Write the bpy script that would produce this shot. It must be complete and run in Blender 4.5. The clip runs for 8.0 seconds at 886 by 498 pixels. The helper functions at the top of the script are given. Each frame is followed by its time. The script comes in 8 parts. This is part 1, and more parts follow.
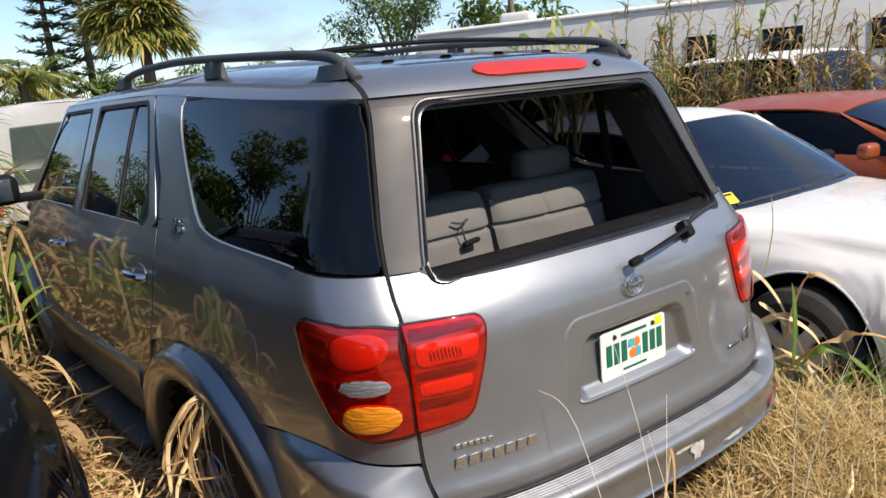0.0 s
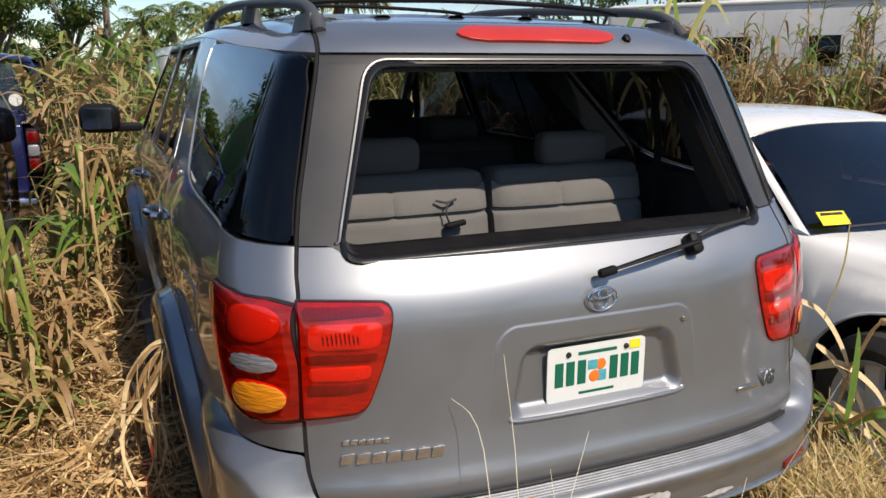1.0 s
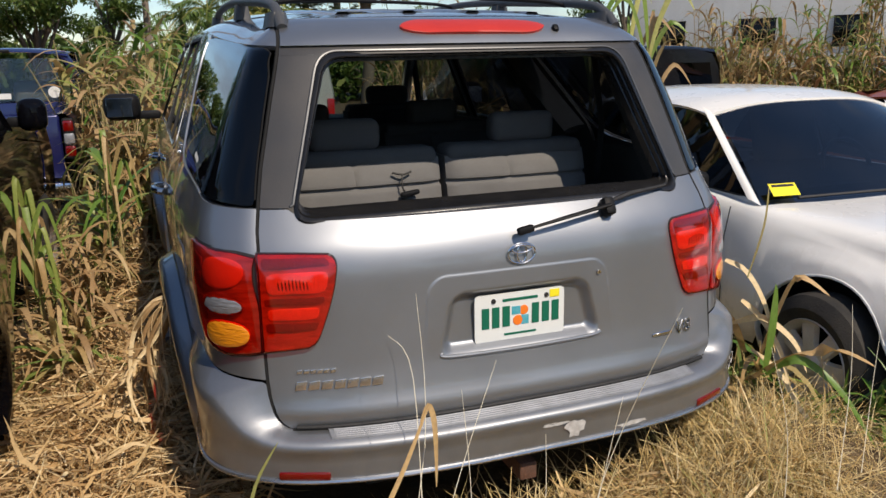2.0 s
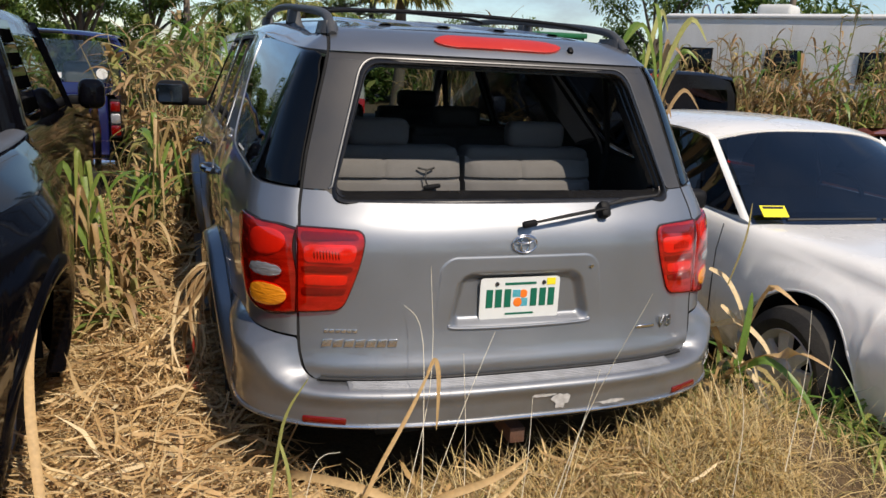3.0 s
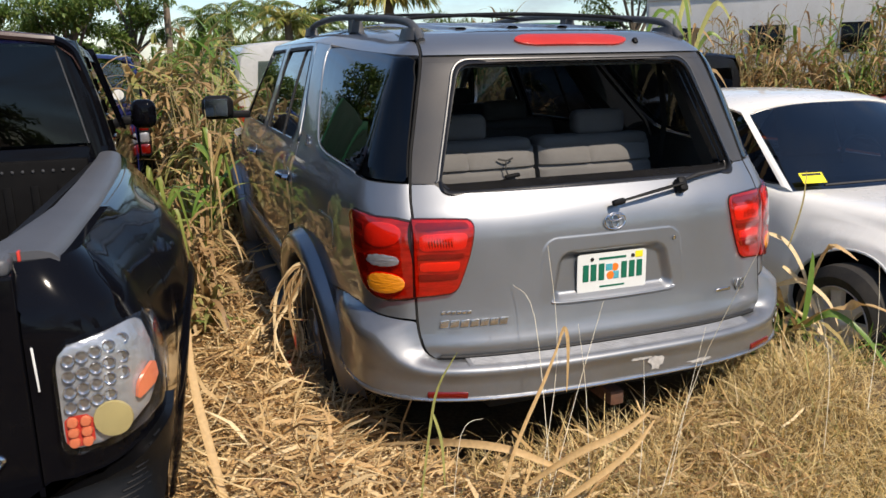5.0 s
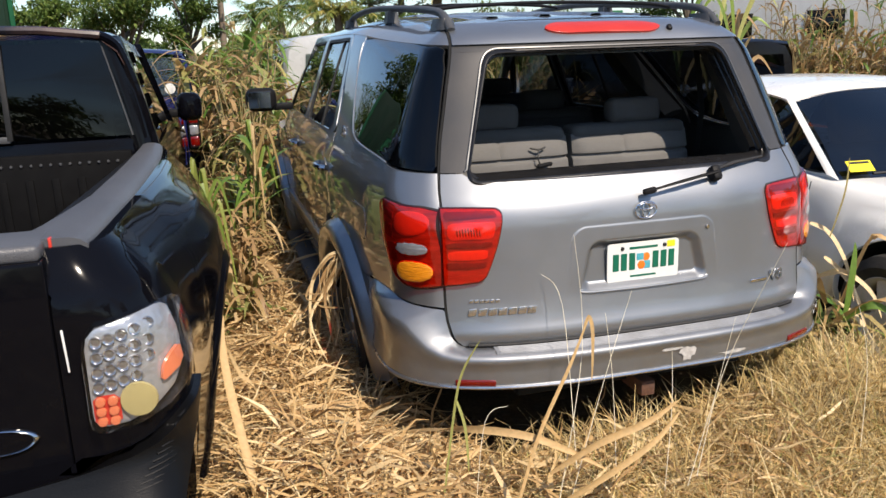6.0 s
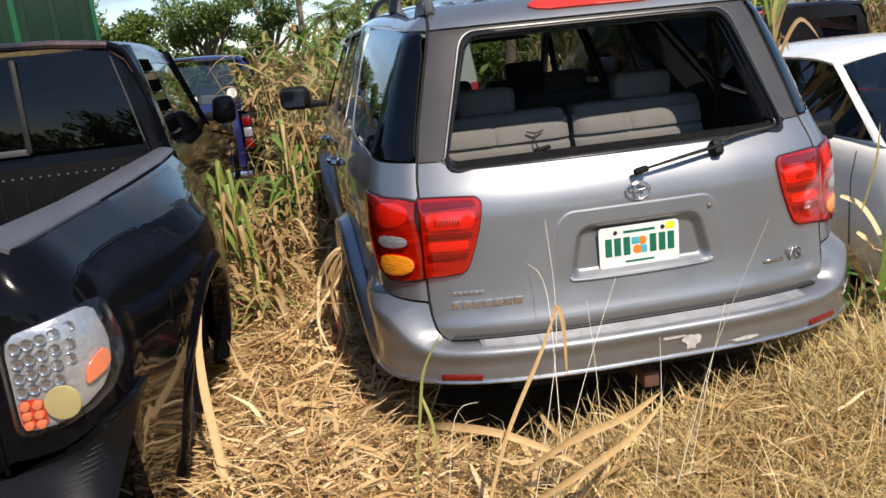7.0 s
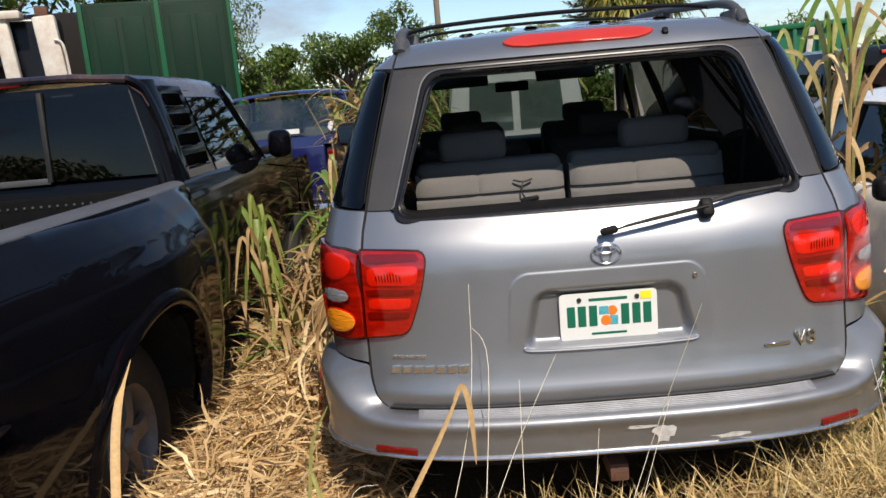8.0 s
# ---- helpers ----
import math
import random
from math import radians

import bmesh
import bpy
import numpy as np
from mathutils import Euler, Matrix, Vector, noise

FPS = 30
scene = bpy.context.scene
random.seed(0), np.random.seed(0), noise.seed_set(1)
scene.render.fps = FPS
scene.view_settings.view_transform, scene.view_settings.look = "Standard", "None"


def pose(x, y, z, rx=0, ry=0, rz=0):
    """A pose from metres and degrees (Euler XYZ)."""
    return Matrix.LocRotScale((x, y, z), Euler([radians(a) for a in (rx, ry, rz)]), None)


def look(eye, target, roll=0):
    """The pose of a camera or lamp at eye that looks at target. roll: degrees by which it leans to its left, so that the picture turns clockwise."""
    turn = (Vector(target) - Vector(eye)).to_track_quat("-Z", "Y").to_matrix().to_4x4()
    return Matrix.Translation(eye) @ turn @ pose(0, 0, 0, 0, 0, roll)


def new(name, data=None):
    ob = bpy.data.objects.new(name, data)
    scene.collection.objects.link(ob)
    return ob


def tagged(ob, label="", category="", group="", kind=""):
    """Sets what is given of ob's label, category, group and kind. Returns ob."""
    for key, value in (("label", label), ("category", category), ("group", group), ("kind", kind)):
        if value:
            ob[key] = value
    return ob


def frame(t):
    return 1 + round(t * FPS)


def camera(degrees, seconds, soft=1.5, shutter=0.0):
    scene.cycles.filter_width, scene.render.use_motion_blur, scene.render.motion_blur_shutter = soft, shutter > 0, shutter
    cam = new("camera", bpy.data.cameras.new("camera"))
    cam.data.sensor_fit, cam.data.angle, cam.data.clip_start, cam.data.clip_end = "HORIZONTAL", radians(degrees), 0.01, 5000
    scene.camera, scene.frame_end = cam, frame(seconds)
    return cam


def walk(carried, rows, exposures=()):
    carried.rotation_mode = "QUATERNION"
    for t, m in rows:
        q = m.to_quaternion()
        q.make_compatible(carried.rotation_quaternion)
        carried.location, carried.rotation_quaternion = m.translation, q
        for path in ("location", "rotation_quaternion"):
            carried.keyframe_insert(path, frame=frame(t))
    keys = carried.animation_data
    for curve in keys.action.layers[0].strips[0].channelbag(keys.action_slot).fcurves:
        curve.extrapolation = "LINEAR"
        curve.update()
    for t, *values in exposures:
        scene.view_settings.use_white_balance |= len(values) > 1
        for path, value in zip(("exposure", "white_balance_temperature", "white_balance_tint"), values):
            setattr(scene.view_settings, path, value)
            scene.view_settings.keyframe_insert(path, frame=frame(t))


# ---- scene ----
cam = camera(58.6, 8.0)
PATH = [
    (0, (-1.834, -1.545, 1.836), (-0.658, 0.021, 1.434), -5.3),
    (0.5, (-1.433, -1.559, 1.78), (-0.442, 0.133, 1.386), 0.5),
    (1, (-1.15, -1.689, 1.785), (-0.386, 0.104, 1.336), -0.1),
    (1.5, (-0.987, -1.952, 1.801), (-0.398, -0.113, 1.282), -2.1),
    (1.7, (-0.98, -2.028, 1.783), (-0.334, -0.203, 1.281), -1.7),
    (2.8, (-1.187, -2.423, 1.817), (-0.551, -0.58, 1.372), 1.2),
    (3, (-1.137, -2.49, 1.805), (-0.508, -0.649, 1.342), 2.9),
    (3.5, (-1.122, -2.594, 1.814), (-0.559, -0.728, 1.369), 0.2),
    (4, (-1.332, -2.597, 1.815), (-0.64, -0.77, 1.384), -1.9),
    (4.5, (-1.574, -2.584, 1.824), (-0.897, -0.758, 1.368), -0.6),
    (4.7, (-1.615, -2.575, 1.819), (-0.947, -0.748, 1.356), -1.0),
    (5.8, (-1.583, -2.581, 1.796), (-0.959, -0.744, 1.312), -0.2),
    (6, (-1.541, -2.621, 1.803), (-1.004, -0.757, 1.316), -1.9),
    (6.5, (-1.33, -2.657, 1.791), (-0.843, -0.778, 1.307), -3.1),
    (7, (-1.12, -2.637, 1.758), (-0.822, -0.722, 1.264), -5.9),
    (7.5, (-0.835, -2.472, 1.705), (-0.744, -0.528, 1.245), -2.9),
    (8, (-0.432, -2.427, 1.717), (-0.487, -0.464, 1.337), -5.0),
]
walk(cam, [(t, look(eye, target, roll)) for t, eye, target, roll in PATH], [(0.0, 0.36), (0.5, 0.25), (1.0, 0.10), (1.5, -0.10), (3.5, -0.03), (4.5, 0.03), (6.0, 0.35), (6.5, 0.37), (7.0, 0.34), (8.0, 0.14)])
scene.cycles.max_bounces = 8

# ---- world, sun, exposure ----
SUN_WAY = Vector((0.11, -0.345, 0.43)).normalized()
world = bpy.data.worlds.new("world")
scene.world = world
world.use_nodes = True
wn, wl = world.node_tree.nodes, world.node_tree.links
wn.clear()
w_out = wn.new("ShaderNodeOutputWorld")
w_bg = wn.new("ShaderNodeBackground")
w_bg.inputs["Strength"].default_value = 0.13
w_sky = wn.new("ShaderNodeTexSky")
w_sky.sky_type = "NISHITA"
w_sky.sun_disc = False
w_sky.sun_elevation = math.asin(SUN_WAY.z)
w_sky.sun_rotation = math.atan2(SUN_WAY.x, SUN_WAY.y)
w_sky.dust_density = 0.2
w_sky.ozone_density = 3.6
# broken white clouds over the blue
w_co = wn.new("ShaderNodeTexCoord")
w_map = wn.new("ShaderNodeMapping")
w_map.inputs["Scale"].default_value = (1.6, 1.6, 4.2)
w_noise = wn.new("ShaderNodeTexNoise")
w_noise.inputs["Scale"].default_value = 1.5
w_noise.inputs["Detail"].default_value = 7
w_noise.inputs["Roughness"].default_value = 0.58
w_ramp = wn.new("ShaderNodeValToRGB")
w_ramp.color_ramp.elements[0].position = 0.50
w_ramp.color_ramp.elements[1].position = 0.65
w_mix = wn.new("ShaderNodeMix")
w_mix.data_type = "RGBA"
w_mix.inputs["B"].default_value = (2.9, 3.05, 3.5, 1)
wl.new(w_co.outputs["Generated"], w_map.inputs["Vector"])
wl.new(w_map.outputs["Vector"], w_noise.inputs["Vector"])
wl.new(w_noise.outputs["Fac"], w_ramp.inputs["Fac"])
# the clouds lie thickest towards the horizon
w_sep = wn.new("ShaderNodeSeparateXYZ")
w_thin = wn.new("ShaderNodeMapRange")
w_thin.inputs["From Min"].default_value, w_thin.inputs["From Max"].default_value = 0.18, 0.75
w_thin.inputs["To Min"].default_value, w_thin.inputs["To Max"].default_value = 1.0, 0.12
w_mul = wn.new("ShaderNodeMath")
w_mul.operation = "MULTIPLY"
wl.new(w_co.outputs["Generated"], w_sep.inputs["Vector"])
wl.new(w_sep.outputs["Z"], w_thin.inputs["Value"])
wl.new(w_thin.outputs["Result"], w_mul.inputs[0])
wl.new(w_ramp.outputs["Color"], w_mul.inputs[1])
wl.new(w_mul.outputs[0], w_mix.inputs["Factor"])
wl.new(w_sky.outputs["Color"], w_mix.inputs["A"])
wl.new(w_mix.outputs["Result"], w_bg.inputs["Color"])
wl.new(w_bg.outputs["Background"], w_out.inputs["Surface"])

sun = new("sun", bpy.data.lights.new("sun", "SUN"))
sun.data.energy = 5.0
sun.data.angle = radians(0.53)
sun.data.color = (1.0, 0.87, 0.725)
sun.matrix_world = look(SUN_WAY * 30, (0, 0, 0))


# ---- materials ----
def mat(name, base, rough=0.5, metal=0.0, second=None, scale=6.0, amount=0.5, fine=0.0, bump=0.0, bump_scale=80.0,
        coat=0.0, transmission=0.0, ior=1.45, emit=0.0, island=None, stops=None, rough_var=0.0, spec=0.5, stretch=None, coat_rough=0.06):
    """A procedural surface: base colour, large stains of a second colour, fine grain and fine relief."""
    m = bpy.data.materials.new(name)
    m.use_nodes = True
    nt = m.node_tree
    n, l = nt.nodes, nt.links
    b = n["Principled BSDF"]
    b.inputs["Roughness"].default_value = rough
    b.inputs["Metallic"].default_value = metal
    b.inputs["Specular IOR Level"].default_value = spec
    b.inputs["Coat Weight"].default_value = coat
    b.inputs["Coat Roughness"].default_value = coat_rough
    b.inputs["Transmission Weight"].default_value = transmission
    b.inputs["IOR"].default_value = ior
    co = n.new("ShaderNodeTexCoord")
    vec = co.outputs["Object"]
    if stretch:
        mp = n.new("ShaderNodeMapping")
        mp.inputs["Scale"].default_value = stretch
        l.new(vec, mp.inputs["Vector"])
        vec = mp.outputs["Vector"]
    colour = None
    if stops:
        geo = n.new("ShaderNodeNewGeometry")
        ramp = n.new("ShaderNodeValToRGB")
        while len(ramp.color_ramp.elements) < len(stops):
            ramp.color_ramp.elements.new(0.5)
        for e, (p, c) in zip(ramp.color_ramp.elements, stops):
            e.position, e.color = p, (*c, 1)
        l.new(geo.outputs["Random Per Island"], ramp.inputs["Fac"])
        colour = ramp.outputs["Color"]
    if second:
        big = n.new("ShaderNodeTexNoise")
        big.inputs["Scale"].default_value = scale
        big.inputs["Detail"].default_value = 6
        big.inputs["Roughness"].default_value = 0.62
        l.new(vec, big.inputs["Vector"])
        rp = n.new("ShaderNodeValToRGB")
        rp.color_ramp.elements[0].position = 0.5 - 0.28 * amount
        rp.color_ramp.elements[1].position = 0.5 + 0.34 * (1.2 - amount)
        l.new(big.outputs["Fac"], rp.inputs["Fac"])
        mx = n.new("ShaderNodeMix")
        mx.data_type = "RGBA"
        if colour:
            l.new(colour, mx.inputs["A"])
        else:
            mx.inputs["A"].default_value = (*base, 1)
        mx.inputs["B"].default_value = (*second, 1)
        sc = n.new("ShaderNodeMath")
        sc.operation = "MULTIPLY"
        sc.inputs[1].default_value = amount
        l.new(rp.outputs["Color"], sc.inputs[0])
        l.new(sc.outputs[0], mx.inputs["Factor"])
        colour = mx.outputs["Result"]
    if fine:
        gr = n.new("ShaderNodeTexNoise")
        gr.inputs["Scale"].default_value = bump_scale
        gr.inputs["Detail"].default_value = 3
        l.new(vec, gr.inputs["Vector"])
        hs = n.new("ShaderNodeHueSaturation")
        mr = n.new("ShaderNodeMapRange")
        mr.inputs["From Min"].default_value, mr.inputs["From Max"].default_value = 0.3, 0.7
        mr.inputs["To Min"].default_value, mr.inputs["To Max"].default_value = 1 - fine, 1 + fine
        l.new(gr.outputs["Fac"], mr.inputs["Value"])
        l.new(mr.outputs["Result"], hs.inputs["Value"])
        if colour:
            l.new(colour, hs.inputs["Color"])
        else:
            hs.inputs["Color"].default_value = (*base, 1)
        colour = hs.outputs["Color"]
    if colour:
        l.new(colour, b.inputs["Base Color"])
    else:
        b.inputs["Base Color"].default_value = (*base, 1)
    if rough_var:
        rv = n.new("ShaderNodeTexNoise")
        rv.inputs["Scale"].default_value = 4.0
        rv.inputs["Detail"].default_value = 7
        l.new(vec, rv.inputs["Vector"])
        rm = n.new("ShaderNodeMapRange")
        rm.inputs["From Min"].default_value, rm.inputs["From Max"].default_value = 0.3, 0.7
        rm.inputs["To Min"].default_value, rm.inputs["To Max"].default_value = max(rough - rough_var, 0.02), rough + rough_var
        l.new(rv.outputs["Fac"], rm.inputs["Value"])
        l.new(rm.outputs["Result"], b.inputs["Roughness"])
    if bump:
        bn = n.new("ShaderNodeTexNoise")
        bn.inputs["Scale"].default_value = bump_scale
        bn.inputs["Detail"].default_value = 4
        l.new(vec, bn.inputs["Vector"])
        bp = n.new("ShaderNodeBump")
        bp.inputs["Strength"].default_value = bump
        bp.inputs["Distance"].default_value = 0.01
        l.new(bn.outputs["Fac"], bp.inputs["Height"])
        l.new(bp.outputs["Normal"], b.inputs["Normal"])
    if emit:
        b.inputs["Emission Color"].default_value = (*base, 1)
        b.inputs["Emission Strength"].default_value = emit
    return m


SILVER = mat("silver_paint", (0.282, 0.294, 0.313), 0.46, 0.82, second=(0.245, 0.254, 0.269), scale=3.0, amount=0.35, fine=0.05, bump_scale=900, coat=1.0, rough_var=0.05, coat_rough=0.04)
SILVER_DIRTY = mat("silver_bumper_paint", (0.268, 0.278, 0.294), 0.45, 0.78, second=(0.14, 0.14, 0.138), scale=5.0, amount=0.4, fine=0.06, bump_scale=600, coat=0.8, rough_var=0.08, coat_rough=0.05)
SILVER_STEP = mat("worn_silver_step", (0.26, 0.272, 0.295), 0.5, 0.4, second=(0.13, 0.128, 0.122), scale=14.0, amount=0.5, fine=0.1, bump=0.15, bump_scale=300)
GREY_PILLAR = mat("faded_grey_trim_paint", (0.050, 0.049, 0.050), 0.5, 0.2, second=(0.085, 0.076, 0.066), scale=6.0, amount=0.5, fine=0.06, bump_scale=300, coat=0.2, rough_var=0.1)
BLACK_RUBBER = mat("black_rubber", (0.012, 0.012, 0.013), 0.6, second=(0.05, 0.047, 0.04), scale=20, amount=0.4, bump=0.2, bump_scale=200)
BLACK_PLASTIC = mat("black_plastic", (0.009, 0.009, 0.010), 0.5, second=(0.018, 0.018, 0.018), scale=12, amount=0.4, fine=0.1, bump=0.12, bump_scale=400, spec=0.16)
GREY_PLASTIC = mat("grey_plastic", (0.055, 0.057, 0.062), 0.5, second=(0.1, 0.098, 0.09), scale=8, amount=0.4, fine=0.08, bump=0.15, bump_scale=500)
VOID_BLACK = mat("slot_shade_black", (0.0015, 0.0015, 0.0015), 1.0, second=(0.004, 0.004, 0.004), scale=20, amount=0.4, spec=0.0)
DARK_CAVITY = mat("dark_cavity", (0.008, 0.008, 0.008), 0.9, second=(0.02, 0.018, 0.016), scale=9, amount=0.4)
CHROME = mat("chrome", (0.62, 0.63, 0.65), 0.12, 1.0, second=(0.35, 0.33, 0.3), scale=30, amount=0.3, rough_var=0.06)
WHITE_MARK = mat("white_print", (0.75, 0.75, 0.72), 0.5, second=(0.5, 0.5, 0.48), scale=40, amount=0.3)
RED_LENS = mat("red_lens", (0.46, 0.005, 0.002), 0.10, second=(0.27, 0.003, 0.0015), scale=14, amount=0.5, coat=1.0, bump=0.05, bump_scale=120)
RED_LENS_DEEP = mat("deep_red_lens", (0.15, 0.002, 0.001), 0.12, second=(0.08, 0.0015, 0.001), scale=14, amount=0.4, coat=1.0)
RED_FADED = mat("faded_red_lens", (0.60, 0.045, 0.028), 0.35, second=(0.48, 0.022, 0.014), scale=18, amount=0.5, coat=0.4)
AMBER_LENS = mat("amber_lens", (0.85, 0.30, 0.012), 0.16, 0.1, second=(0.62, 0.16, 0.008), scale=110, amount=0.45, coat=1.0, bump=0.5, bump_scale=60, stretch=(0.5, 0.5, 2.2))
CLEAR_LENS = mat("clear_lens", (0.36, 0.36, 0.37), 0.18, 0.4, second=(0.16, 0.15, 0.15), scale=110, amount=0.5, coat=1.0, bump=0.5, bump_scale=60, stretch=(0.5, 0.5, 2.2))
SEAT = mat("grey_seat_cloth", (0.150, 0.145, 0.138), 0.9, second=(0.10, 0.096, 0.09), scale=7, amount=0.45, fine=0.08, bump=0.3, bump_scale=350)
# the seat cloth again, darkened: the cabin's shade is put into the colour
SEAT_SHADED = mat("shaded_seat_cloth", (0.10, 0.097, 0.094), 0.9, second=(0.07, 0.067, 0.064), scale=7, amount=0.4, fine=0.08, bump=0.3, bump_scale=350)
TRIM_IN = mat("interior_trim", (0.085, 0.083, 0.082), 0.7, second=(0.06, 0.058, 0.055), scale=8, amount=0.4, fine=0.06, bump=0.15, bump_scale=400)
HEADLINER = mat("headliner_cloth", (0.12, 0.115, 0.11), 0.95, second=(0.09, 0.086, 0.08), scale=5, amount=0.4, bump=0.2, bump_scale=400)
CARPET = mat("car_carpet", (0.03, 0.03, 0.03), 0.95, second=(0.06, 0.055, 0.05), scale=12, amount=0.4, bump=0.4, bump_scale=300)
TYRE = mat("tyre_rubber", (0.02, 0.019, 0.018), 0.8, second=(0.07, 0.06, 0.045), scale=9, amount=0.5, bump=0.3, bump_scale=120)
ALLOY = mat("dusty_alloy", (0.42, 0.42, 0.42), 0.4, 0.7, second=(0.22, 0.2, 0.17), scale=10, amount=0.5, fine=0.06, bump_scale=300)
HUBCAP = mat("dusty_hubcap", (0.62, 0.57, 0.50), 0.55, 0.15, second=(0.42, 0.37, 0.30), scale=12, amount=0.5, fine=0.08, bump_scale=200)
BUMPER_GLINT = mat("bumper_lip_glint", (0.48, 0.49, 0.51), 0.24, 0.9, second=(0.3, 0.3, 0.3), scale=9, amount=0.4, rough_var=0.06)
DIRTY_ALLOY = mat("dirty_rim", (0.24, 0.225, 0.205), 0.5, 0.4, second=(0.14, 0.085, 0.055), scale=12, amount=0.6, fine=0.1, bump_scale=200)
BLACK_PAINT = mat("black_paint", (0.003, 0.003, 0.0045), 0.06, 0.0, second=(0.008, 0.008, 0.009), scale=4, amount=0.3, rough_var=0.03, spec=0.18)
BLACK_SUNBURNT = mat("sunburnt_black_paint", (0.014, 0.013, 0.018), 0.25, 0.0, second=(0.26, 0.14, 0.10), scale=2.6, amount=0.36, coat=0.4, rough_var=0.1)
BED_LINER = mat("black_bed_liner", (0.004, 0.004, 0.0045), 0.7, second=(0.010, 0.010, 0.010), scale=16, amount=0.4, bump=0.2, bump_scale=300, spec=0.1)
BUMPER_BLACK = mat("black_bumper_plastic", (0.0035, 0.0035, 0.004), 0.34, second=(0.009, 0.009, 0.009), scale=10, amount=0.4, bump=0.06, bump_scale=300, spec=0.25)
BED_RAIL = mat("weathered_rail_cap", (0.075, 0.078, 0.088), 0.42, second=(0.12, 0.122, 0.13), scale=5, amount=0.5, fine=0.08, bump=0.2, bump_scale=260)
WHITE_PAINT = mat("white_car_paint", (0.88, 0.865, 0.82), 0.28, second=(0.76, 0.73, 0.66), scale=2.5, amount=0.4, fine=0.02, bump_scale=300, coat=0.8, rough_var=0.08)
WHITE_VAN = mat("white_van_paint", (0.50, 0.50, 0.49), 0.3, second=(0.38, 0.37, 0.34), scale=3, amount=0.4, coat=0.6, rough_var=0.08)
BLUE_PAINT = mat("dark_blue_paint", (0.011, 0.014, 0.085), 0.2, 0.2, second=(0.02, 0.022, 0.07), scale=3, amount=0.4, coat=1.0, rough_var=0.06)
ORANGE_PAINT = mat("sunburnt_orange_paint", (0.36, 0.075, 0.02), 0.4, 0.1, second=(0.24, 0.06, 0.025), scale=6, amount=0.6, fine=0.08, bump_scale=200, coat=0.4, rough_var=0.12)
DARK_PAINT = mat("dark_suv_paint", (0.006, 0.006, 0.008), 0.2, second=(0.012, 0.012, 0.012), scale=4, amount=0.4, spec=0.3, rough_var=0.06)
RV_WHITE = mat("rv_white_panel", (0.74, 0.74, 0.72), 0.45, second=(0.50, 0.47, 0.41), scale=1.4, amount=0.5, fine=0.04, bump_scale=60, stretch=(1, 1, 0.35))
RV_ROOF = mat("rv_roof", (0.62, 0.62, 0.60), 0.6, second=(0.42, 0.40, 0.36), scale=3, amount=0.5)
GREEN_STEEL = mat("green_truck_paint", (0.012, 0.15, 0.052), 0.42, second=(0.01, 0.09, 0.035), scale=1.6, amount=0.6, fine=0.1, bump=0.1, bump_scale=60, coat=0.3, stretch=(1, 1, 0.4))
GREEN_POST = mat("green_post_paint", (0.008, 0.085, 0.034), 0.5, spec=0.25, second=(0.008, 0.05, 0.022), scale=2.0, amount=0.6, fine=0.1, bump_scale=60)
PALE_STRAW = mat("pale_straw", (0.80, 0.74, 0.58), 0.6, second=(0.62, 0.52, 0.34), scale=14, amount=0.5)
GREEN_DARK = mat("dark_green_steel", (0.005, 0.028, 0.015), 0.6, spec=0.2, second=(0.016, 0.022, 0.017), scale=2.0, amount=0.6, bump=0.3, bump_scale=14, stretch=(1, 1, 0.4))
TRUCK_WHITE = mat("truck_cab_white", (0.62, 0.60, 0.54), 0.5, second=(0.30, 0.15, 0.06), scale=4, amount=0.5, fine=0.1, bump_scale=60)
RUST = mat("rusty_steel", (0.13, 0.06, 0.035), 0.8, second=(0.05, 0.035, 0.03), scale=22, amount=0.6, fine=0.2, bump=0.4, bump_scale=140)
YELLOW_NOTE = mat("yellow_sticker", (0.86, 0.74, 0.02), 0.6, second=(0.75, 0.62, 0.02), scale=30, amount=0.3)
BARK = mat("grey_bark", (0.16, 0.13, 0.10), 0.9, second=(0.07, 0.055, 0.045), scale=12, amount=0.6, bump=0.6, bump_scale=40, stretch=(1, 1, 0.25))
WOOD_POLE = mat("weathered_pole", (0.24, 0.19, 0.145), 0.9, second=(0.13, 0.10, 0.08), scale=14, amount=0.6, bump=0.4, bump_scale=60, stretch=(1, 1, 0.12))
SOIL = mat("straw_soil", (0.12, 0.08, 0.04), 0.95, second=(0.05, 0.034, 0.018), scale=5, amount=0.6, fine=0.3, bump=0.9, bump_scale=45)


def leaf_mat(name, stops, rough=0.55, translucent=0.25):
    m = mat(name, stops[0][1], rough, stops=stops, fine=0.12, bump_scale=70)
    nt = m.node_tree
    b = nt.nodes["Principled BSDF"]
    tr = nt.nodes.new("ShaderNodeBsdfTranslucent")
    mix = nt.nodes.new("ShaderNodeMixShader")
    mix.inputs["Fac"].default_value = translucent
    out = nt.nodes["Material Output"]
    src = b.inputs["Base Color"].links[0].from_socket
    nt.links.new(src, tr.inputs["Color"])
    nt.links.new(b.outputs["BSDF"], mix.inputs[1])
    nt.links.new(tr.outputs["BSDF"], mix.inputs[2])
    nt.links.new(mix.outputs["Shader"], out.inputs["Surface"])
    return m


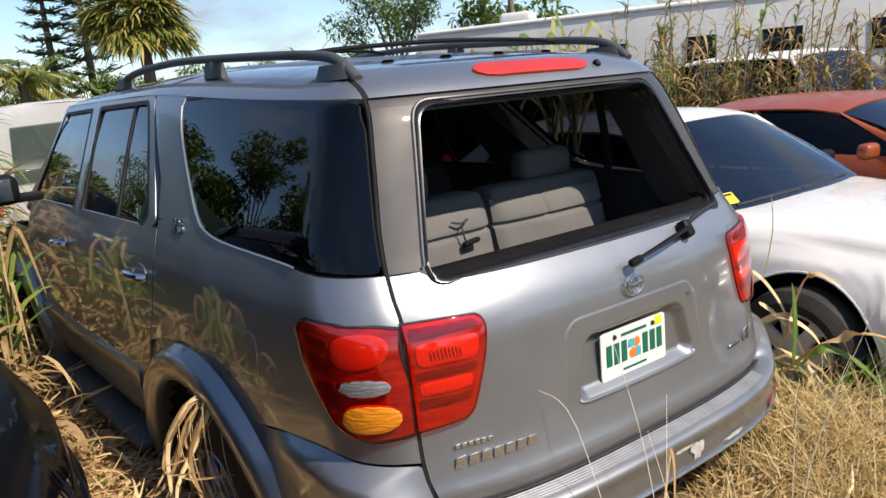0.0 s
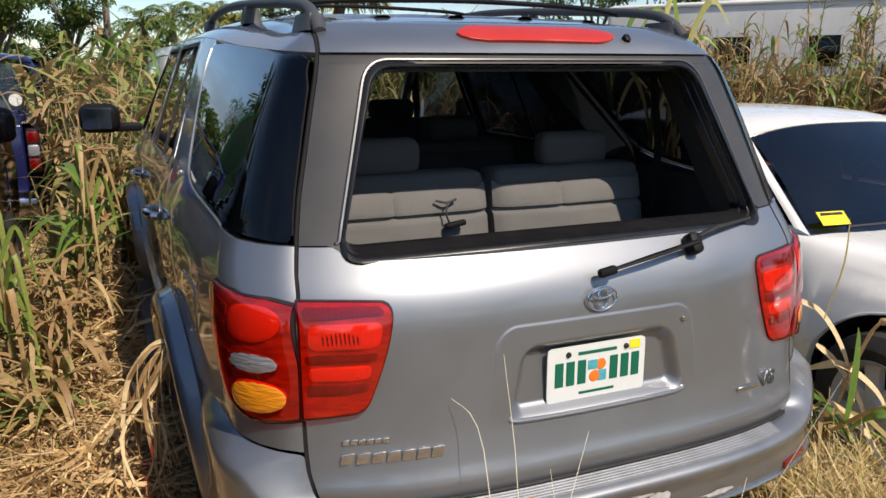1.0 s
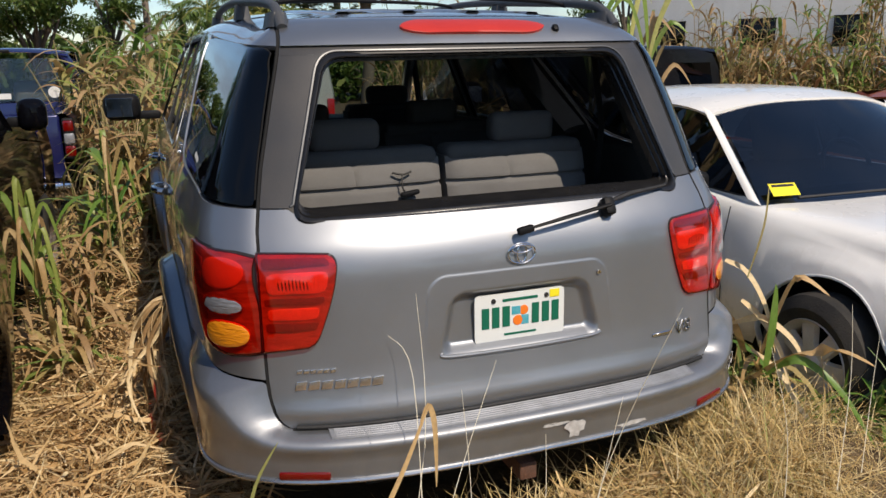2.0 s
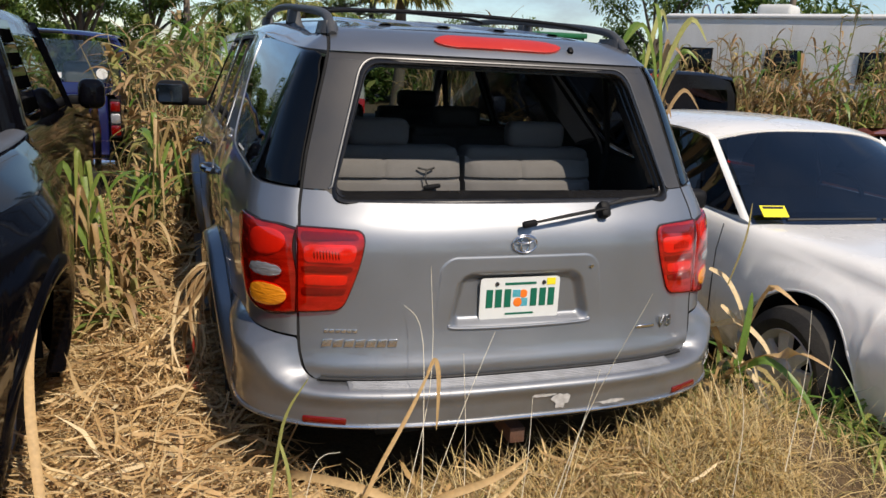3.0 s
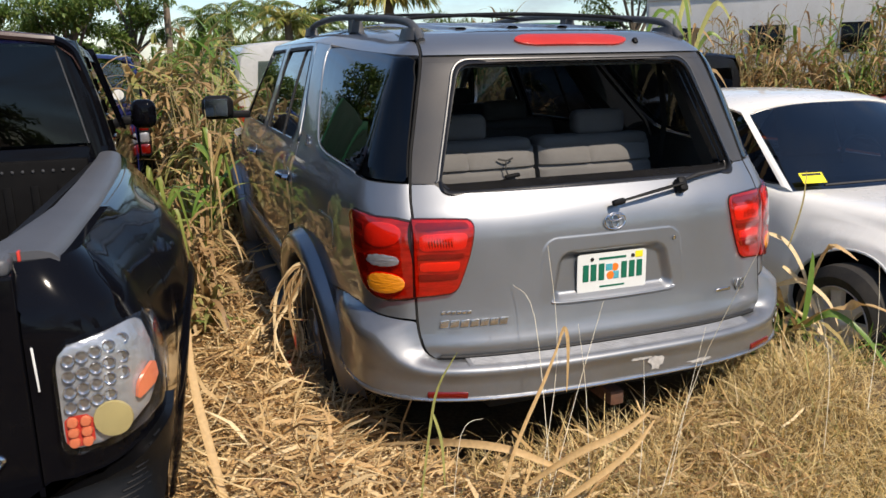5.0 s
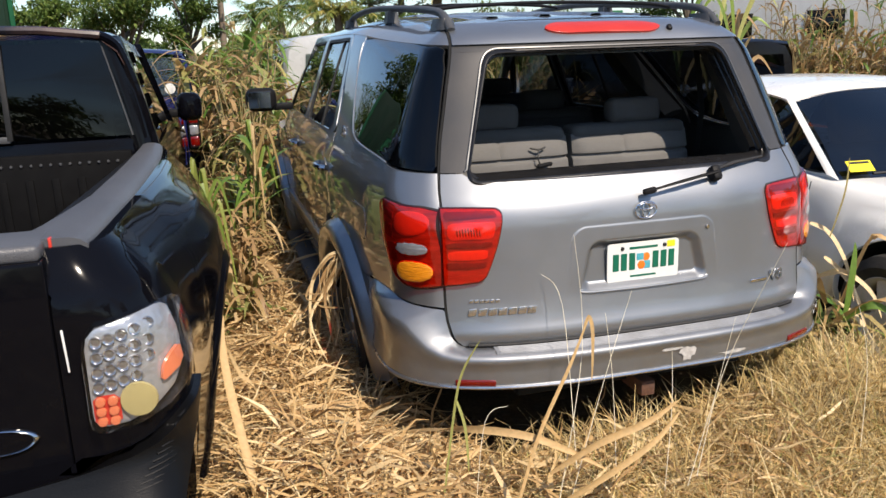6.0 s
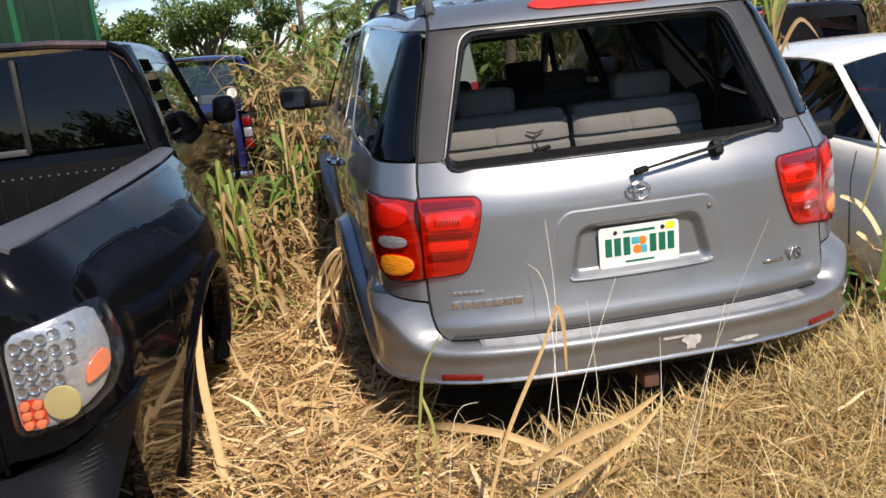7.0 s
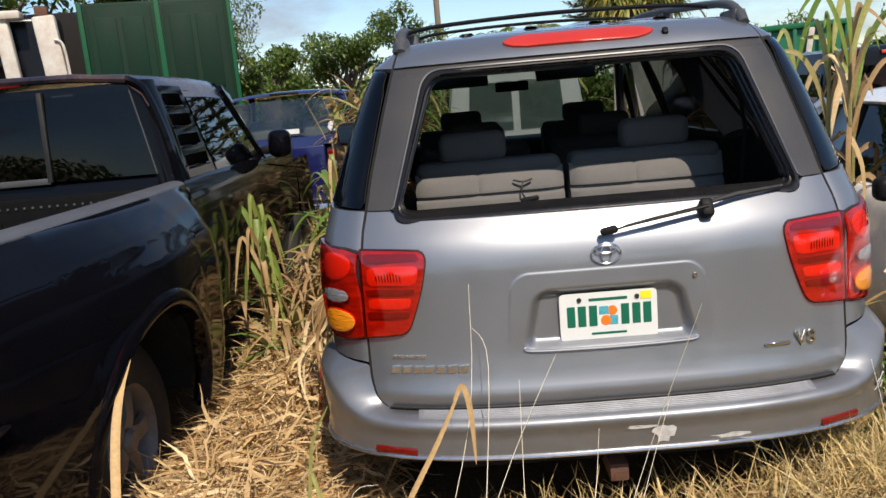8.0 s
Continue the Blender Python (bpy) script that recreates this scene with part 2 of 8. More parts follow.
STRAW = leaf_mat("dry_cane_leaf", [(0.0, (0.64, 0.45, 0.21)), (0.25, (0.44, 0.27, 0.11)), (0.5, (0.72, 0.54, 0.28)), (0.74, (0.20, 0.11, 0.045)), (0.86, (0.52, 0.33, 0.14)), (1.0, (0.80, 0.66, 0.40))], 0.6, 0.15)
DRY_GRASS = leaf_mat("dry_grass_blade", [(0.0, (0.70, 0.53, 0.23)), (0.35, (0.50, 0.34, 0.125)), (0.65, (0.80, 0.66, 0.36)), (0.90, (0.22, 0.135, 0.05)), (1.0, (0.33, 0.34, 0.10))], 0.6, 0.2)
MIXED_CANE = leaf_mat("mixed_cane_leaf", [(0.0, (0.13, 0.20, 0.045)), (0.22, (0.20, 0.25, 0.06)), (0.36, (0.38, 0.30, 0.12)), (0.7, (0.44, 0.29, 0.125)), (1.0, (0.26, 0.155, 0.07))], 0.5, 0.3)
GREEN_CANE = leaf_mat("green_cane_leaf", [(0.0, (0.09, 0.19, 0.03)), (0.5, (0.17, 0.27, 0.05)), (0.85, (0.34, 0.36, 0.09)), (1.0, (0.5, 0.4, 0.15))], 0.42, 0.35)
DRY_CANE = leaf_mat("dead_cane_leaf", [(0.0, (0.42, 0.28, 0.125)), (0.5, (0.30, 0.18, 0.08)), (0.8, (0.54, 0.40, 0.20)), (0.93, (0.26, 0.27, 0.08)), (1.0, (0.18, 0.24, 0.05))], 0.6, 0.22)
STALK = leaf_mat("cane_stalk", [(0.0, (0.30, 0.22, 0.10)), (0.6, (0.21, 0.20, 0.07)), (1.0, (0.40, 0.29, 0.14))], 0.5, 0.0)
TREE_LEAF = leaf_mat("tree_leaf", [(0.0, (0.06, 0.11, 0.025)), (0.5, (0.11, 0.18, 0.035)), (0.85, (0.17, 0.235, 0.05)), (1.0, (0.26, 0.28, 0.08))], 0.55, 0.35)
PINE_LEAF = leaf_mat("dark_pine_leaf", [(0.0, (0.05, 0.075, 0.035)), (0.6, (0.085, 0.11, 0.055)), (1.0, (0.13, 0.15, 0.08))], 0.6, 0.15)
PALE_LEAF = leaf_mat("pale_dry_leaf", [(0.0, (0.74, 0.60, 0.36)), (1.0, (0.60, 0.42, 0.20))], 0.6, 0.2)
PALE_GREEN = leaf_mat("pale_green_leaf", [(0.0, (0.34, 0.37, 0.11)), (1.0, (0.46, 0.43, 0.16))], 0.5, 0.3)
PALM_LEAF = leaf_mat("palm_leaf", [(0.0, (0.12, 0.17, 0.035)), (0.5, (0.24, 0.26, 0.06)), (0.8, (0.42, 0.36, 0.09)), (1.0, (0.45, 0.35, 0.12))], 0.45, 0.3)


def glass_mat(name, tint, rough=0.0, mirror=0.055, dirt=0.025):
    """Tinted window glass: what passes it is tinted, and it mirrors the sky by Fresnel."""
    m = bpy.data.materials.new(name)
    m.use_nodes = True
    nt = m.node_tree
    n, l = nt.nodes, nt.links
    n.clear()
    out = n.new("ShaderNodeOutputMaterial")
    tr = n.new("ShaderNodeBsdfTransparent")
    tr.inputs["Color"].default_value = (*tint, 1)
    gl = n.new("ShaderNodeBsdfGlossy")
    gl.inputs["Roughness"].default_value = rough
    gl.inputs["Color"].default_value = (0.95, 0.97, 1.0, 1)
    lw = n.new("ShaderNodeLayerWeight")
    lw.inputs["Blend"].default_value = 0.5
    pw = n.new("ShaderNodeMath")
    pw.operation = "POWER"
    pw.inputs[1].default_value = 4.0
    l.new(lw.outputs["Facing"], pw.inputs[0])
    fr = n.new("ShaderNodeMapRange")
    fr.inputs["To Min"].default_value, fr.inputs["To Max"].default_value = mirror, 0.95
    l.new(pw.outputs[0], fr.inputs["Value"])
    no = n.new("ShaderNodeTexNoise")
    no.inputs["Scale"].default_value = 3.0
    no.inputs["Detail"].default_value = 8
    co = n.new("ShaderNodeTexCoord")
    l.new(co.outputs["Object"], no.inputs["Vector"])
    df = n.new("ShaderNodeBsdfDiffuse")
    df.inputs["Color"].default_value = (0.25, 0.24, 0.22, 1)
    mp = n.new("ShaderNodeMapRange")
    mp.inputs["From Min"].default_value, mp.inputs["From Max"].default_value = 0.45, 0.8
    mp.inputs["To Min"].default_value, mp.inputs["To Max"].default_value = 0.002, dirt
    l.new(no.outputs["Fac"], mp.inputs["Value"])
    m1 = n.new("ShaderNodeMixShader")
    m2 = n.new("ShaderNodeMixShader")
    l.new(fr.outputs["Result"], m1.inputs["Fac"])
    l.new(tr.outputs["BSDF"], m1.inputs[1])
    l.new(gl.outputs["BSDF"], m1.inputs[2])
    l.new(mp.outputs["Result"], m2.inputs["Fac"])
    l.new(m1.outputs["Shader"], m2.inputs[1])
    l.new(df.outputs["BSDF"], m2.inputs[2])
    l.new(m2.outputs["Shader"], out.inputs["Surface"])
    return m


PRIVACY_GLASS = glass_mat("privacy_glass", (0.035, 0.04, 0.048), 0.0, 0.036, 0.004)
DOOR_GLASS = glass_mat("door_glass", (0.12, 0.14, 0.145), 0.01)
WINDSHIELD_GLASS = glass_mat("windshield_glass", (0.36, 0.42, 0.40), 0.01, 0.05, 0.22)
HAZY_GLASS = glass_mat("hazy_window_glass", (0.62, 0.68, 0.66), 0.02, 0.06, 0.25)
DARK_GLASS = glass_mat("dark_glass", (0.03, 0.036, 0.045), 0.01, 0.026, 0.010)
NAVY_GLASS = glass_mat("navy_windscreen_glass", (0.16, 0.21, 0.30), 0.02, 0.075, 0.02)
RED_COVER = glass_mat("red_lamp_cover", (1.0, 0.125, 0.035), 0.015, 0.075, 0.02)
LAMP_SILVER = mat("lamp_reflector", (0.55, 0.53, 0.52), 0.34, 0.15, second=(0.12, 0.10, 0.10), scale=11, amount=0.7, bump=0.3, bump_scale=60, stretch=(1, 1, 5))
LAMP_BRIGHT = mat("lamp_bright_reflector", (0.92, 0.86, 0.84), 0.3, 0.25, second=(0.55, 0.5, 0.5), scale=50, amount=0.5, bump=0.2, bump_scale=120, stretch=(4, 4, 1))
LAMP_DARK = mat("lamp_dark_band", (0.17, 0.13, 0.13), 0.4, 0.1, second=(0.28, 0.23, 0.23), scale=30, amount=0.4, bump=0.3, bump_scale=150)
LAMP_COVER = glass_mat("clear_lamp_cover", (0.93, 0.94, 0.95), 0.02, 0.05, 0.03)
SEAL_GLOSS = mat("glossy_black_seal", (0.010, 0.010, 0.011), 0.26, second=(0.03, 0.028, 0.025), scale=14, amount=0.4, rough_var=0.08)
NAME_METAL = mat("bright_name_metal", (0.60, 0.60, 0.62), 0.2, 0.9, second=(0.4, 0.4, 0.4), scale=30, amount=0.4)
EDGE_GLINT = mat("edge_glint", (0.50, 0.51, 0.53), 0.3, 0.8, second=(0.36, 0.36, 0.37), scale=9, amount=0.4, rough_var=0.06)
LIP_HIGHLIGHT = mat("window_lip_highlight", (0.12, 0.122, 0.125), 0.42, 0.6, second=(0.08, 0.08, 0.08), scale=9, amount=0.4, rough_var=0.06)


# ---- mesh helpers ----
def part(name, bm, material, parent, label="", smooth=40.0):
    """One mesh object under a thing or a part; its coordinates are the thing's own."""
    if isinstance(bm, bpy.types.Mesh):
        me = bm
    else:
        bmesh.ops.recalc_face_normals(bm, faces=bm.faces)
        me = bpy.data.meshes.new(name)
        bm.to_mesh(me)
        bm.free()
        if smooth:
            for p in me.polygons:
                p.use_smooth = True
            me.set_sharp_from_angle(angle=radians(smooth))
    if not me.materials:
        me.materials.append(material)
    ob = new(name, me)
    ob.parent = parent
    if label:
        ob["label"] = label
    return ob


def thing(name, label, category, m=None, group="", kind=""):
    ob = new(name)
    ob.empty_display_size = 0.2
    ob.matrix_basis = m or Matrix()
    return tagged(ob, label, category, group, kind)


def box(bm, c, s, bevel=0.0, m=None, seg=2):
    r = bmesh.ops.create_cube(bm, size=1.0)
    vs = r["verts"]
    for v in vs:
        v.co = Vector((v.co.x * s[0], v.co.y * s[1], v.co.z * s[2]))
    if bevel:
        es = list({e for v in vs for e in v.link_edges})
        r2 = bmesh.ops.bevel(bm, geom=es, offset=bevel, segments=seg, profile=0.5, affect="EDGES")
        vs = list({v for f in r2["faces"] for v in f.verts} | {v for v in vs if v.is_valid})
    mm = Matrix.Translation(c) @ (m or Matrix())
    for v in vs:
        v.co = mm @ v.co
    return vs


def a_box(c, s, bevel=0.0, m=None, seg=2):
    bm = bmesh.new()
    box(bm, c, s, bevel, m, seg)
    return bm


def grid(bm, rows, close_u=False, close_v=False):
    """A quad sheet over rows of points."""
    vv = [[bm.verts.new(p) for p in r] for r in rows]
    a, b = len(vv), len(vv[0])
    for i in range(a if close_v else a - 1):
        for j in range(b if close_u else b - 1):
            q = [vv[i][j], vv[i][(j + 1) % b], vv[(i + 1) % a][(j + 1) % b], vv[(i + 1) % a][j]]
            if len(set(q)) == 4:
                try:
                    bm.faces.new(q)
                except ValueError:
                    pass
    return vv


def tube(bm, pts, radii, sides=8, caps=True, flat=1.0):
    pts = [Vector(p) for p in pts]
    if not isinstance(radii, (list, tuple)):
        radii = [radii] * len(pts)
    rows, up = [], None
    for i, p in enumerate(pts):
        d = (pts[min(i + 1, len(pts) - 1)] - pts[max(i - 1, 0)]).normalized()
        if up is None:
            up = Vector((0, 0, 1)) if abs(d.z) < 0.9 else Vector((1, 0, 0))
        a = d.cross(up).normalized()
        up = a.cross(d).normalized()
        rows.append([p + radii[i] * (math.cos(t) * a + flat * math.sin(t) * up) for t in [2 * math.pi * k / sides for k in range(sides)]])
    vv = grid(bm, rows, close_u=True)
    if caps:
        for r in (vv[0], vv[-1]):
            try:
                bm.faces.new(r)
            except ValueError:
                pass
    return bm


def a_tube(pts, radii, sides=8, flat=1.0):
    return tube(bmesh.new(), pts, radii, sides, True, flat)


def lathe(bm, profile, m, sides=40):
    """A body of revolution about its own x axis: profile of (x, r), placed by m."""
    rows = []
    for k in range(sides):
        t = 2 * math.pi * k / sides
        rows.append([m @ Vector((x, r * math.cos(t), r * math.sin(t))) for x, r in profile])
    grid(bm, rows, close_v=True)
    bmesh.ops.remove_doubles(bm, verts=bm.verts, dist=1e-5)
    return bm


def smooth_path(pts, n=6):
    """Catmull-Rom through points."""
    pts = [Vector(p) for p in pts]
    out = []
    for i in range(len(pts) - 1):
        p0, p1, p2, p3 = pts[max(i - 1, 0)], pts[i], pts[i + 1], pts[min(i + 2, len(pts) - 1)]
        for k in range(n):
            t = k / n
            out.append(0.5 * ((2 * p1) + (p2 - p0) * t + (2 * p0 - 5 * p1 + 4 * p2 - p3) * t * t + (3 * p1 - p0 - 3 * p2 + p3) * t ** 3))
    out.append(pts[-1])
    return out


def round_poly(pts, r, n=5):
    """A flat outline with its corners rounded. r: one radius or one a corner."""
    out, c = [], len(pts)
    for i in range(c):
        p, a, b = Vector(pts[i]), Vector(pts[i - 1]), Vector(pts[(i + 1) % c])
        rr = r[i] if isinstance(r, (list, tuple)) else r
        da, db = a - p, b - p
        k = min(rr, da.length * 0.48, db.length * 0.48)
        s, e = p + da.normalized() * k, p + db.normalized() * k
        for j in range(n + 1):
            t = j / n
            out.append((1 - t) ** 2 * s + 2 * t * (1 - t) * p + t * t * e)
    return out


def span(poly, v, axis=1):
    """Where the line at v crosses an outline: least and most of the other coordinate."""
    o, hits = 1 - axis, []
    for i in range(len(poly)):
        a, b = poly[i - 1], poly[i]
        lo, hi = sorted((a[axis], b[axis]))
        if lo - 1e-9 <= v <= hi + 1e-9:
            if hi - lo < 1e-9:
                hits += [a[o], b[o]]
            else:
                hits.append(a[o] + (b[o] - a[o]) * (v - a[axis]) / (b[axis] - a[axis]))
    return (min(hits), max(hits)) if hits else (0, 0)


def spaced(lo, hi, n, soft=True):
    return [lo + (hi - lo) * ((1 - math.cos(math.pi * i / n)) / 2 if soft else i / n) for i in range(n + 1)]


def patch(bm, poly, f, rows=14, cols=14, axis=1, lift=0.0, depth=0.012, crown=0.0):
    """A panel: the outline poly, in the two coordinates of the curved surface f, laid on it lift proud, with turned-in edges."""
    lo, hi = min(p[axis] for p in poly), max(p[axis] for p in poly)

    def at(a, b, h):
        u, v = (a, b) if axis == 1 else (b, a)
        p = f(u, v)
        e = 0.004
        nrm = (f(u + e, v) - f(u - e, v)).cross(f(u, v + e) - f(u, v - e)).normalized()
        return p + nrm * h
    sheet, low = [], []
    for i, v in enumerate(spaced(lo, hi, rows)):
        v = min(max(v, lo + 1e-4), hi - 1e-4)
        a, b = span(poly, v, axis)
        sheet.append([at(u, v, lift + crown * math.sin(math.pi * i / rows) * math.sin(math.pi * k / cols)) for k, u in enumerate(spaced(a, b, cols))])
        low.append((at(a, v, lift - depth), at(b, v, lift - depth), [at(u, v, lift - depth) for u in spaced(a, b, cols)]))
    vv = grid(bm, sheet)
    left = [bm.verts.new(l[0]) for l in low]
    right = [bm.verts.new(l[1]) for l in low]
    for i in range(len(vv) - 1):
        bm.faces.new([vv[i][0], vv[i + 1][0], left[i + 1], left[i]])
        bm.faces.new([vv[i][-1], right[i], right[i + 1], vv[i + 1][-1]])
    for row, flat, ends in ((vv[0], low[0][2], (left[0], right[0])), (vv[-1], low[-1][2], (left[-1], right[-1]))):
        inner = [ends[0]] + [bm.verts.new(p) for p in flat[1:-1]] + [ends[1]]
        for k in range(len(row) - 1):
            bm.faces.new([row[k], row[k + 1], inner[k + 1], inner[k]])
    return bm


def a_patch(*a, **k):
    return patch(bmesh.new(), *a, **k)


# ---- the silver sport utility vehicle ----
WZ = ((0.30, 0.90), (0.55, 0.955), (0.80, 0.980), (1.0, 0.987), (1.15, 0.988), (1.27, 0.980), (1.38, 0.945), (1.50, 0.895), (1.65, 0.832), (1.78, 0.768), (1.86, 0.718), (1.95, 0.60))
YZ = ((0.30, -0.09), (0.78, -0.085), (0.90, -0.06), (1.0, -0.05), (1.2, -0.036), (1.27, -0.012), (1.33, 0.035), (1.38, 0.07), (1.78, 0.245), (1.85, 0.30), (1.90, 0.39), (1.95, 0.60))
DZ = ((0.3, 0.345), (1.3, 0.335), (1.6, 0.24), (1.8, 0.185), (1.95, 0.18))
TY = ((-0.2, 0.93), (0.1, 0.931), (0.35, 0.939), (0.6, 0.965), (1.0, 0.987), (1.5, 1.0), (5.0, 1.0))


def smooth_table(rows, soft):
    """A table of steps, eased at its corners, as a fast look-up."""
    zs = np.linspace(rows[0][0], rows[-1][0], 400)
    a, b = np.array(rows).T
    vs = np.interp(zs, a, b)
    k = max(int(soft / (zs[1] - zs[0])), 1)
    pad = np.concatenate([2 * vs[0] - vs[k:0:-1], vs, 2 * vs[-1] - vs[-2:-k - 2:-1]])
    ker = np.hanning(2 * k + 3)[1:-1]
    vs = np.convolve(pad, ker / ker.sum(), "valid")
    return lambda z: float(np.interp(z, zs, vs))


taper = smooth_table(TY, 0.25)
half_w, rear_y, corner_d = smooth_table(WZ, 0.06), smooth_table(YZ, 0.07), smooth_table(DZ, 0.06)


def rear(x, z):
    """The vehicle's rear face over x and z."""
    u = min(abs(x) / (half_w(z) * 0.931), 0.9995)
    return Vector((x, rear_y(z) + corner_d(z) * (1 - (1 - u ** 3) ** 0.4), z))


def side(y, z):
    """The vehicle's right flank over y and z, round its rear corner."""
    d = (y - rear_y(z)) / corner_d(z)
    x = half_w(z) * taper(y) * (1.0 if d >= 1 else max(1 - (1 - max(d, 1e-4)) ** 2.5, 0) ** (1 / 3))
    front = max(y - 3.9, 0)
    return Vector((x - 0.10 * front ** 2, y, z + rise(y) * min(max((z - 1.40) / 0.43, 0), 1)))


def rise(y):
    """The window tops and the roof climb a little towards the front."""
    t = min(max((y - 0.40) / 1.7, 0), 1)
    return 0.08 * t * t * (3 - 2 * t)


SEAM = [(0.60, 1.93), (0.613, 1.875), (0.627, 1.823), (0.672, 1.668), (0.725, 1.473), (0.748, 1.36), (0.760, 1.30), (0.765, 1.24), (0.771, 0.97), (0.771, 0.885), (0.768, 0.83), (0.757, 0.778), (0.738, 0.750), (0.715, 0.738)]


def seam_x(z):
    pts = SEAM[::-1]
    return float(np.interp(z, [p[1] for p in pts], [p[0] for p in pts]))


def seam_y(z):
    return rear(seam_x(z), z).y


def mirrored(bm):
    for v in bm.verts:
        v.co.x = -v.co.x
    bmesh.ops.reverse_faces(bm, faces=bm.faces)
    return bm


def both(name, make, material, parent, label=""):
    """The same part on the right and, mirrored, on the left."""
    return part(name, make(), material, parent, label), part(name, mirrored(make()), material, parent, label)


suv = thing("silver_suv", "silver sport utility vehicle, rear window missing, in dry grass", "suv")

GAP = 0.004
# tailgate: lower silver panel with the recess for the plate, grey window frame, silver header
OPEN = round_poly([(-0.658, 1.331), (0.658, 1.331), (0.512, 1.794), (-0.512, 1.794)], [0.055, 0.055, 0.06, 0.06], 7)
gate_low = [(-seam_x(z) + GAP, z) for _, z in SEAM[5:]] + [(seam_x(z) - GAP, z) for _, z in SEAM[:4:-1]]
gate_low[0], gate_low[-1] = (-0.747 + GAP, 1.362), (0.747 - GAP, 1.362)


def tailgate_panel():
    """The lower tailgate, with the plate's recess pressed into it and a raised line round that."""
    bm = bmesh.new()

    def box_gap(x, z, half_low, half_top, z0, z1, r):
        """Distance inside (+) or outside (-) a trapezium with round corners."""
        t = (z - z0) / (z1 - z0)
        dx = half_low + (half_top - half_low) * t - abs(x)
        dz = min(z - z0, z1 - z)
        if dx < r and dz < r:
            return r - math.hypot(r - dx, r - dz)
        return min(dx, dz)

    def ease(t):
        t = min(max(t, 0), 1)
        return t * t * (3 - 2 * t)

    def shape(x, z):
        p = rear(x, z)
        # the pressed recess, deepest at its lower lip
        p.y += 0.034 * ease(box_gap(x, z, 0.280, 0.232, 0.904, 1.104, 0.05) / 0.036)
        # faint raised field round it
        p.y -= 0.0022 * ease(box_gap(x, z, 0.335, 0.300, 0.80, 1.157, 0.06) / 0.005) * ease((z - 0.90) / 0.12)
        # crease above the lower edge
        p.y -= 0.009 * max(0, 1 - abs(z - 0.782) / 0.05) ** 1.6
        return p
    xs = spaced(-0.745, 0.745, 60, False) + list(np.linspace(-0.36, 0.36, 150))
    zs = spaced(0.742, 1.362, 40, False) + list(np.linspace(0.89, 1.17, 90))
    rows = []
    for z in sorted(zs):
        a, b = span(gate_low, z)
        row = []
        for x in sorted(xs):
            x = a + (b - a) * (x + 0.745) / 1.49
            top = float(np.interp(abs(x), [0.0, 0.595, 0.63, 0.655, 0.665, 0.70], [1.328, 1.330, 1.336, 1.352, 1.362, 1.362]))
            row.append(shape(x, z if z < 1.25 else 1.25 + (z - 1.25) * (top - 1.25) / 0.112))
        rows.append(row)
    vv = grid(bm, rows)
    edges = [e for e in bm.edges if e.is_boundary]
    r = bmesh.ops.extrude_edge_only(bm, edges=edges)
    for v in r["geom"]:
        if isinstance(v, bmesh.types.BMVert):
            v.co.y += 0.03
    return bm


tailgate = part("tailgate", tailgate_panel(), SILVER, suv, "silver tailgate with a pressed number plate recess")


def frame_ring():
    """The dark grey frame at both sides of the window opening."""
    bm = bmesh.new()
    for s in (1,):
        rows = []
        for z in spaced(1.366, 1.7938, 26, False) :
            a, b = span(OPEN, min(max(z, 1.3315), 1.7935))
            inner = b
            outer = seam_x(z) - GAP
            rows.append([rear(s * (inner + (outer - inner) * k / 8), z) for k in range(9)])
        grid(bm, rows)
    r = bmesh.ops.extrude_edge_only(bm, edges=[e for e in bm.edges if e.is_boundary])
    for v in r["geom"]:
        if isinstance(v, bmesh.types.BMVert):
            v.co.y += 0.025
    return bm


both("window_frame", frame_ring, GREY_PILLAR, tailgate, "faded dark grey window frame")
bm = bmesh.new()
grid(bm, [[rear((seam_x(z) - GAP) * (-1 + k / 20), z) for k in range(41)] for z in spaced(1.7942, 1.8215, 4, False)])
part("window_frame_top", bm, GREY_PILLAR, tailgate, "faded dark grey bar above the window")


def header():
    bm = bmesh.new()
    rows = []
    for z in spaced(1.8225, 1.908, 12, False):
        w = seam_x(z) - GAP
        rows.append([rear(-w + 2 * w * k / 40, z) - Vector((0, 0.012 * min((1.93 - z) / 0.03, 1), 0)) for k in range(41)])
    grid(bm, rows)
    r = bmesh.ops.extrude_edge_only(bm, edges=[e for e in bm.edges if e.is_boundary])
    for v in r["geom"]:
        if isinstance(v, bmesh.types.BMVert):
            v.co.y += 0.05
    return bm


part("tailgate_header", header(), SILVER, tailgate)


def opening_seal():
    """The rounded black seal round the window opening, with its inner channel."""
    bm = bmesh.new()
    ring = [Vector((p[0], p[1])) for p in OPEN]
    c = Vector((0, 1.57))
    rows = []
    for p in ring + ring[:1]:
        d = (p - c)
        d = Vector((d.x / 0.6, d.y / 0.22)).normalized()
        row = []
        for inn, dep in ((-0.010, -0.002), (-0.004, -0.008), (0.006, -0.008), (0.011, -0.002), (0.012, 0.015), (0.019, 0.018), (0.020, 0.045), (0.026, 0.048), (0.028, 0.085)):
            q = p - d * inn
            v = rear(q.x, min(max(q.y, 1.30), 1.81))
            v.z = q.y
            v.y += dep
            row.append(v)
        rows.append(row)
    grid(bm, rows)
    return bm


part("window_seal", opening_seal(), SEAL_GLOSS, tailgate, "black rubber seal of the empty rear window")


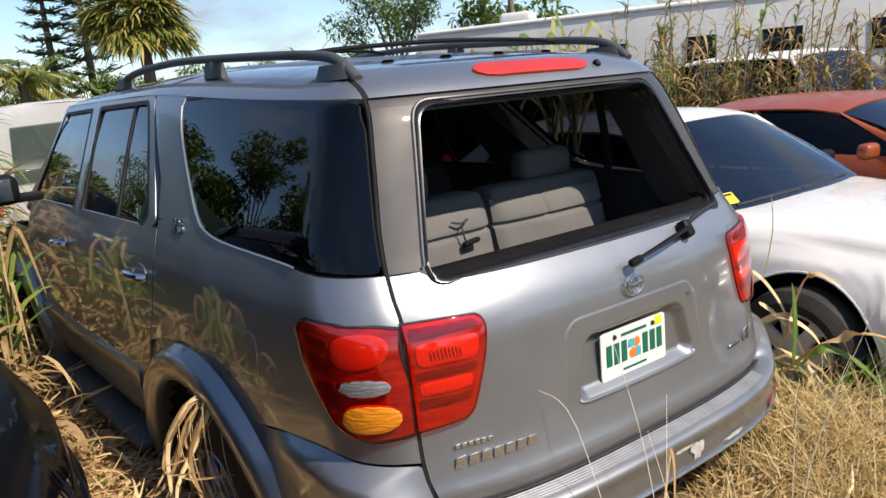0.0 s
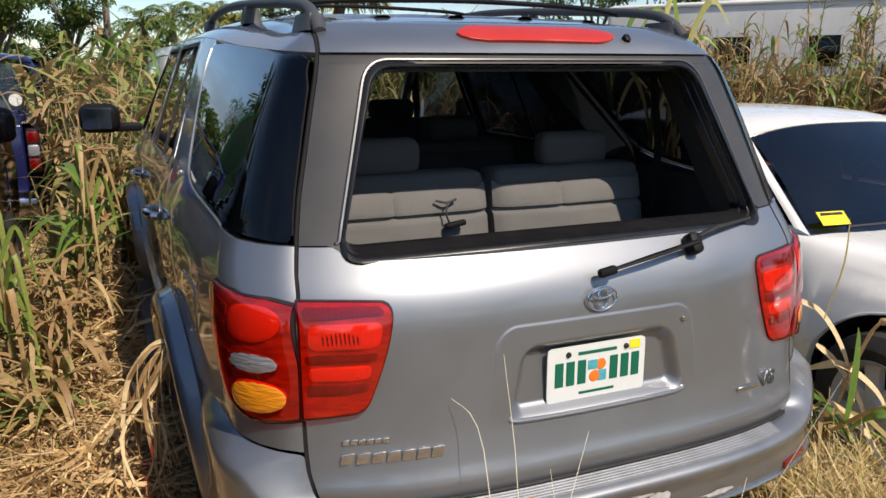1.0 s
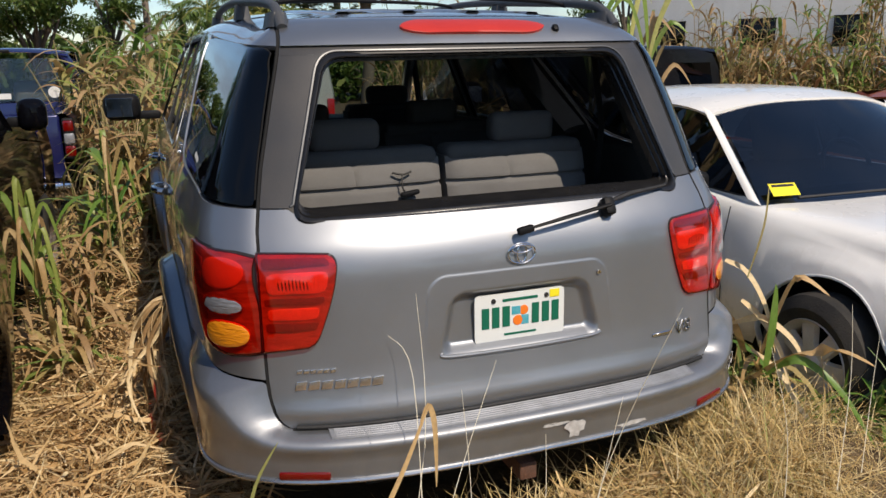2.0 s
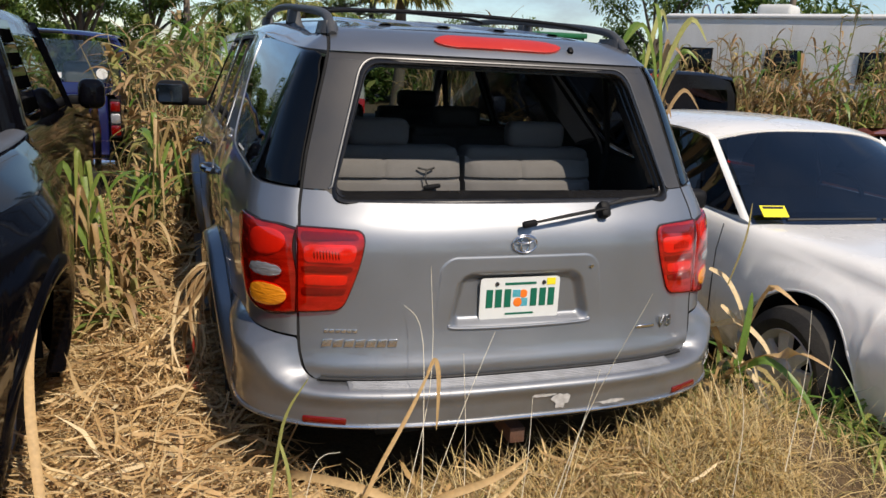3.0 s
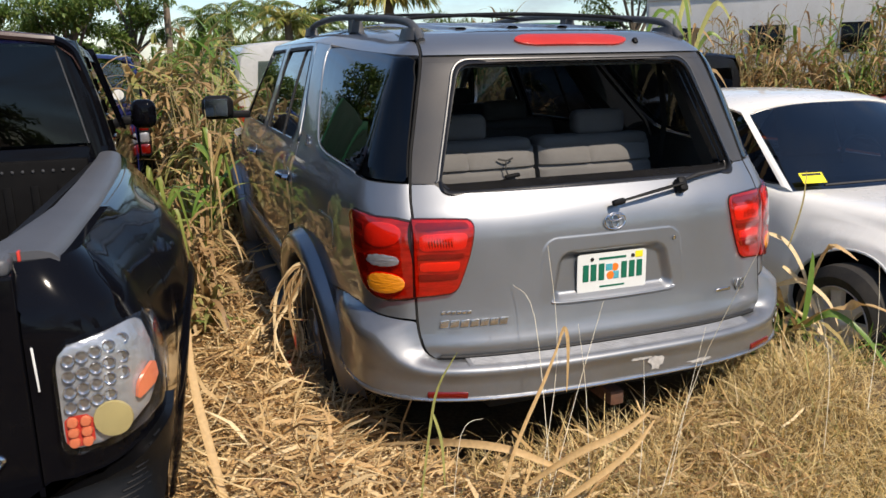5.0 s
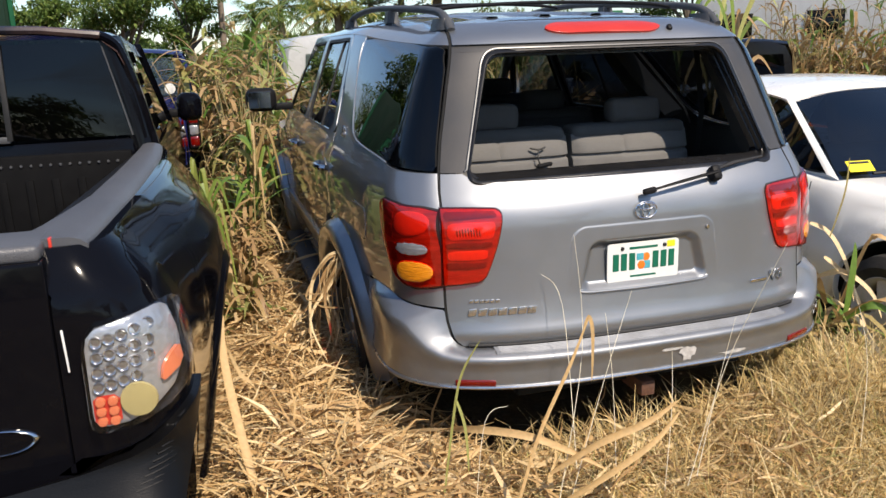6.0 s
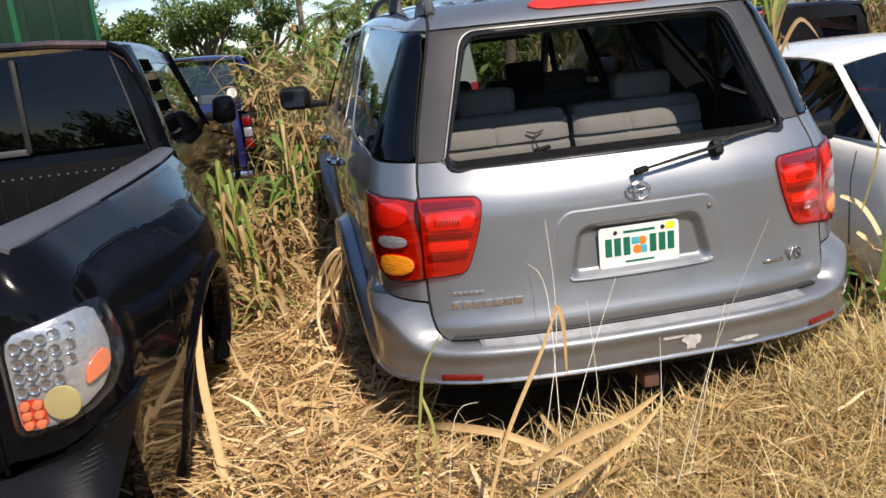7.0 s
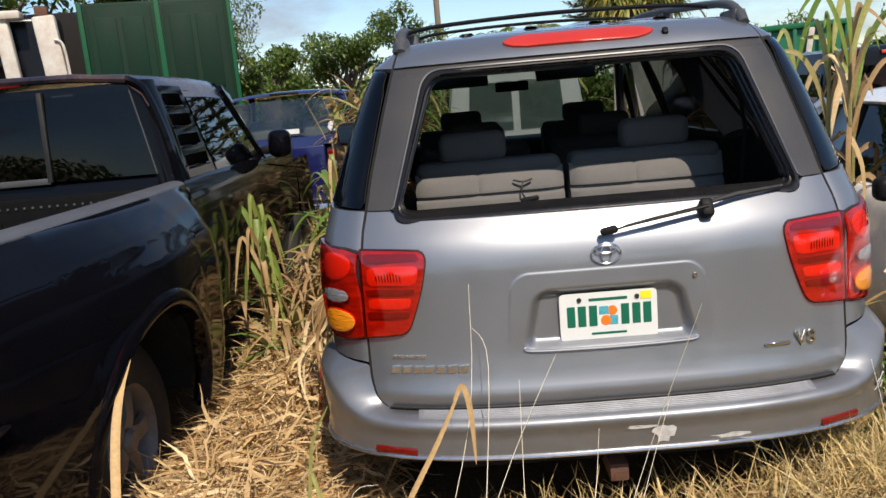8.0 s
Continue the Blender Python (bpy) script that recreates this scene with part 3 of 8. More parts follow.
def opening_lip():
    """The thin lip where the frame meets the seal, at both sides and along the top: a metal tube added to carry its
    highlight.
    """
    c = Vector((0, 1.57))
    pts = []
    for p in OPEN:
        d = Vector(((p[0] - c.x) / 0.6, (p[1] - c.y) / 0.22)).normalized()
        q = Vector((p[0], p[1])) + d * 0.013
        v = rear(q.x, min(max(q.y, 1.30), 1.819))
        v.z = q.y
        v.y -= 0.002
        pts.append((q.y, v))
    ring = [v for z, v in pts if z > 1.375]
    low = [Vector((s * 0.661, rear(0.661, 1.37).y - 0.002, 1.37)) for s in (1, -1)]
    ring.sort(key=lambda v: math.atan2(v.z - 1.37, v.x))
    ring = [low[0]] + ring + [low[1]]
    fine = [ring[0]]
    for p, q in zip(ring, ring[1:]):
        steps = max(int((q - p).length / 0.04), 1)
        for k in range(1, steps + 1):
            v = p.lerp(q, k / steps)
            fine.append(Vector((v.x, rear(v.x, min(v.z, 1.819)).y - 0.002, v.z)))
    ring = fine
    return a_tube(ring, 0.0055, 6, 0.8)


part("window_lip", opening_lip(), LIP_HIGHLIGHT, tailgate, "thin lip round the window opening, a tube added for its highlight")


def brake_bar():
    poly = round_poly([(-0.263, 1.868), (-0.20, 1.892), (0.20, 1.890), (0.278, 1.872), (0.21, 1.848), (-0.20, 1.850)], 0.05, 5)
    return a_patch(poly, lambda x, z: rear(x, z) - Vector((0, 0.012, 0)), rows=8, cols=24, lift=0.008, depth=0.014, crown=0.004)


part("high_brake_light", brake_bar(), mat("sun_bleached_red_lens", (0.50, 0.030, 0.016), 0.4, second=(0.40, 0.02, 0.012), scale=14, amount=0.5, coat=0.3), tailgate, "faded red high brake light")
bm = a_box((0, 0, 0), (0.02, 0.022, 0.026), 0.006, pose(0, 0, 0, -40))
bmesh.ops.translate(bm, verts=bm.verts, vec=rear(0.297, 1.865) - Vector((0, 0.02, 0)))
part("washer_nozzle", bm, BLACK_PLASTIC, tailgate)

# rear lamps: the tailgate's half and the quarter's half, each with its own reflector fields
LAMP_IN = [(0.7695, 1.249), (0.551, 1.246), (0.575, 1.13), (0.605, 1.045), (0.632, 0.980), (0.7725, 0.966)]
lamp_in = round_poly(LAMP_IN, [0.004, 0.05, 0.04, 0.03, 0.05, 0.004], 7)


def rear_half(poly, lift, depth, crown=0.0, rows=22, cols=14):
    return lambda: a_patch(poly, rear, rows=rows, cols=cols, lift=lift, depth=depth, crown=crown)


def ellipse(cx, cz, a, b, n=48, sq=2.4):
    out = []
    for k in range(n):
        t = 2 * math.pi * k / n
        c, s = math.cos(t), math.sin(t)
        out.append(Vector((cx + a * math.copysign(abs(c) ** (2 / sq), c), cz + b * math.copysign(abs(s) ** (2 / sq), s))))
    return out


def inset_poly(poly, k):
    cx = sum(p[0] for p in poly) / len(poly)
    cz = sum(p[1] for p in poly) / len(poly)
    return [Vector((cx + (p[0] - cx) * k, cz + (p[1] - cz) * k)) for p in poly]


for s in (1, -1):
    def flip(bm):
        return bm if s == 1 else mirrored(bm)
    lamp = part("gate_lamp", flip(rear_half(inset_poly(lamp_in, 1.03), 0.002, 0.03)()), BLACK_RUBBER, suv, "red rear lamp half on the tailgate")
    part("reflector", flip(rear_half(inset_poly(lamp_in, 0.985), 0.0035, 0.012)()), LAMP_SILVER, lamp, "silvered reflector under the red cover")
    part("reflector_band", flip(rear_half(round_poly([(0.760, 1.236), (0.585, 1.236), (0.575, 1.212), (0.760, 1.205)], 0.012, 3), 0.0065, 0.006, 0.001, 6, 10)()), LAMP_DARK, lamp)
    part("reflector_field", flip(rear_half(round_poly([(0.752, 1.195), (0.582, 1.198), (0.594, 1.138), (0.752, 1.135)], 0.02, 4), 0.0065, 0.006, 0.003, 8, 10)()), LAMP_BRIGHT, lamp)
    part("reflector_band", flip(rear_half(round_poly([(0.760, 1.125), (0.597, 1.127), (0.603, 1.105), (0.760, 1.103)], 0.008, 3), 0.0065, 0.005, 0.001, 6, 10)()), LAMP_DARK, lamp)
    part("reflector_band", flip(rear_half(round_poly([(0.760, 1.052), (0.617, 1.054), (0.630, 1.028), (0.760, 1.024)], 0.008, 3), 0.0065, 0.005, 0.001, 6, 10)()), LAMP_DARK, lamp)
    part("reflector_field", flip(rear_half(round_poly([(0.754, 1.094), (0.612, 1.096), (0.622, 1.062), (0.754, 1.060)], 0.014, 4), 0.006, 0.005, 0.002, 8, 10)()), LAMP_BRIGHT, lamp)
    for k in range(9):
        x = 0.640 + 0.0095 * k
        part("filament_rib", flip(rear_half(round_poly([(x, 1.148), (x + 0.004, 1.148), (x + 0.006, 1.172 + 0.008 * math.sin(math.pi * k / 8)), (x + 0.002, 1.172 + 0.008 * math.sin(math.pi * k / 8))], 0.0015, 2), 0.0105, 0.003, 0, 3, 3)()), CHROME, lamp)
    part("lens", flip(rear_half(lamp_in, 0.0135, 0.011, 0.008)()), RED_COVER, lamp, "glossy red cover")

    def quarter_half(poly, lift, depth, crown=0.0, rows=22, cols=14):
        return flip(a_patch(poly, side, rows=rows, cols=cols, lift=lift, depth=depth, crown=crown))
    ys = lambda z: seam_y(z) + 0.003
    lamp_out = round_poly([(ys(1.245), 1.245), (0.169, 1.254), (0.310, 1.264), (0.351, 1.240), (0.315, 1.128), (0.257, 1.056), (0.210, 0.992), (0.152, 0.957), (0.114, 0.951), (ys(0.965), 0.961), (ys(1.1), 1.1)], [0.003, 0.02, 0.02, 0.015, 0.02, 0.02, 0.02, 0.02, 0.01, 0.003, 0.002], 4)
    lamp = part("quarter_lamp", quarter_half(inset_poly(lamp_out, 1.04), 0.002, 0.03), BLACK_RUBBER, suv, "red rear lamp half with clear and amber fields")
    part("reflector", quarter_half(inset_poly(lamp_out, 0.985), 0.0035, 0.012), LAMP_SILVER, lamp, "silvered reflector under the red cover")
    part("brake_field", quarter_half(ellipse(0.150, 1.190, 0.060, 0.045), 0.0065, 0.006, 0.004, 10, 10), LAMP_BRIGHT, lamp)
    part("reflector_band", quarter_half(round_poly([(0.222, 1.226), (0.318, 1.232), (0.305, 1.200), (0.222, 1.195)], 0.006, 3), 0.006, 0.005, 0.001, 6, 6), LAMP_DARK, lamp)
    part("reflector_band", quarter_half(round_poly([(0.222, 1.176), (0.300, 1.180), (0.285, 1.130), (0.216, 1.126)], 0.006, 3), 0.006, 0.005, 0.001, 6, 6), LAMP_DARK, lamp)
    part("reflector_band", quarter_half(round_poly([(0.205, 1.112), (0.275, 1.105), (0.235, 1.040), (0.190, 1.040)], 0.008, 3), 0.006, 0.005, 0.001, 8, 6), LAMP_DARK, lamp)
    part("lens", quarter_half(lamp_out, 0.013, 0.011, 0.006), RED_COVER, lamp, "glossy red cover")
    part("reverse_field", quarter_half(ellipse(0.138, 1.099, 0.055, 0.026), 0.0155, 0.006, 0.005, 16, 12), CLEAR_LENS, lamp, "clear reversing light field")
    part("indicator_field", quarter_half(ellipse(0.126, 1.016, 0.056, 0.04), 0.0155, 0.006, 0.006, 16, 12), AMBER_LENS, lamp, "amber indicator field")

# dark joint round the tailgate
for s in (1, -1):
    pts = [rear(seam_x(z) * s, z) + Vector((0, 0.0065, 0)) for z in spaced(1.915, 0.742, 50, False)]
    part("tailgate_joint", a_tube(pts, 0.0062, 6), DARK_CAVITY, suv)
part("tailgate_joint", a_tube([Vector((x, rear(x, 0.742).y - 0.006, 0.7395)) for x in spaced(-0.715, 0.715, 30, False)], 0.0036, 6), DARK_CAVITY, suv)

# flanks
ARCH_Y, ARCH_Z = 1.13, 0.43


def arch(r, y):
    d = r * r - (y - ARCH_Y) ** 2
    return ARCH_Z + math.sqrt(d) if d > 0 else 0.0


def quarter_panel():
    """Lower rear quarter: from the tailgate seam to the rear door, over the wheel arch."""
    bm = bmesh.new()
    rows = []
    ys = spaced(0.0, 1.0, 46, False)
    for k in ys:
        row = []
        y_mid = 0.09 + k * (1.385 - 0.09)
        for j in range(29):
            h = j / 28
            top = float(np.interp(y_mid, [0.10, 0.221, 0.48, 0.847, 1.0, 1.15, 1.40], [1.364, 1.370, 1.396, 1.420, 1.452, 1.465, 1.44]))
            low = float(np.interp(y_mid, [0.04, 0.15, 0.27, 0.5, 0.66], [0.878, 0.889, 0.905, 0.89, 0.866])) if y_mid < 0.66 else max(arch(0.6, y_mid), 0.866)
            z = low + (top - low) * h
            start = seam_y(z) + GAP
            y = start + k * (door_seam(z) - GAP - start)
            row.append(side(y, z))
        rows.append(row)
    grid(bm, rows)
    r = bmesh.ops.extrude_edge_only(bm, edges=[e for e in bm.edges if e.is_boundary])
    for v in r["geom"]:
        if isinstance(v, bmesh.types.BMVert):
            v.co.x -= 0.02
    return bm


def door_seam(z):
    return float(np.interp(z, [0.6, 1.0, 1.1, 1.22, 1.33, 1.44, 1.57, 1.79, 1.85], [1.75, 1.52, 1.447, 1.397, 1.386, 1.419, 1.474, 1.719, 1.782]))


both("quarter_panel", quarter_panel, SILVER, suv)


def c_pillar():
    """The silver pillar between rear door and quarter window, up into the roof side."""
    bm = bmesh.new()
    rows = []
    for z in spaced(1.448, 1.84, 24, False):
        a = float(np.interp(z, [1.448, 1.472, 1.543, 1.720, 1.80, 1.84], [0.985, 1.047, 1.142, 1.356, 1.432, 1.44]))
        b = door_seam(z) - GAP
        rows.append([side(a + (b - a) * k / 8, z) for k in range(9)])
    grid(bm, rows)
    r = bmesh.ops.extrude_edge_only(bm, edges=[e for e in bm.edges if e.is_boundary])
    for v in r["geom"]:
        if isinstance(v, bmesh.types.BMVert):
            v.co.x -= 0.025
    return bm


both("rear_pillar", c_pillar, SILVER, suv)
QWIN = [(seam_y(1.372) + 0.007, 1.372), (0.221, 1.374), (0.48, 1.400), (0.847, 1.424), (0.993, 1.450), (1.047, 1.474), (1.142, 1.543), (1.356, 1.720), (1.436, 1.810), (1.421, 1.825), (0.727, 1.836), (seam_y(1.820) + 0.03, 1.820)] + [(seam_y(z) + 0.007, z) for z in (1.812, 1.74, 1.66, 1.58, 1.5, 1.43)]
qwin = round_poly(QWIN, [0.01] + [0.03] * 10 + [0.006] * 7, 3)
QCLEAR = round_poly([(0.33, 1.405), (0.48, 1.420), (0.847, 1.442), (0.98, 1.465), (1.035, 1.491), (1.125, 1.556), (1.33, 1.728), (1.38, 1.80), (0.727, 1.808), (0.52, 1.800), (0.46, 1.70), (0.375, 1.5)], 0.03, 3)
for s in (1, -1):
    turn = (lambda b: b) if s == 1 else mirrored
    w = part("quarter_window", turn(a_patch(qwin, side, rows=24, cols=26, lift=0.0, depth=0.004)), PRIVACY_GLASS, suv, "tinted quarter window with a broad black border")
    # black print on the inner face of the glass, broad at the rear
    bm = bmesh.new()
    rows = []

    def reach(poly, a):
        """Where a ray at angle a from the glass's middle leaves an outline."""
        c, d = Vector((0.78, 1.63)), Vector((math.cos(a) * 2.2, math.sin(a)))
        best = 0.0
        for i in range(len(poly)):
            p, q = Vector(poly[i - 1]) - c, Vector(poly[i]) - c
            e = q - p
            det = d.x * e.y - d.y * e.x
            if abs(det) > 1e-9:
                t, w2 = (p.x * e.y - p.y * e.x) / det, (p.x * d.y - p.y * d.x) / det
                if t > 0 and -1e-6 <= w2 <= 1 + 1e-6:
                    best = max(best, t)
        return c + d * best
    for k in range(97):
        a = 2 * math.pi * k / 96
        o, i = reach(qwin, a), reach(QCLEAR, a)
        rows.append([side(*o.lerp(i, f)) - Vector((0.006, 0, 0)) for f in (0, 0.25, 0.5, 0.75, 1)])
    grid(bm, rows)
    part("window_border", turn(bm), DARK_CAVITY, w, "black printed border")
    # thin edge of the paint along the front and lower side of the glass; on the left its sun glint is put into bright
    # metal
    line = smooth_path([side(y, z) + Vector((0.001, 0, 0)) for y, z in ((0.40, 1.386), (0.48, 1.394), (0.847, 1.418), (0.995, 1.443), (1.055, 1.468), (1.152, 1.538), (1.365, 1.716), (1.440, 1.804))], 4)
    part("pillar_trim", turn(a_patch(round_poly([(1.02, 1.40), (1.585, 1.40), (1.56, 1.46), (1.835, 1.80), (1.845, 1.85), (1.44, 1.85), (1.40, 1.80), (1.03, 1.48)], 0.02, 3), side, rows=14, cols=8, lift=-0.034, depth=0.012)), HEADLINER, suv, "dull grey pillar lining")
    part("window_edge", turn(a_tube(line, 0.0038, 5)), EDGE_GLINT if s == -1 else BLACK_RUBBER, suv)


def slab(poly, lift=0.0, depth=0.02, rows=14, cols=14, axis=1, crown=0.0):
    return lambda: a_patch(poly, side, rows=rows, cols=cols, axis=axis, lift=lift, depth=depth, crown=crown)


def door_low(rear_door):
    """The lower skin of a door, below the window line."""
    bm = bmesh.new()
    rows = []
    for j in range(25):
        z = 0.60 + (1.415 - 0.60) * j / 24
        if rear_door:
            a, b = door_seam(z) + GAP, 2.585 - GAP
            if z < 1.02:
                d = 0.6 ** 2 - (z - ARCH_Z) ** 2
                a = max(a, ARCH_Y + math.sqrt(max(d, 0)) + 0.01)
        else:
            a, b = 2.585 + GAP, float(np.interp(z, [0.6, 1.0, 1.4], [3.72, 3.72, 3.62]))
        row = []
        for k in range(17):
            p = side(a + (b - a) * k / 16, z)
            p.x += 0.006 * max(0, 1 - abs(z - 0.72) / 0.06)
            row.append(p)
        rows.append(row)
    grid(bm, rows)
    r = bmesh.ops.extrude_edge_only(bm, edges=[e for e in bm.edges if e.is_boundary])
    for v in r["geom"]:
        if isinstance(v, bmesh.types.BMVert):
            v.co.x -= 0.02
    return bm


RGLASS = round_poly([(1.531, 1.452), (1.605, 1.409), (2.52, 1.402), (2.54, 1.806), (1.812, 1.811)], [0.04, 0.03, 0.01, 0.02, 0.05], 4)
FGLASS = round_poly([(2.66, 1.403), (3.62, 1.395), (3.23, 1.80), (2.68, 1.805)], 0.02, 4)


def frame_of(outer, inner):
    """A flat frame between two outlines with the same number of points, on the flank."""
    def make():
        bm = bmesh.new()
        rows = []
        for o, i in zip(list(outer) + [outer[0]], list(inner) + [inner[0]]):
            a, b = side(*o), side(*i)
            rows.append([a - Vector((0.02, 0, 0)), a, b, b - Vector((0.012, 0, 0))])
        grid(bm, rows)
        return bm
    return make


ROUT = round_poly([(1.435, 1.43), (1.53, 1.398), (2.585, 1.393), (2.605, 1.838), (1.775, 1.838)], [0.04, 0.03, 0.01, 0.02, 0.05], 4)
FOUT = round_poly([(2.593, 1.393), (3.70, 1.38), (3.25, 1.838), (2.613, 1.838)], 0.02, 4)
for s in (1, -1):
    def flip(bm):
        return bm if s == 1 else mirrored(bm)
    for rear_door, outer, inner, hy in ((True, ROUT, RGLASS, 1.545), (False, FOUT, FGLASS, 2.80)):
        d = part("rear_door" if rear_door else "front_door", flip(door_low(rear_door)), SILVER, suv)
        part("window_frame", flip(frame_of(outer, inset_poly(inner, 1.03))()), SILVER, d)
        part("window_seal", flip(frame_of(inset_poly(inner, 1.032), inset_poly(inner, 0.965))()), BLACK_RUBBER, d)
        part("window_glass", flip(slab(inner, -0.010, 0.003)()), PRIVACY_GLASS if rear_door else DOOR_GLASS, d, "tinted door glass")
        # chrome pull handle over a dished cup
        h = side(hy, 1.235)
        bm = a_tube(smooth_path([h + Vector((0.004, -0.10, 0)), h + Vector((0.036, -0.07, 0.004)), h + Vector((0.045, 0, 0.006)), h + Vector((0.036, 0.07, 0.004)), h + Vector((0.004, 0.10, 0))], 4), 0.016, 8)
        part("door_handle", flip(bm), CHROME, d, "chrome door handle")
        part("handle_cup", flip(a_patch(ellipse(hy, 1.235, 0.085, 0.045), side, rows=8, cols=8, lift=0.003, depth=0.004)), SILVER_DIRTY, d)
    part("division_bar", flip(a_patch([(1.925, 1.407), (1.950, 1.407), (2.01, 1.81), (1.985, 1.81)], side, rows=6, cols=3, lift=-0.004, depth=0.008)), BLACK_RUBBER, suv)
    # protective strip along the doors
    part("side_moulding", flip(a_patch(round_poly([(1.80, 0.70), (3.65, 0.70), (3.65, 0.79), (1.76, 0.79)], 0.02, 3), side, rows=6, cols=20, lift=0.014, depth=0.014, crown=0.006)), SILVER_DIRTY, suv)
    # bright strip puts a glint line round the fuel door
    part("fuel_door_glint", flip(a_patch(round_poly([(0.594, 1.032), (0.816, 1.036), (0.812, 1.182), (0.588, 1.176)], 0.032, 4), side, rows=8, cols=8, lift=0.0012, depth=0.002)), EDGE_GLINT, suv) if s == -1 else None
    part("fuel_door", flip(a_patch(round_poly([(0.600, 1.038), (0.810, 1.042), (0.806, 1.176), (0.594, 1.170)], 0.03, 4), side, rows=8, cols=8, lift=0.003, depth=0.003)), SILVER, suv) if s == -1 else None
    # front wing, simple and mostly hidden by grass
    bm = bmesh.new()
    rows = []
    for j in range(13):
        z = 0.62 + 0.62 * j / 12
        a, b = float(np.interp(z, [0.6, 1.24], [3.73, 3.66])), 4.95 - 0.10 * abs(z - 0.95)
        rows.append([side(a + (b - a) * k / 12, z) - Vector((0.22 * max(k / 12 - 0.72, 0) ** 1.2, 0, 0)) for k in range(13)])
    grid(bm, rows)
    part("front_wing", flip(bm), SILVER, suv)

    # flared wheel arches
    for cy, big in ((ARCH_Y, True), (ARCH_Y + 3.0, False)):
        bm = bmesh.new()
        rows = []
        for k in range(31):
            t = radians(-2 + 184 * k / 30)
            row = []
            for r, out in ((0.472, -0.05), (0.466, 0.020), (0.470, 0.040), (0.480, 0.052), (0.500, 0.059), (0.525, 0.063), (0.548, 0.064), (0.562, 0.061), (0.573, 0.053), (0.582, 0.040), (0.590, 0.022), (0.600, 0.004), (0.625, -0.004), (0.665, -0.012)):
                y, z = cy - r * math.cos(t), ARCH_Z + r * math.sin(t)
                p = side(y, min(z, 1.3))
                p.z = z
                p.x += out
                row.append(p)
            rows.append(row)
        grid(bm, rows)
        part("wheel_arch_flare", flip(bm), SILVER, suv)
        bm = bmesh.new()
        rows = []
        for k in range(17):
            t = math.pi * k / 16
            rows.append([Vector((x, cy - 0.47 * math.cos(t), ARCH_Z + 0.47 * math.sin(t))) for x in (0.97, 0.62)])
        grid(bm, rows)
        part("arch_liner", flip(bm), DARK_CAVITY, suv)
    # running board on two brackets
    part("running_board", flip(a_box((0.97, 2.62, 0.455), (0.16, 1.75, 0.05), 0.018)), GREY_PLASTIC, suv, "dirty grey running board")
    part("sill", flip(a_box((0.90, 2.63, 0.56), (0.08, 1.85, 0.10), 0.02)), SILVER_DIRTY, suv)


def wheel(parent, m, r=0.385, w=0.25, rim_r=0.22, spokes=5, face=ALLOY):
    """A road wheel: tyre with shoulders, rim with spokes and hub cap. Its own x axis is the axle, outwards +x."""
    prof = [(-w / 2 + 0.02, rim_r), (-w / 2, rim_r + 0.05), (-w / 2 + 0.005, r - 0.05), (-w / 2 + 0.035, r - 0.008), (-0.03, r), (0.03, r), (w / 2 - 0.035, r - 0.008), (w / 2 - 0.005, r - 0.05), (w / 2, rim_r + 0.05), (w / 2 - 0.02, rim_r)]
    wh = part("wheel", lathe(bmesh.new(), prof, m, 40), TYRE, parent, "dusty black tyre on a grey rim")
    part("rim", lathe(bmesh.new(), [(w / 2 - 0.02, rim_r + 0.004), (w / 2 - 0.012, rim_r), (w / 2 - 0.05, rim_r - 0.025), (-w / 2 + 0.02, rim_r - 0.03)], m, 36), face, wh)
    part("brake_disc", lathe(bmesh.new(), [(-0.01, 0.0), (-0.01, rim_r * 0.85), (-0.03, rim_r * 0.85)], m, 24), DARK_CAVITY, wh)
    for k in range(spokes):
        t = 2 * math.pi * k / spokes
        q = m @ Matrix.Rotation(t, 4, "X")
        bm = bmesh.new()
        rows = []
        for f, wd, out in ((0.16, 0.055, w / 2 - 0.035), (0.45, 0.04, w / 2 - 0.022), (0.8, 0.045, w / 2 - 0.030), (0.97, 0.065, w / 2 - 0.045)):
            y = f * rim_r
            rows.append([q @ Vector(v) for v in ((out - 0.03, y, -wd * 0.9), (out - 0.006, y, -wd * 0.75), (out, y, 0), (out - 0.006, y, wd * 0.75), (out - 0.03, y, wd * 0.9))])
        grid(bm, rows)
        part("spoke", bm, face, wh)
    part("hub_cap", lathe(bmesh.new(), [(w / 2 - 0.012, 0.0), (w / 2 - 0.014, 0.035), (w / 2 - 0.03, 0.052), (w / 2 - 0.06, 0.055)], m, 20), face, wh)
    return wh


for s in (1, -1):
    for cy in (ARCH_Y, ARCH_Y + 3.0):
        wheel(suv, pose(0.84 * s, cy, 0.40, 0, 0, 0 if s == 1 else 180), 0.385, 0.26, 0.215)


# roof
def roof_z(x, y):
    c = float(np.interp(y, [0.30, 0.36, 0.44, 0.6, 1.0, 1.8, 2.6, 3.1, 3.35, 3.5], [1.87, 1.890, 1.912, 1.930, 1.945, 1.955, 1.95, 1.938, 1.915, 1.885]))
    w = side(max(y, 0.36), 1.832).x
    u = min(abs(x) / w, 1.0)
    edge = 1.834 + rise(y)
    c += 0.6 * rise(y)
    return c - (c - edge) * (0.16 * u ** 2 + 0.84 * u ** 6)


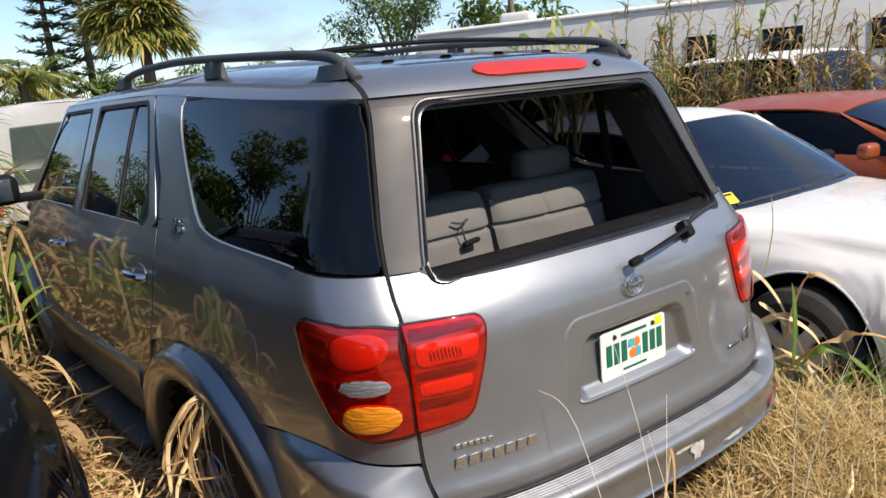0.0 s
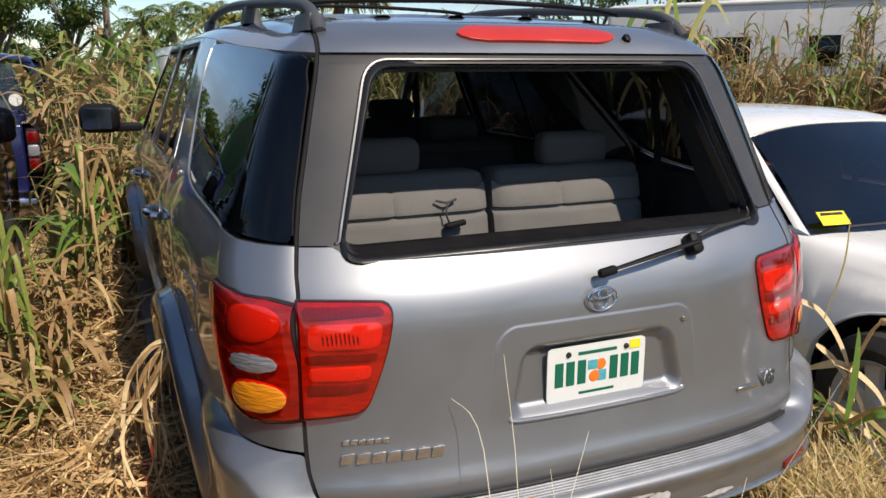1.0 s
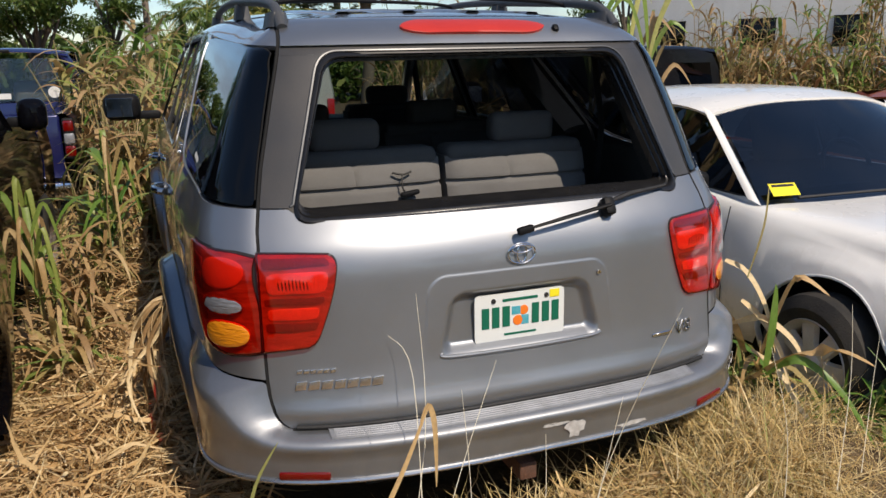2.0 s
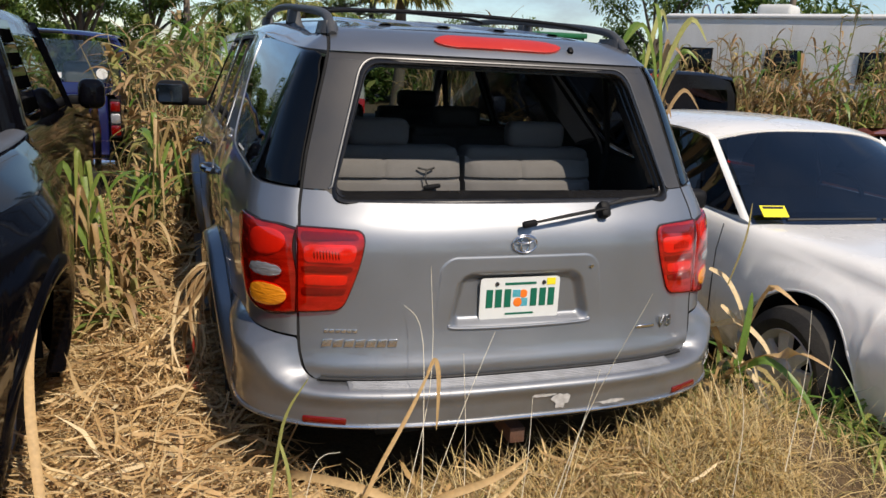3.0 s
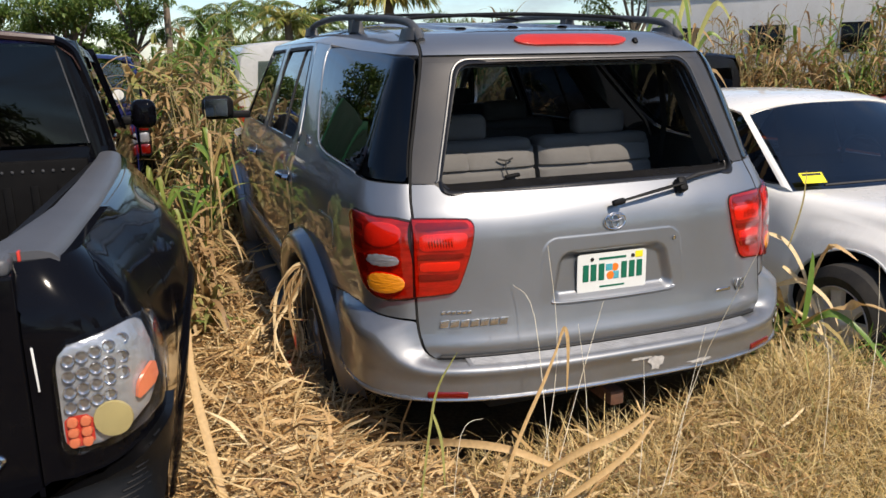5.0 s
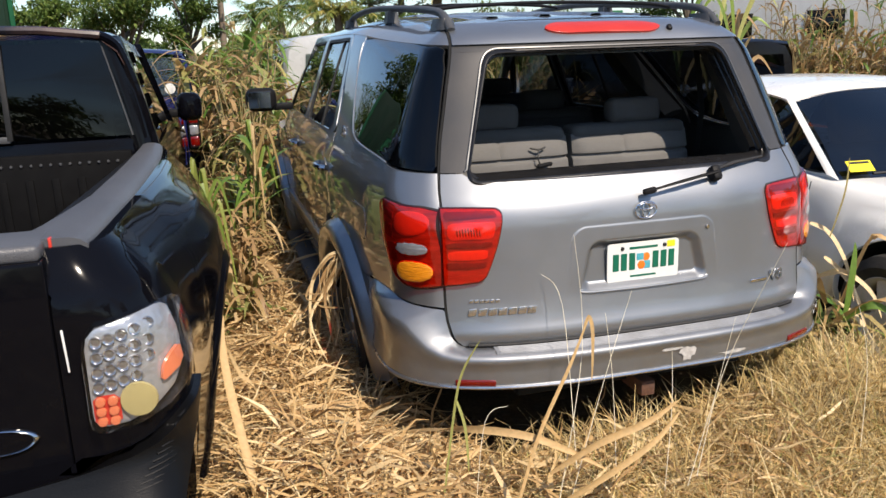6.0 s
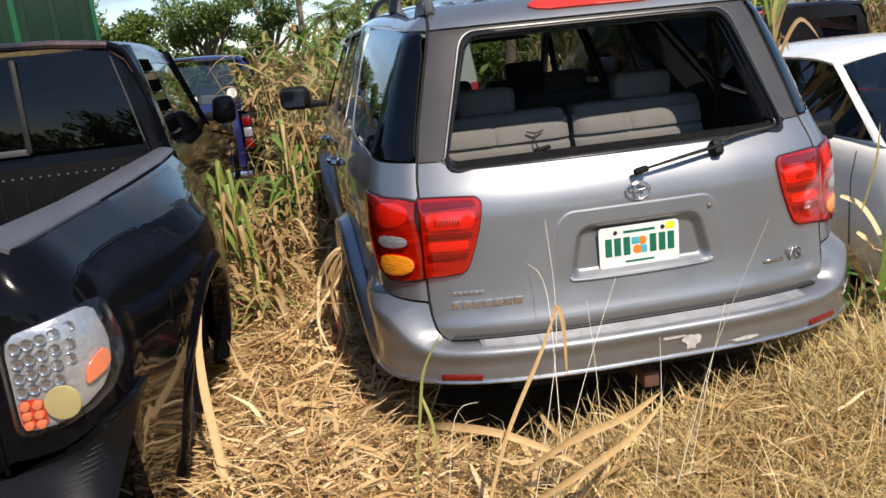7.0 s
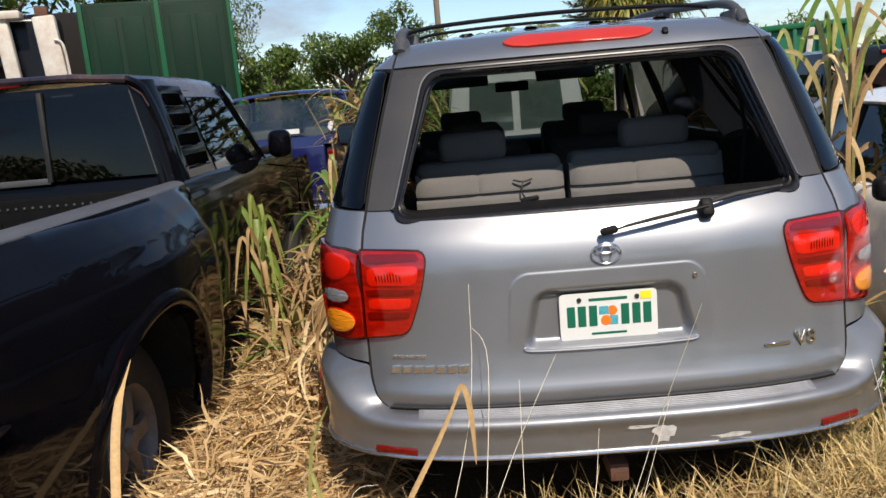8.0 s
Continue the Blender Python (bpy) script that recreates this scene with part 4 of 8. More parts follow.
def roof_edge(u):
    """The roof's rear edge: along the tailgate header, then down its seam at both corners."""
    a = abs(u)
    if a < 0.84:
        x = (seam_x(1.908) + 0.004) * a / 0.84
        p = rear(x, 1.908) + Vector((0, 0.006, 0))
    else:
        z = 1.908 - (1.908 - 1.822) * (a - 0.84) / 0.16
        p = rear(seam_x(z) + 0.005, z)
    return Vector((math.copysign(p.x, u), p.y, p.z))


bm = bmesh.new()
rows = []
for t in spaced(0.0, 1.0, 60, False):
    row = []
    for k in range(65):
        u = math.sin(math.pi / 2 * (-1 + 2 * k / 64))
        start = 0.44 - 0.075 * min(max((abs(u) - 0.80) / 0.2, 0), 1)
        yy = start + t ** 1.5 * (3.46 - 0.26 * u ** 2 - start)
        x = u * side(yy, 1.832).x
        p = Vector((x, yy, roof_z(x, yy)))
        x0 = u * side(start, 1.832).x
        fade = max(1 - t / 0.30, 0) ** 2
        row.append(p + (roof_edge(u) - Vector((x0, start, roof_z(x0, start)))) * fade)
    rows.append(row)
grid(bm, rows)
# a flange turned down along the whole edge
r = bmesh.ops.extrude_edge_only(bm, edges=[e for e in bm.edges if e.is_boundary])
for v in r["geom"]:
    if isinstance(v, bmesh.types.BMVert):
        v.co += Vector((-0.004 * math.copysign(1, v.co.x), 0.004, -0.014))
roof = part("roof", bm, SILVER, suv)
# pressed ribs
for x in (-0.36, -0.12, 0.12, 0.36):
    bm = bmesh.new()
    grid(bm, [[Vector((x + dx, y, roof_z(x + dx, y) + dz)) for dx, dz in ((-0.03, -0.002), (-0.018, 0.008), (0.018, 0.008), (0.03, -0.002))] for y in spaced(0.62, 3.1, 20, False)])
    part("roof_rib", bm, SILVER, roof)
bm = bmesh.new()
grid(bm, [[Vector((u * (side(y, 1.80).x - 0.05), y, roof_z(u * (side(y, 1.80).x - 0.05), y) - 0.05)) for u in spaced(-1, 1, 16, False)] for y in spaced(0.46, 3.3, 16, False)])
part("headliner", bm, HEADLINER, suv, "grey cloth headliner")

for s in (1, -1):
    # side rail: a flat bar on three feet, swept down to the roof at both ends
    x0 = 0.60 * s
    pts = [(x0, 0.43, roof_z(x0, 0.43) + 0.004), (x0, 0.50, roof_z(x0, 0.50) + 0.044), (x0, 0.62, roof_z(x0, 0.62) + 0.066), (x0, 1.0, roof_z(x0, 1.0) + 0.070), (x0, 1.8, roof_z(x0, 1.8) + 0.068), (x0, 2.35, roof_z(x0, 2.35) + 0.062), (x0, 2.60, roof_z(x0, 2.60) + 0.036), (x0, 2.74, roof_z(x0, 2.74))]
    rail = part("roof_rail", a_tube(smooth_path(pts, 5), 0.018, 10, 0.9), GREY_PLASTIC, suv, "dark grey roof rail")
    for y, ln in ((0.545, 0.19), (1.45, 0.10), (2.60, 0.16)):
        bm = bmesh.new()
        rows = []
        for h, k in ((0.0, 1.0), (0.3, 0.92), (1.0, 0.74)):
            zb = roof_z(x0, y) - 0.004
            top = zb + (0.062 if y > 0.6 and y < 2.5 else 0.046)
            z = zb + (top - zb) * h
            rows.append([Vector((x0 + dx * k * 0.033, y + dy * k * ln / 2, z)) for dx, dy in ((-1, -0.8), (-0.6, -1), (0.6, -1), (1, -0.8), (1, 0.8), (0.6, 1), (-0.6, 1), (-1, 0.8))])
        vv = grid(bm, rows, close_u=True)
        bm.faces.new(vv[-1])
        part("rail_foot", bm, GREY_PLASTIC, rail)
for y in (0.80, 2.05):
    part("roof_crossbar", a_tube(smooth_path([(-0.60, y, roof_z(0.6, y) + 0.062), (-0.45, y, roof_z(0.6, y) + 0.082), (0, y, roof_z(0.6, y) + 0.094), (0.45, y, roof_z(0.6, y) + 0.082), (0.60, y, roof_z(0.6, y) + 0.062)], 6), 0.017, 8, 0.5), BLACK_PLASTIC, suv, "black roof rack crossbar")

# rear bumper with ribbed step, running round both corners to the wheel arches
def bumper_y(x):
    u = min(abs(x) / 0.964, 0.9995)
    return -0.155 + 0.46 * (1 - (1 - u ** 3) ** 0.4)


def bumper_line():
    """Half the bumper's plan: from the middle round the corner to the wheel arch."""
    pts = []
    for k in range(41):
        f = math.radians(90 * k / 40)
        pts.append(Vector((0.964 * math.sin(f) ** (2 / 3), -0.155 + 0.46 * (1 - max(math.cos(f), 0) ** 0.8), 0)))
    pts += [Vector((0.964 + 0.008 * math.sin(math.pi * k / 10) - 0.050 * (k / 10) ** 1.6, 0.305 + 0.42 * k / 10, 0)) for k in range(1, 11)]
    return pts


GATE_CORNER = [(0.700, 0.737), (0.716, 0.739), (0.738, 0.750), (0.757, 0.778), (0.767, 0.83), (0.771, 0.876)]


def bumper_seat(p):
    """Where the bumper's upper edge meets the body: under the tailgate, up round its corner, then below the quarter panel."""
    if p.x <= 0.70:
        return rear(p.x, 0.738) + Vector((0, 0.004, -0.001))
    turn = 0.10
    if p.y < turn:
        y0 = bumper_y(0.70)
        t = min(max((p.y - y0) / (turn - y0), 0), 1) ** 0.8 * (len(GATE_CORNER) - 1)
        i = min(int(t), len(GATE_CORNER) - 2)
        x, z = [GATE_CORNER[i][c] + (GATE_CORNER[i + 1][c] - GATE_CORNER[i][c]) * (t - i) for c in (0, 1)]
        return rear(x + 0.002, z) + Vector((0, 0.003, 0))
    y = seam_y(0.876) + (p.y - turn) / (0.755 - turn) * (0.755 - seam_y(0.876))
    low = float(np.interp(y, [0.04, 0.15, 0.27, 0.5, 0.66, 0.76], [0.878, 0.889, 0.905, 0.89, 0.866, 0.852]))
    return side(y, low - 0.004) - Vector((0.004, 0, 0))


def bumper_skin():
    """The bumper's skin: a step at the middle, a rounded shoulder that rises round the corners, a face and a turned-in lower edge."""
    bm = bmesh.new()
    half = bumper_line()
    n = len(half) - 1
    rows = []
    for i, p in enumerate(half):
        d = (half[min(i + 1, n)] - half[max(i - 1, 0)]).normalized()
        out = Vector((d.y, -d.x, 0))
        seat = bumper_seat(p)
        rise_z = (seat.z - 0.737) * 0.86
        drop = float(np.interp(p.y, [0.2, 0.7], [0.0, 0.03]))
        edge = p + out * 0.008 + Vector((0, 0, 0.712 + rise_z))
        mid = seat.lerp(Vector((edge.x, edge.y, seat.z)), 0.82)
        mid.z = seat.z - 0.003 - 0.02 * min(rise_z / 0.1, 1)
        row = [seat + Vector((0, 0.012, -0.012))]
        for k in range(9):
            t = k / 8
            row.append((1 - t) ** 2 * seat + 2 * t * (1 - t) * mid + t * t * edge)
        for off, z in ((0.0105, 0.700 + rise_z * 0.9), (0.006, 0.690 + rise_z * 0.55), (0.002, 0.676 + rise_z * 0.2), (-0.002, 0.655), (0.005, 0.624), (0.0, 0.603), (-0.02, 0.592), (-0.06, 0.588)):
            row.append(p + out * off + Vector((0, 0, z - (drop if z < 0.66 else 0))))
        rows.append(row)
    flip = [[Vector((-q.x, q.y, q.z)) for q in r] for r in rows[:0:-1]]
    grid(bm, flip + rows)
    return bm


bumper = part("rear_bumper", bumper_skin(), SILVER_DIRTY, suv, "scuffed silver rear bumper with a ribbed step")
half = bumper_line()
line = [Vector((-p.x, p.y, 0)) for p in half[:0:-1]] + half
# metal brighter than the bumper puts a highlight line along its lower edge
part("bumper_lip", a_tube([p + Vector((0, -0.004, 0.604 - 0.03 * min(max((p.y - 0.2) / 0.5, 0), 1))) for p in line], 0.009, 8, 0.9), BUMPER_GLINT, bumper, "lower edge of the bumper, its highlight put into brighter metal")
for s in (1, -1):
    part("bumper_reflector", a_box((0, 0, 0), (0.15, 0.012, 0.024), 0.006, pose(0, 0, 0, 0, 0, 22 * s)), RED_LENS_DEEP, bumper, "red bumper reflector").location = (0.70 * s, bumper_y(0.70) - 0.002, 0.622)


def step_point(x, f, up):
    """A point of the step's tread, f from its front edge to the tailgate."""
    yf, yb = bumper_y(x) + 0.010, rear(x, 0.738).y - 0.008
    return Vector((x, yf + (yb - yf) * f, 0.7235 + 0.011 * f + up))


bm = bmesh.new()
grid(bm, [[step_point(x, f, up) for f, up in ((0, -0.006), (0.0, 0.004), (0.04, 0.0075), (0.96, 0.0075), (1.0, 0.004), (1.0, -0.006))] for x in spaced(-0.62, 0.62, 30, False)])
step = part("bumper_step", bm, SILVER_STEP, bumper, "worn ribbed step pad")
for k in range(5):
    part("step_rib", a_tube([step_point(x, 0.14 + 0.18 * k, 0.0075) for x in spaced(-0.605, 0.605, 24, False)], 0.0022, 4), SILVER_STEP, step)
part("tailgate_gap", a_tube([rear(x, 0.7475) + Vector((0, -0.009, 0)) for x in spaced(-0.705, 0.705, 30, False)], 0.0055, 6), BLACK_RUBBER, suv)


def scar(cx, cz, w, h, n, seed):
    """A patch of torn paint with a ragged outline."""
    rnd = random.Random(seed)
    bm = bmesh.new()
    pts = []
    for k in range(n):
        t = 2 * math.pi * k / n
        r = rnd.uniform(0.55, 1.1)
        x, z = cx + w * r * math.cos(t), cz + h * r * math.sin(t)
        pts.append(bm.verts.new((x, bumper_y(x) - 0.0035 - 0.003 * (z < 0.66), z)))
    bm.faces.new(pts)
    bmesh.ops.triangulate(bm, faces=bm.faces)
    return bm


for cx, cz, w, h, sd in ((0.13, 0.652, 0.042, 0.032, 1), (0.06, 0.676, 0.05, 0.008, 2), (0.34, 0.628, 0.075, 0.009, 3)):
    part("paint_scrape", scar(cx, cz, w, h, 15, sd), mat("scraped_primer", (0.52, 0.51, 0.49), 0.6, second=(0.28, 0.26, 0.24), scale=60, amount=0.7), bumper, "pale scraped paint")
part("scrape_crack", a_tube([(0.0, bumper_y(0) - 0.001, 0.685), (0.05, bumper_y(0) - 0.002, 0.678), (0.11, bumper_y(0.1) - 0.001, 0.683)], 0.002, 5), BLACK_RUBBER, bumper)
# scratches round the knocked corner
rn = random.Random(12)
for k in range(14):
    i = rn.randint(25, 33)
    reach = rn.randint(1, 3)
    z, lean = rn.uniform(0.655, 0.705), rn.uniform(-0.02, 0.02)
    pts = []
    for j in range(reach + 1):
        d = (half[i + j + 1] - half[i + j - 1]).normalized()
        pts.append(half[i + j] + Vector((d.y, -d.x, 0)) * (0.011 if z > 0.685 else 0.004) + Vector((0, 0, z + lean * j / reach)))
    part("scratch", a_tube(pts, rn.uniform(0.001, 0.0024), 4), BLACK_RUBBER if k % 2 else bpy.data.materials["scraped_primer"], bumper)
# backing, crossbar and underside block: underbody shade put into a near-black colour
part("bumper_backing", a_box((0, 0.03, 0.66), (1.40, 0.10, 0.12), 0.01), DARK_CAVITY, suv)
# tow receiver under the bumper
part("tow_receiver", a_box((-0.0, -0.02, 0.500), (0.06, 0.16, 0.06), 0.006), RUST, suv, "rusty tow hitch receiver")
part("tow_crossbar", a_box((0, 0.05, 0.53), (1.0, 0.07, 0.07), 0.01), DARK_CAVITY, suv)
part("underbody_block", a_box((0, 0.75, 0.56), (1.3, 1.3, 0.12), 0.03), DARK_CAVITY, suv)

# plate with its mounting; the characters are plain bars
plate = part("number_plate", a_patch(round_poly([(-0.1525, 0.924), (0.1525, 0.924), (0.1525, 1.0763), (-0.1525, 1.0763)], 0.012, 4), lambda x, z: Vector((x, -0.0305, z)), rows=8, cols=8, lift=0.003, depth=0.004), mat("plate_white", (0.72, 0.74, 0.72), 0.4, second=(0.6, 0.62, 0.6), scale=30, amount=0.3, coat=0.3), suv, "white number plate with green bars and an orange emblem")
PLATE_GREEN = mat("plate_green", (0.005, 0.13, 0.075), 0.45, second=(0.01, 0.1, 0.06), scale=40, amount=0.3)
PLATE_ORANGE = mat("plate_orange", (0.85, 0.20, 0.02), 0.45, second=(0.7, 0.15, 0.02), scale=60, amount=0.3)
PLATE_TEAL = mat("plate_teal", (0.02, 0.33, 0.42), 0.45, second=(0.3, 0.5, 0.55), scale=60, amount=0.5)
for x in (-0.117, -0.083, -0.048, 0.052, 0.087, 0.121):
    part("plate_bar", a_box((x, -0.0345, 1.002), (0.025, 0.002, 0.066), 0.0006, None, 1), PLATE_GREEN, plate)
for x, z, r in ((-0.008, 0.985, 0.017), (0.012, 1.016, 0.016)):
    part("plate_emblem", lathe(bmesh.new(), [(0, r), (0.0015, r * 0.9), (0.0018, 0)], pose(x, -0.0335, z, 0, 0, -90), 16), PLATE_ORANGE, plate)
part("plate_emblem", a_box((-0.014, -0.0343, 1.018), (0.03, 0.0018, 0.026), 0.0006, None, 1), PLATE_TEAL, plate)
part("plate_emblem", a_box((0.016, -0.0341, 0.985), (0.026, 0.0018, 0.03), 0.0006, None, 1), PLATE_TEAL, plate)
part("plate_legend", a_box((0.0, -0.0343, 1.054), (0.12, 0.0015, 0.009), 0.0004, None, 1), PLATE_GREEN, plate)
part("plate_legend", a_box((0.0, -0.0343, 0.944), (0.11, 0.0015, 0.007), 0.0004, None, 1), PLATE_GREEN, plate)
part("plate_sticker", a_box((0.118, -0.0343, 1.058), (0.034, 0.0018, 0.025), 0.0004, None, 1), YELLOW_NOTE, plate)
for x in (-0.09, 0.09):
    part("plate_screw", lathe(bmesh.new(), [(0, 0.008), (0.004, 0.007), (0.005, 0)], pose(x, -0.0335, 1.055, 0, 0, -90), 10), BLACK_RUBBER, plate)
part("plate_ledge", a_tube(smooth_path([(-0.264, -0.048, 0.922), (-0.246, -0.060, 0.911), (0, -0.064, 0.907), (0.246, -0.060, 0.911), (0.264, -0.048, 0.922)], 6), 0.006, 8, 0.9), SILVER, suv, "bright lower lip of the plate recess")
part("gate_lock", lathe(bmesh.new(), [(0, 0.008), (0.004, 0.007), (0.004, 0)], pose(0.269, -0.044, 1.111, 0, 0, -90), 12), CHROME, suv)

# badge: plain ring of chrome ovals; name plates as plain chrome bars
bm = bmesh.new()
ring = [Vector((0.045 * math.cos(t), 0, 0.032 * math.sin(t))) for t in [2 * math.pi * k / 28 for k in range(29)]]
tube(bm, ring, 0.0026, 6, False)
ring = [Vector((0.016 * math.cos(t), -0.001, 0.027 * math.sin(t))) for t in [2 * math.pi * k / 20 for k in range(21)]]
tube(bm, ring, 0.0026, 6, False)
ring = [Vector((0.032 * math.cos(t), -0.001, 0.014 + 0.012 * math.sin(t))) for t in [2 * math.pi * k / 20 for k in range(21)]]
tube(bm, ring, 0.0026, 6, False)
for v in bm.verts:
    v.co += Vector((0, -0.043, 1.2))
part("badge", bm, CHROME, suv, "chrome oval badge")
def slant_bar(x, y, z, w, h):
    """A flat raised bar leaning like italic type."""
    bm = bmesh.new()
    box(bm, (0, 0, 0), (w, 0.004, h), 0.0015, None, 2)
    for v in bm.verts:
        v.co = Vector((x + v.co.x + 0.2 * v.co.z, y + v.co.y - 0.12 * v.co.x, z + v.co.z))
    return bm


for k in range(7):
    x = -0.683 + 0.036 * k
    p = rear(x, 0.868)
    part("name_bar", slant_bar(x, p.y - 0.004, 0.868, 0.031, 0.027), NAME_METAL, suv)
for k in range(6):
    x = -0.684 + 0.0185 * k
    p = rear(x, 0.908)
    part("name_bar", slant_bar(x, p.y - 0.003, 0.908, 0.0155, 0.012), NAME_METAL, suv)


def letters(text, size, material, parent, m, depth=0.003, name="lettering"):
    """Raised characters as a mesh part."""
    cu = bpy.data.curves.new(name, "FONT")
    cu.body, cu.size, cu.extrude, cu.align_x, cu.align_y = text, size, depth, "CENTER", "CENTER"
    tmp = bpy.data.objects.new(name, cu)
    me = bpy.data.meshes.new_from_object(tmp)
    bpy.data.objects.remove(tmp)
    bpy.data.curves.remove(cu)
    me.transform(m)
    me.materials.clear()
    return part(name, me, material, parent)


p = rear(0.615, 0.874)
letters("V8", 0.068, CHROME, suv, pose(0.615, p.y - 0.006, 0.874, 90, 0, 14))
p = rear(0.52, 0.872)
part("name_bar", a_box((0.52, p.y - 0.006, 0.868), (0.085, 0.005, 0.013), 0.002, pose(0, 0, 0, 0, 0, 8), 1), CHROME, suv)
p = side(1.22, 1.435)
letters("SR5", 0.075, CHROME, suv, pose(-p.x - 0.002, 1.215, 1.437, 72, 0, -90))

# wiper: arm on its pivot, parked at a slant, with the blade along the window's lower edge
wip = part("wiper_pivot", a_box((0.322, 0.0, 1.308), (0.04, 0.045, 0.06), 0.012, pose(0, 0, 0, -30)), BLACK_PLASTIC, suv, "black rear wiper pivot")
bm = bmesh.new()
tube(bm, [(0.322, -0.016, 1.318), (0.16, -0.036, 1.296), (0.03, -0.042, 1.274)], [0.010, 0.010, 0.007], 8, True, 0.6)
part("wiper_arm", bm, BLACK_PLASTIC, wip)
part("wiper_arm_cover", a_box((0.012, -0.044, 1.271), (0.055, 0.024, 0.024), 0.009, pose(0, 0, 0, 0, -10)), BLACK_PLASTIC, wip)
bm = bmesh.new()
tube(bm, [(0.32, -0.005, 1.325), (0.42, 0.025, 1.340), (0.58, 0.062, 1.350)], [0.006, 0.009, 0.005], 6, True)
part("wiper_blade", bm, BLACK_RUBBER, wip)
# outside mirrors
for s in (1, -1):
    mr = part("door_mirror", a_box((1.165 * s, 3.26, 1.505), (0.215, 0.13, 0.165), 0.055, pose(0, 0, 0, 0, 0, 12 * s), 5), BLACK_PLASTIC, suv, "black door mirror")
    part("mirror_glass", a_box((1.18 * s, 3.193, 1.505), (0.155, 0.004, 0.115), 0.001, pose(0, 0, 0, 0, 0, 12 * s), 1), CHROME, mr)
    part("mirror_arm", a_box((1.02 * s, 3.29, 1.45), (0.16, 0.07, 0.05), 0.015), BLACK_PLASTIC, mr)

# windscreen, bonnet and nose
bm = bmesh.new()
grid(bm, [[Vector((x * k, 3.44 - 0.26 * (x / 0.752) ** 2 + (4.12 - 3.44) * t + 0.10 * t * (1 - (x / 0.752) ** 2), roof_z(0, 3.4) - 0.01 - 0.65 * t - 0.05 * (x / 0.752) ** 2 * (1 - t))) for x in spaced(-0.72, 0.72, 16, False)] for t, k in ((0, 0.98), (0.25, 1.02), (0.5, 1.06), (0.75, 1.10), (1, 1.14))])
part("windscreen", bm, WINDSHIELD_GLASS, suv, "clear windscreen")
for s in (1, -1):
    part("front_pillar", a_tube([(0.735 * s, 3.20, 1.84), (0.80 * s, 3.52, 1.64), (0.885 * s, 3.92, 1.33)], [0.035, 0.04, 0.045], 8), SILVER, suv)
bm = bmesh.new()
grid(bm, [[Vector((x * (1 - 0.12 * max(t - 0.6, 0)), 4.0 + 0.92 * t - 0.12 * (x / 0.9) ** 2 * t, 1.315 - 0.06 * t - 0.10 * t ** 4 - 0.07 * (abs(x) / 0.92) ** 3)) for x in spaced(-0.92, 0.92, 18, False)] for t in spaced(0, 1, 14, False)])
part("bonnet", bm, SILVER, suv)
bm = bmesh.new()
grid(bm, [[Vector((x, 4.98 - 0.16 * (abs(x) / 0.95) ** 3 - off, z)) for x in spaced(-0.95, 0.95, 18, False)] for z, off in ((1.16, 0.06), (1.05, 0.02), (0.9, 0.0), (0.75, -0.06), (0.6, -0.04), (0.5, 0.04))])
part("front_bumper", bm, SILVER_DIRTY, suv)

# cabin: floor, side trim, dashboard
part("cabin_floor", a_box((0, 1.95, 0.72), (1.72, 3.5, 0.06), 0.01), CARPET, suv)
for s in (1, -1):
    bm = bmesh.new()
    grid(bm, [[side(max(y, seam_y(max(z, 0.9)) + 0.05), z) - Vector((0.075, 0, 0)) for y in spaced(0.2, 3.7, 22, False)] for z in spaced(0.74, 1.40, 8, False)])
    part("side_trim", bm if s == 1 else mirrored(bm), TRIM_IN, suv)
    # broad cloth-covered rear pillar trim beside the opening
    bm = bmesh.new()
    grid(bm, [[Vector((min(seam_x(z) - 0.05, half_w(z) - 0.09) + 0.02 * k, seam_y(z) + 0.05 + 0.09 * k, z)) for k in range(4)] for z in spaced(1.30, 1.80, 10, False)])
    part("pillar_trim", bm if s == 1 else mirrored(bm), TRIM_IN, suv)
    bm = a_tube(smooth_path([(0.66, 1.42, 1.80), (0.71, 1.2, 1.62), (0.78, 1.02, 1.45)], 5), [0.07] * 11, 8, 0.35)
    part("pillar_trim", bm if s == 1 else mirrored(bm), SEAT_SHADED, suv)
    bm = a_tube([(0.62, 0.62, 1.83), (0.66, 0.60, 1.5), (0.64, 0.62, 1.2)], 0.022, 4, 0.15)
    part("seat_belt", bm if s == 1 else mirrored(bm), BLACK_RUBBER, suv)
part("rear_sill", a_box((0, 0.17, 1.255), (1.36, 0.20, 0.05), 0.02), BLACK_PLASTIC, suv)
part("dashboard", a_box((0, 3.72, 1.22), (1.62, 0.5, 0.28), 0.08, None, 4), BLACK_PLASTIC, suv)
part("rear_view_mirror", a_box((0.0, 3.38, 1.74), (0.24, 0.03, 0.07), 0.012), BLACK_PLASTIC, suv)
part("sun_visor", a_box((-0.38, 3.33, 1.80), (0.42, 0.12, 0.015), 0.006, pose(0, 0, 0, 40)), HEADLINER, suv)
part("sun_visor", a_box((0.38, 3.33, 1.80), (0.42, 0.12, 0.015), 0.006, pose(0, 0, 0, 40)), HEADLINER, suv)


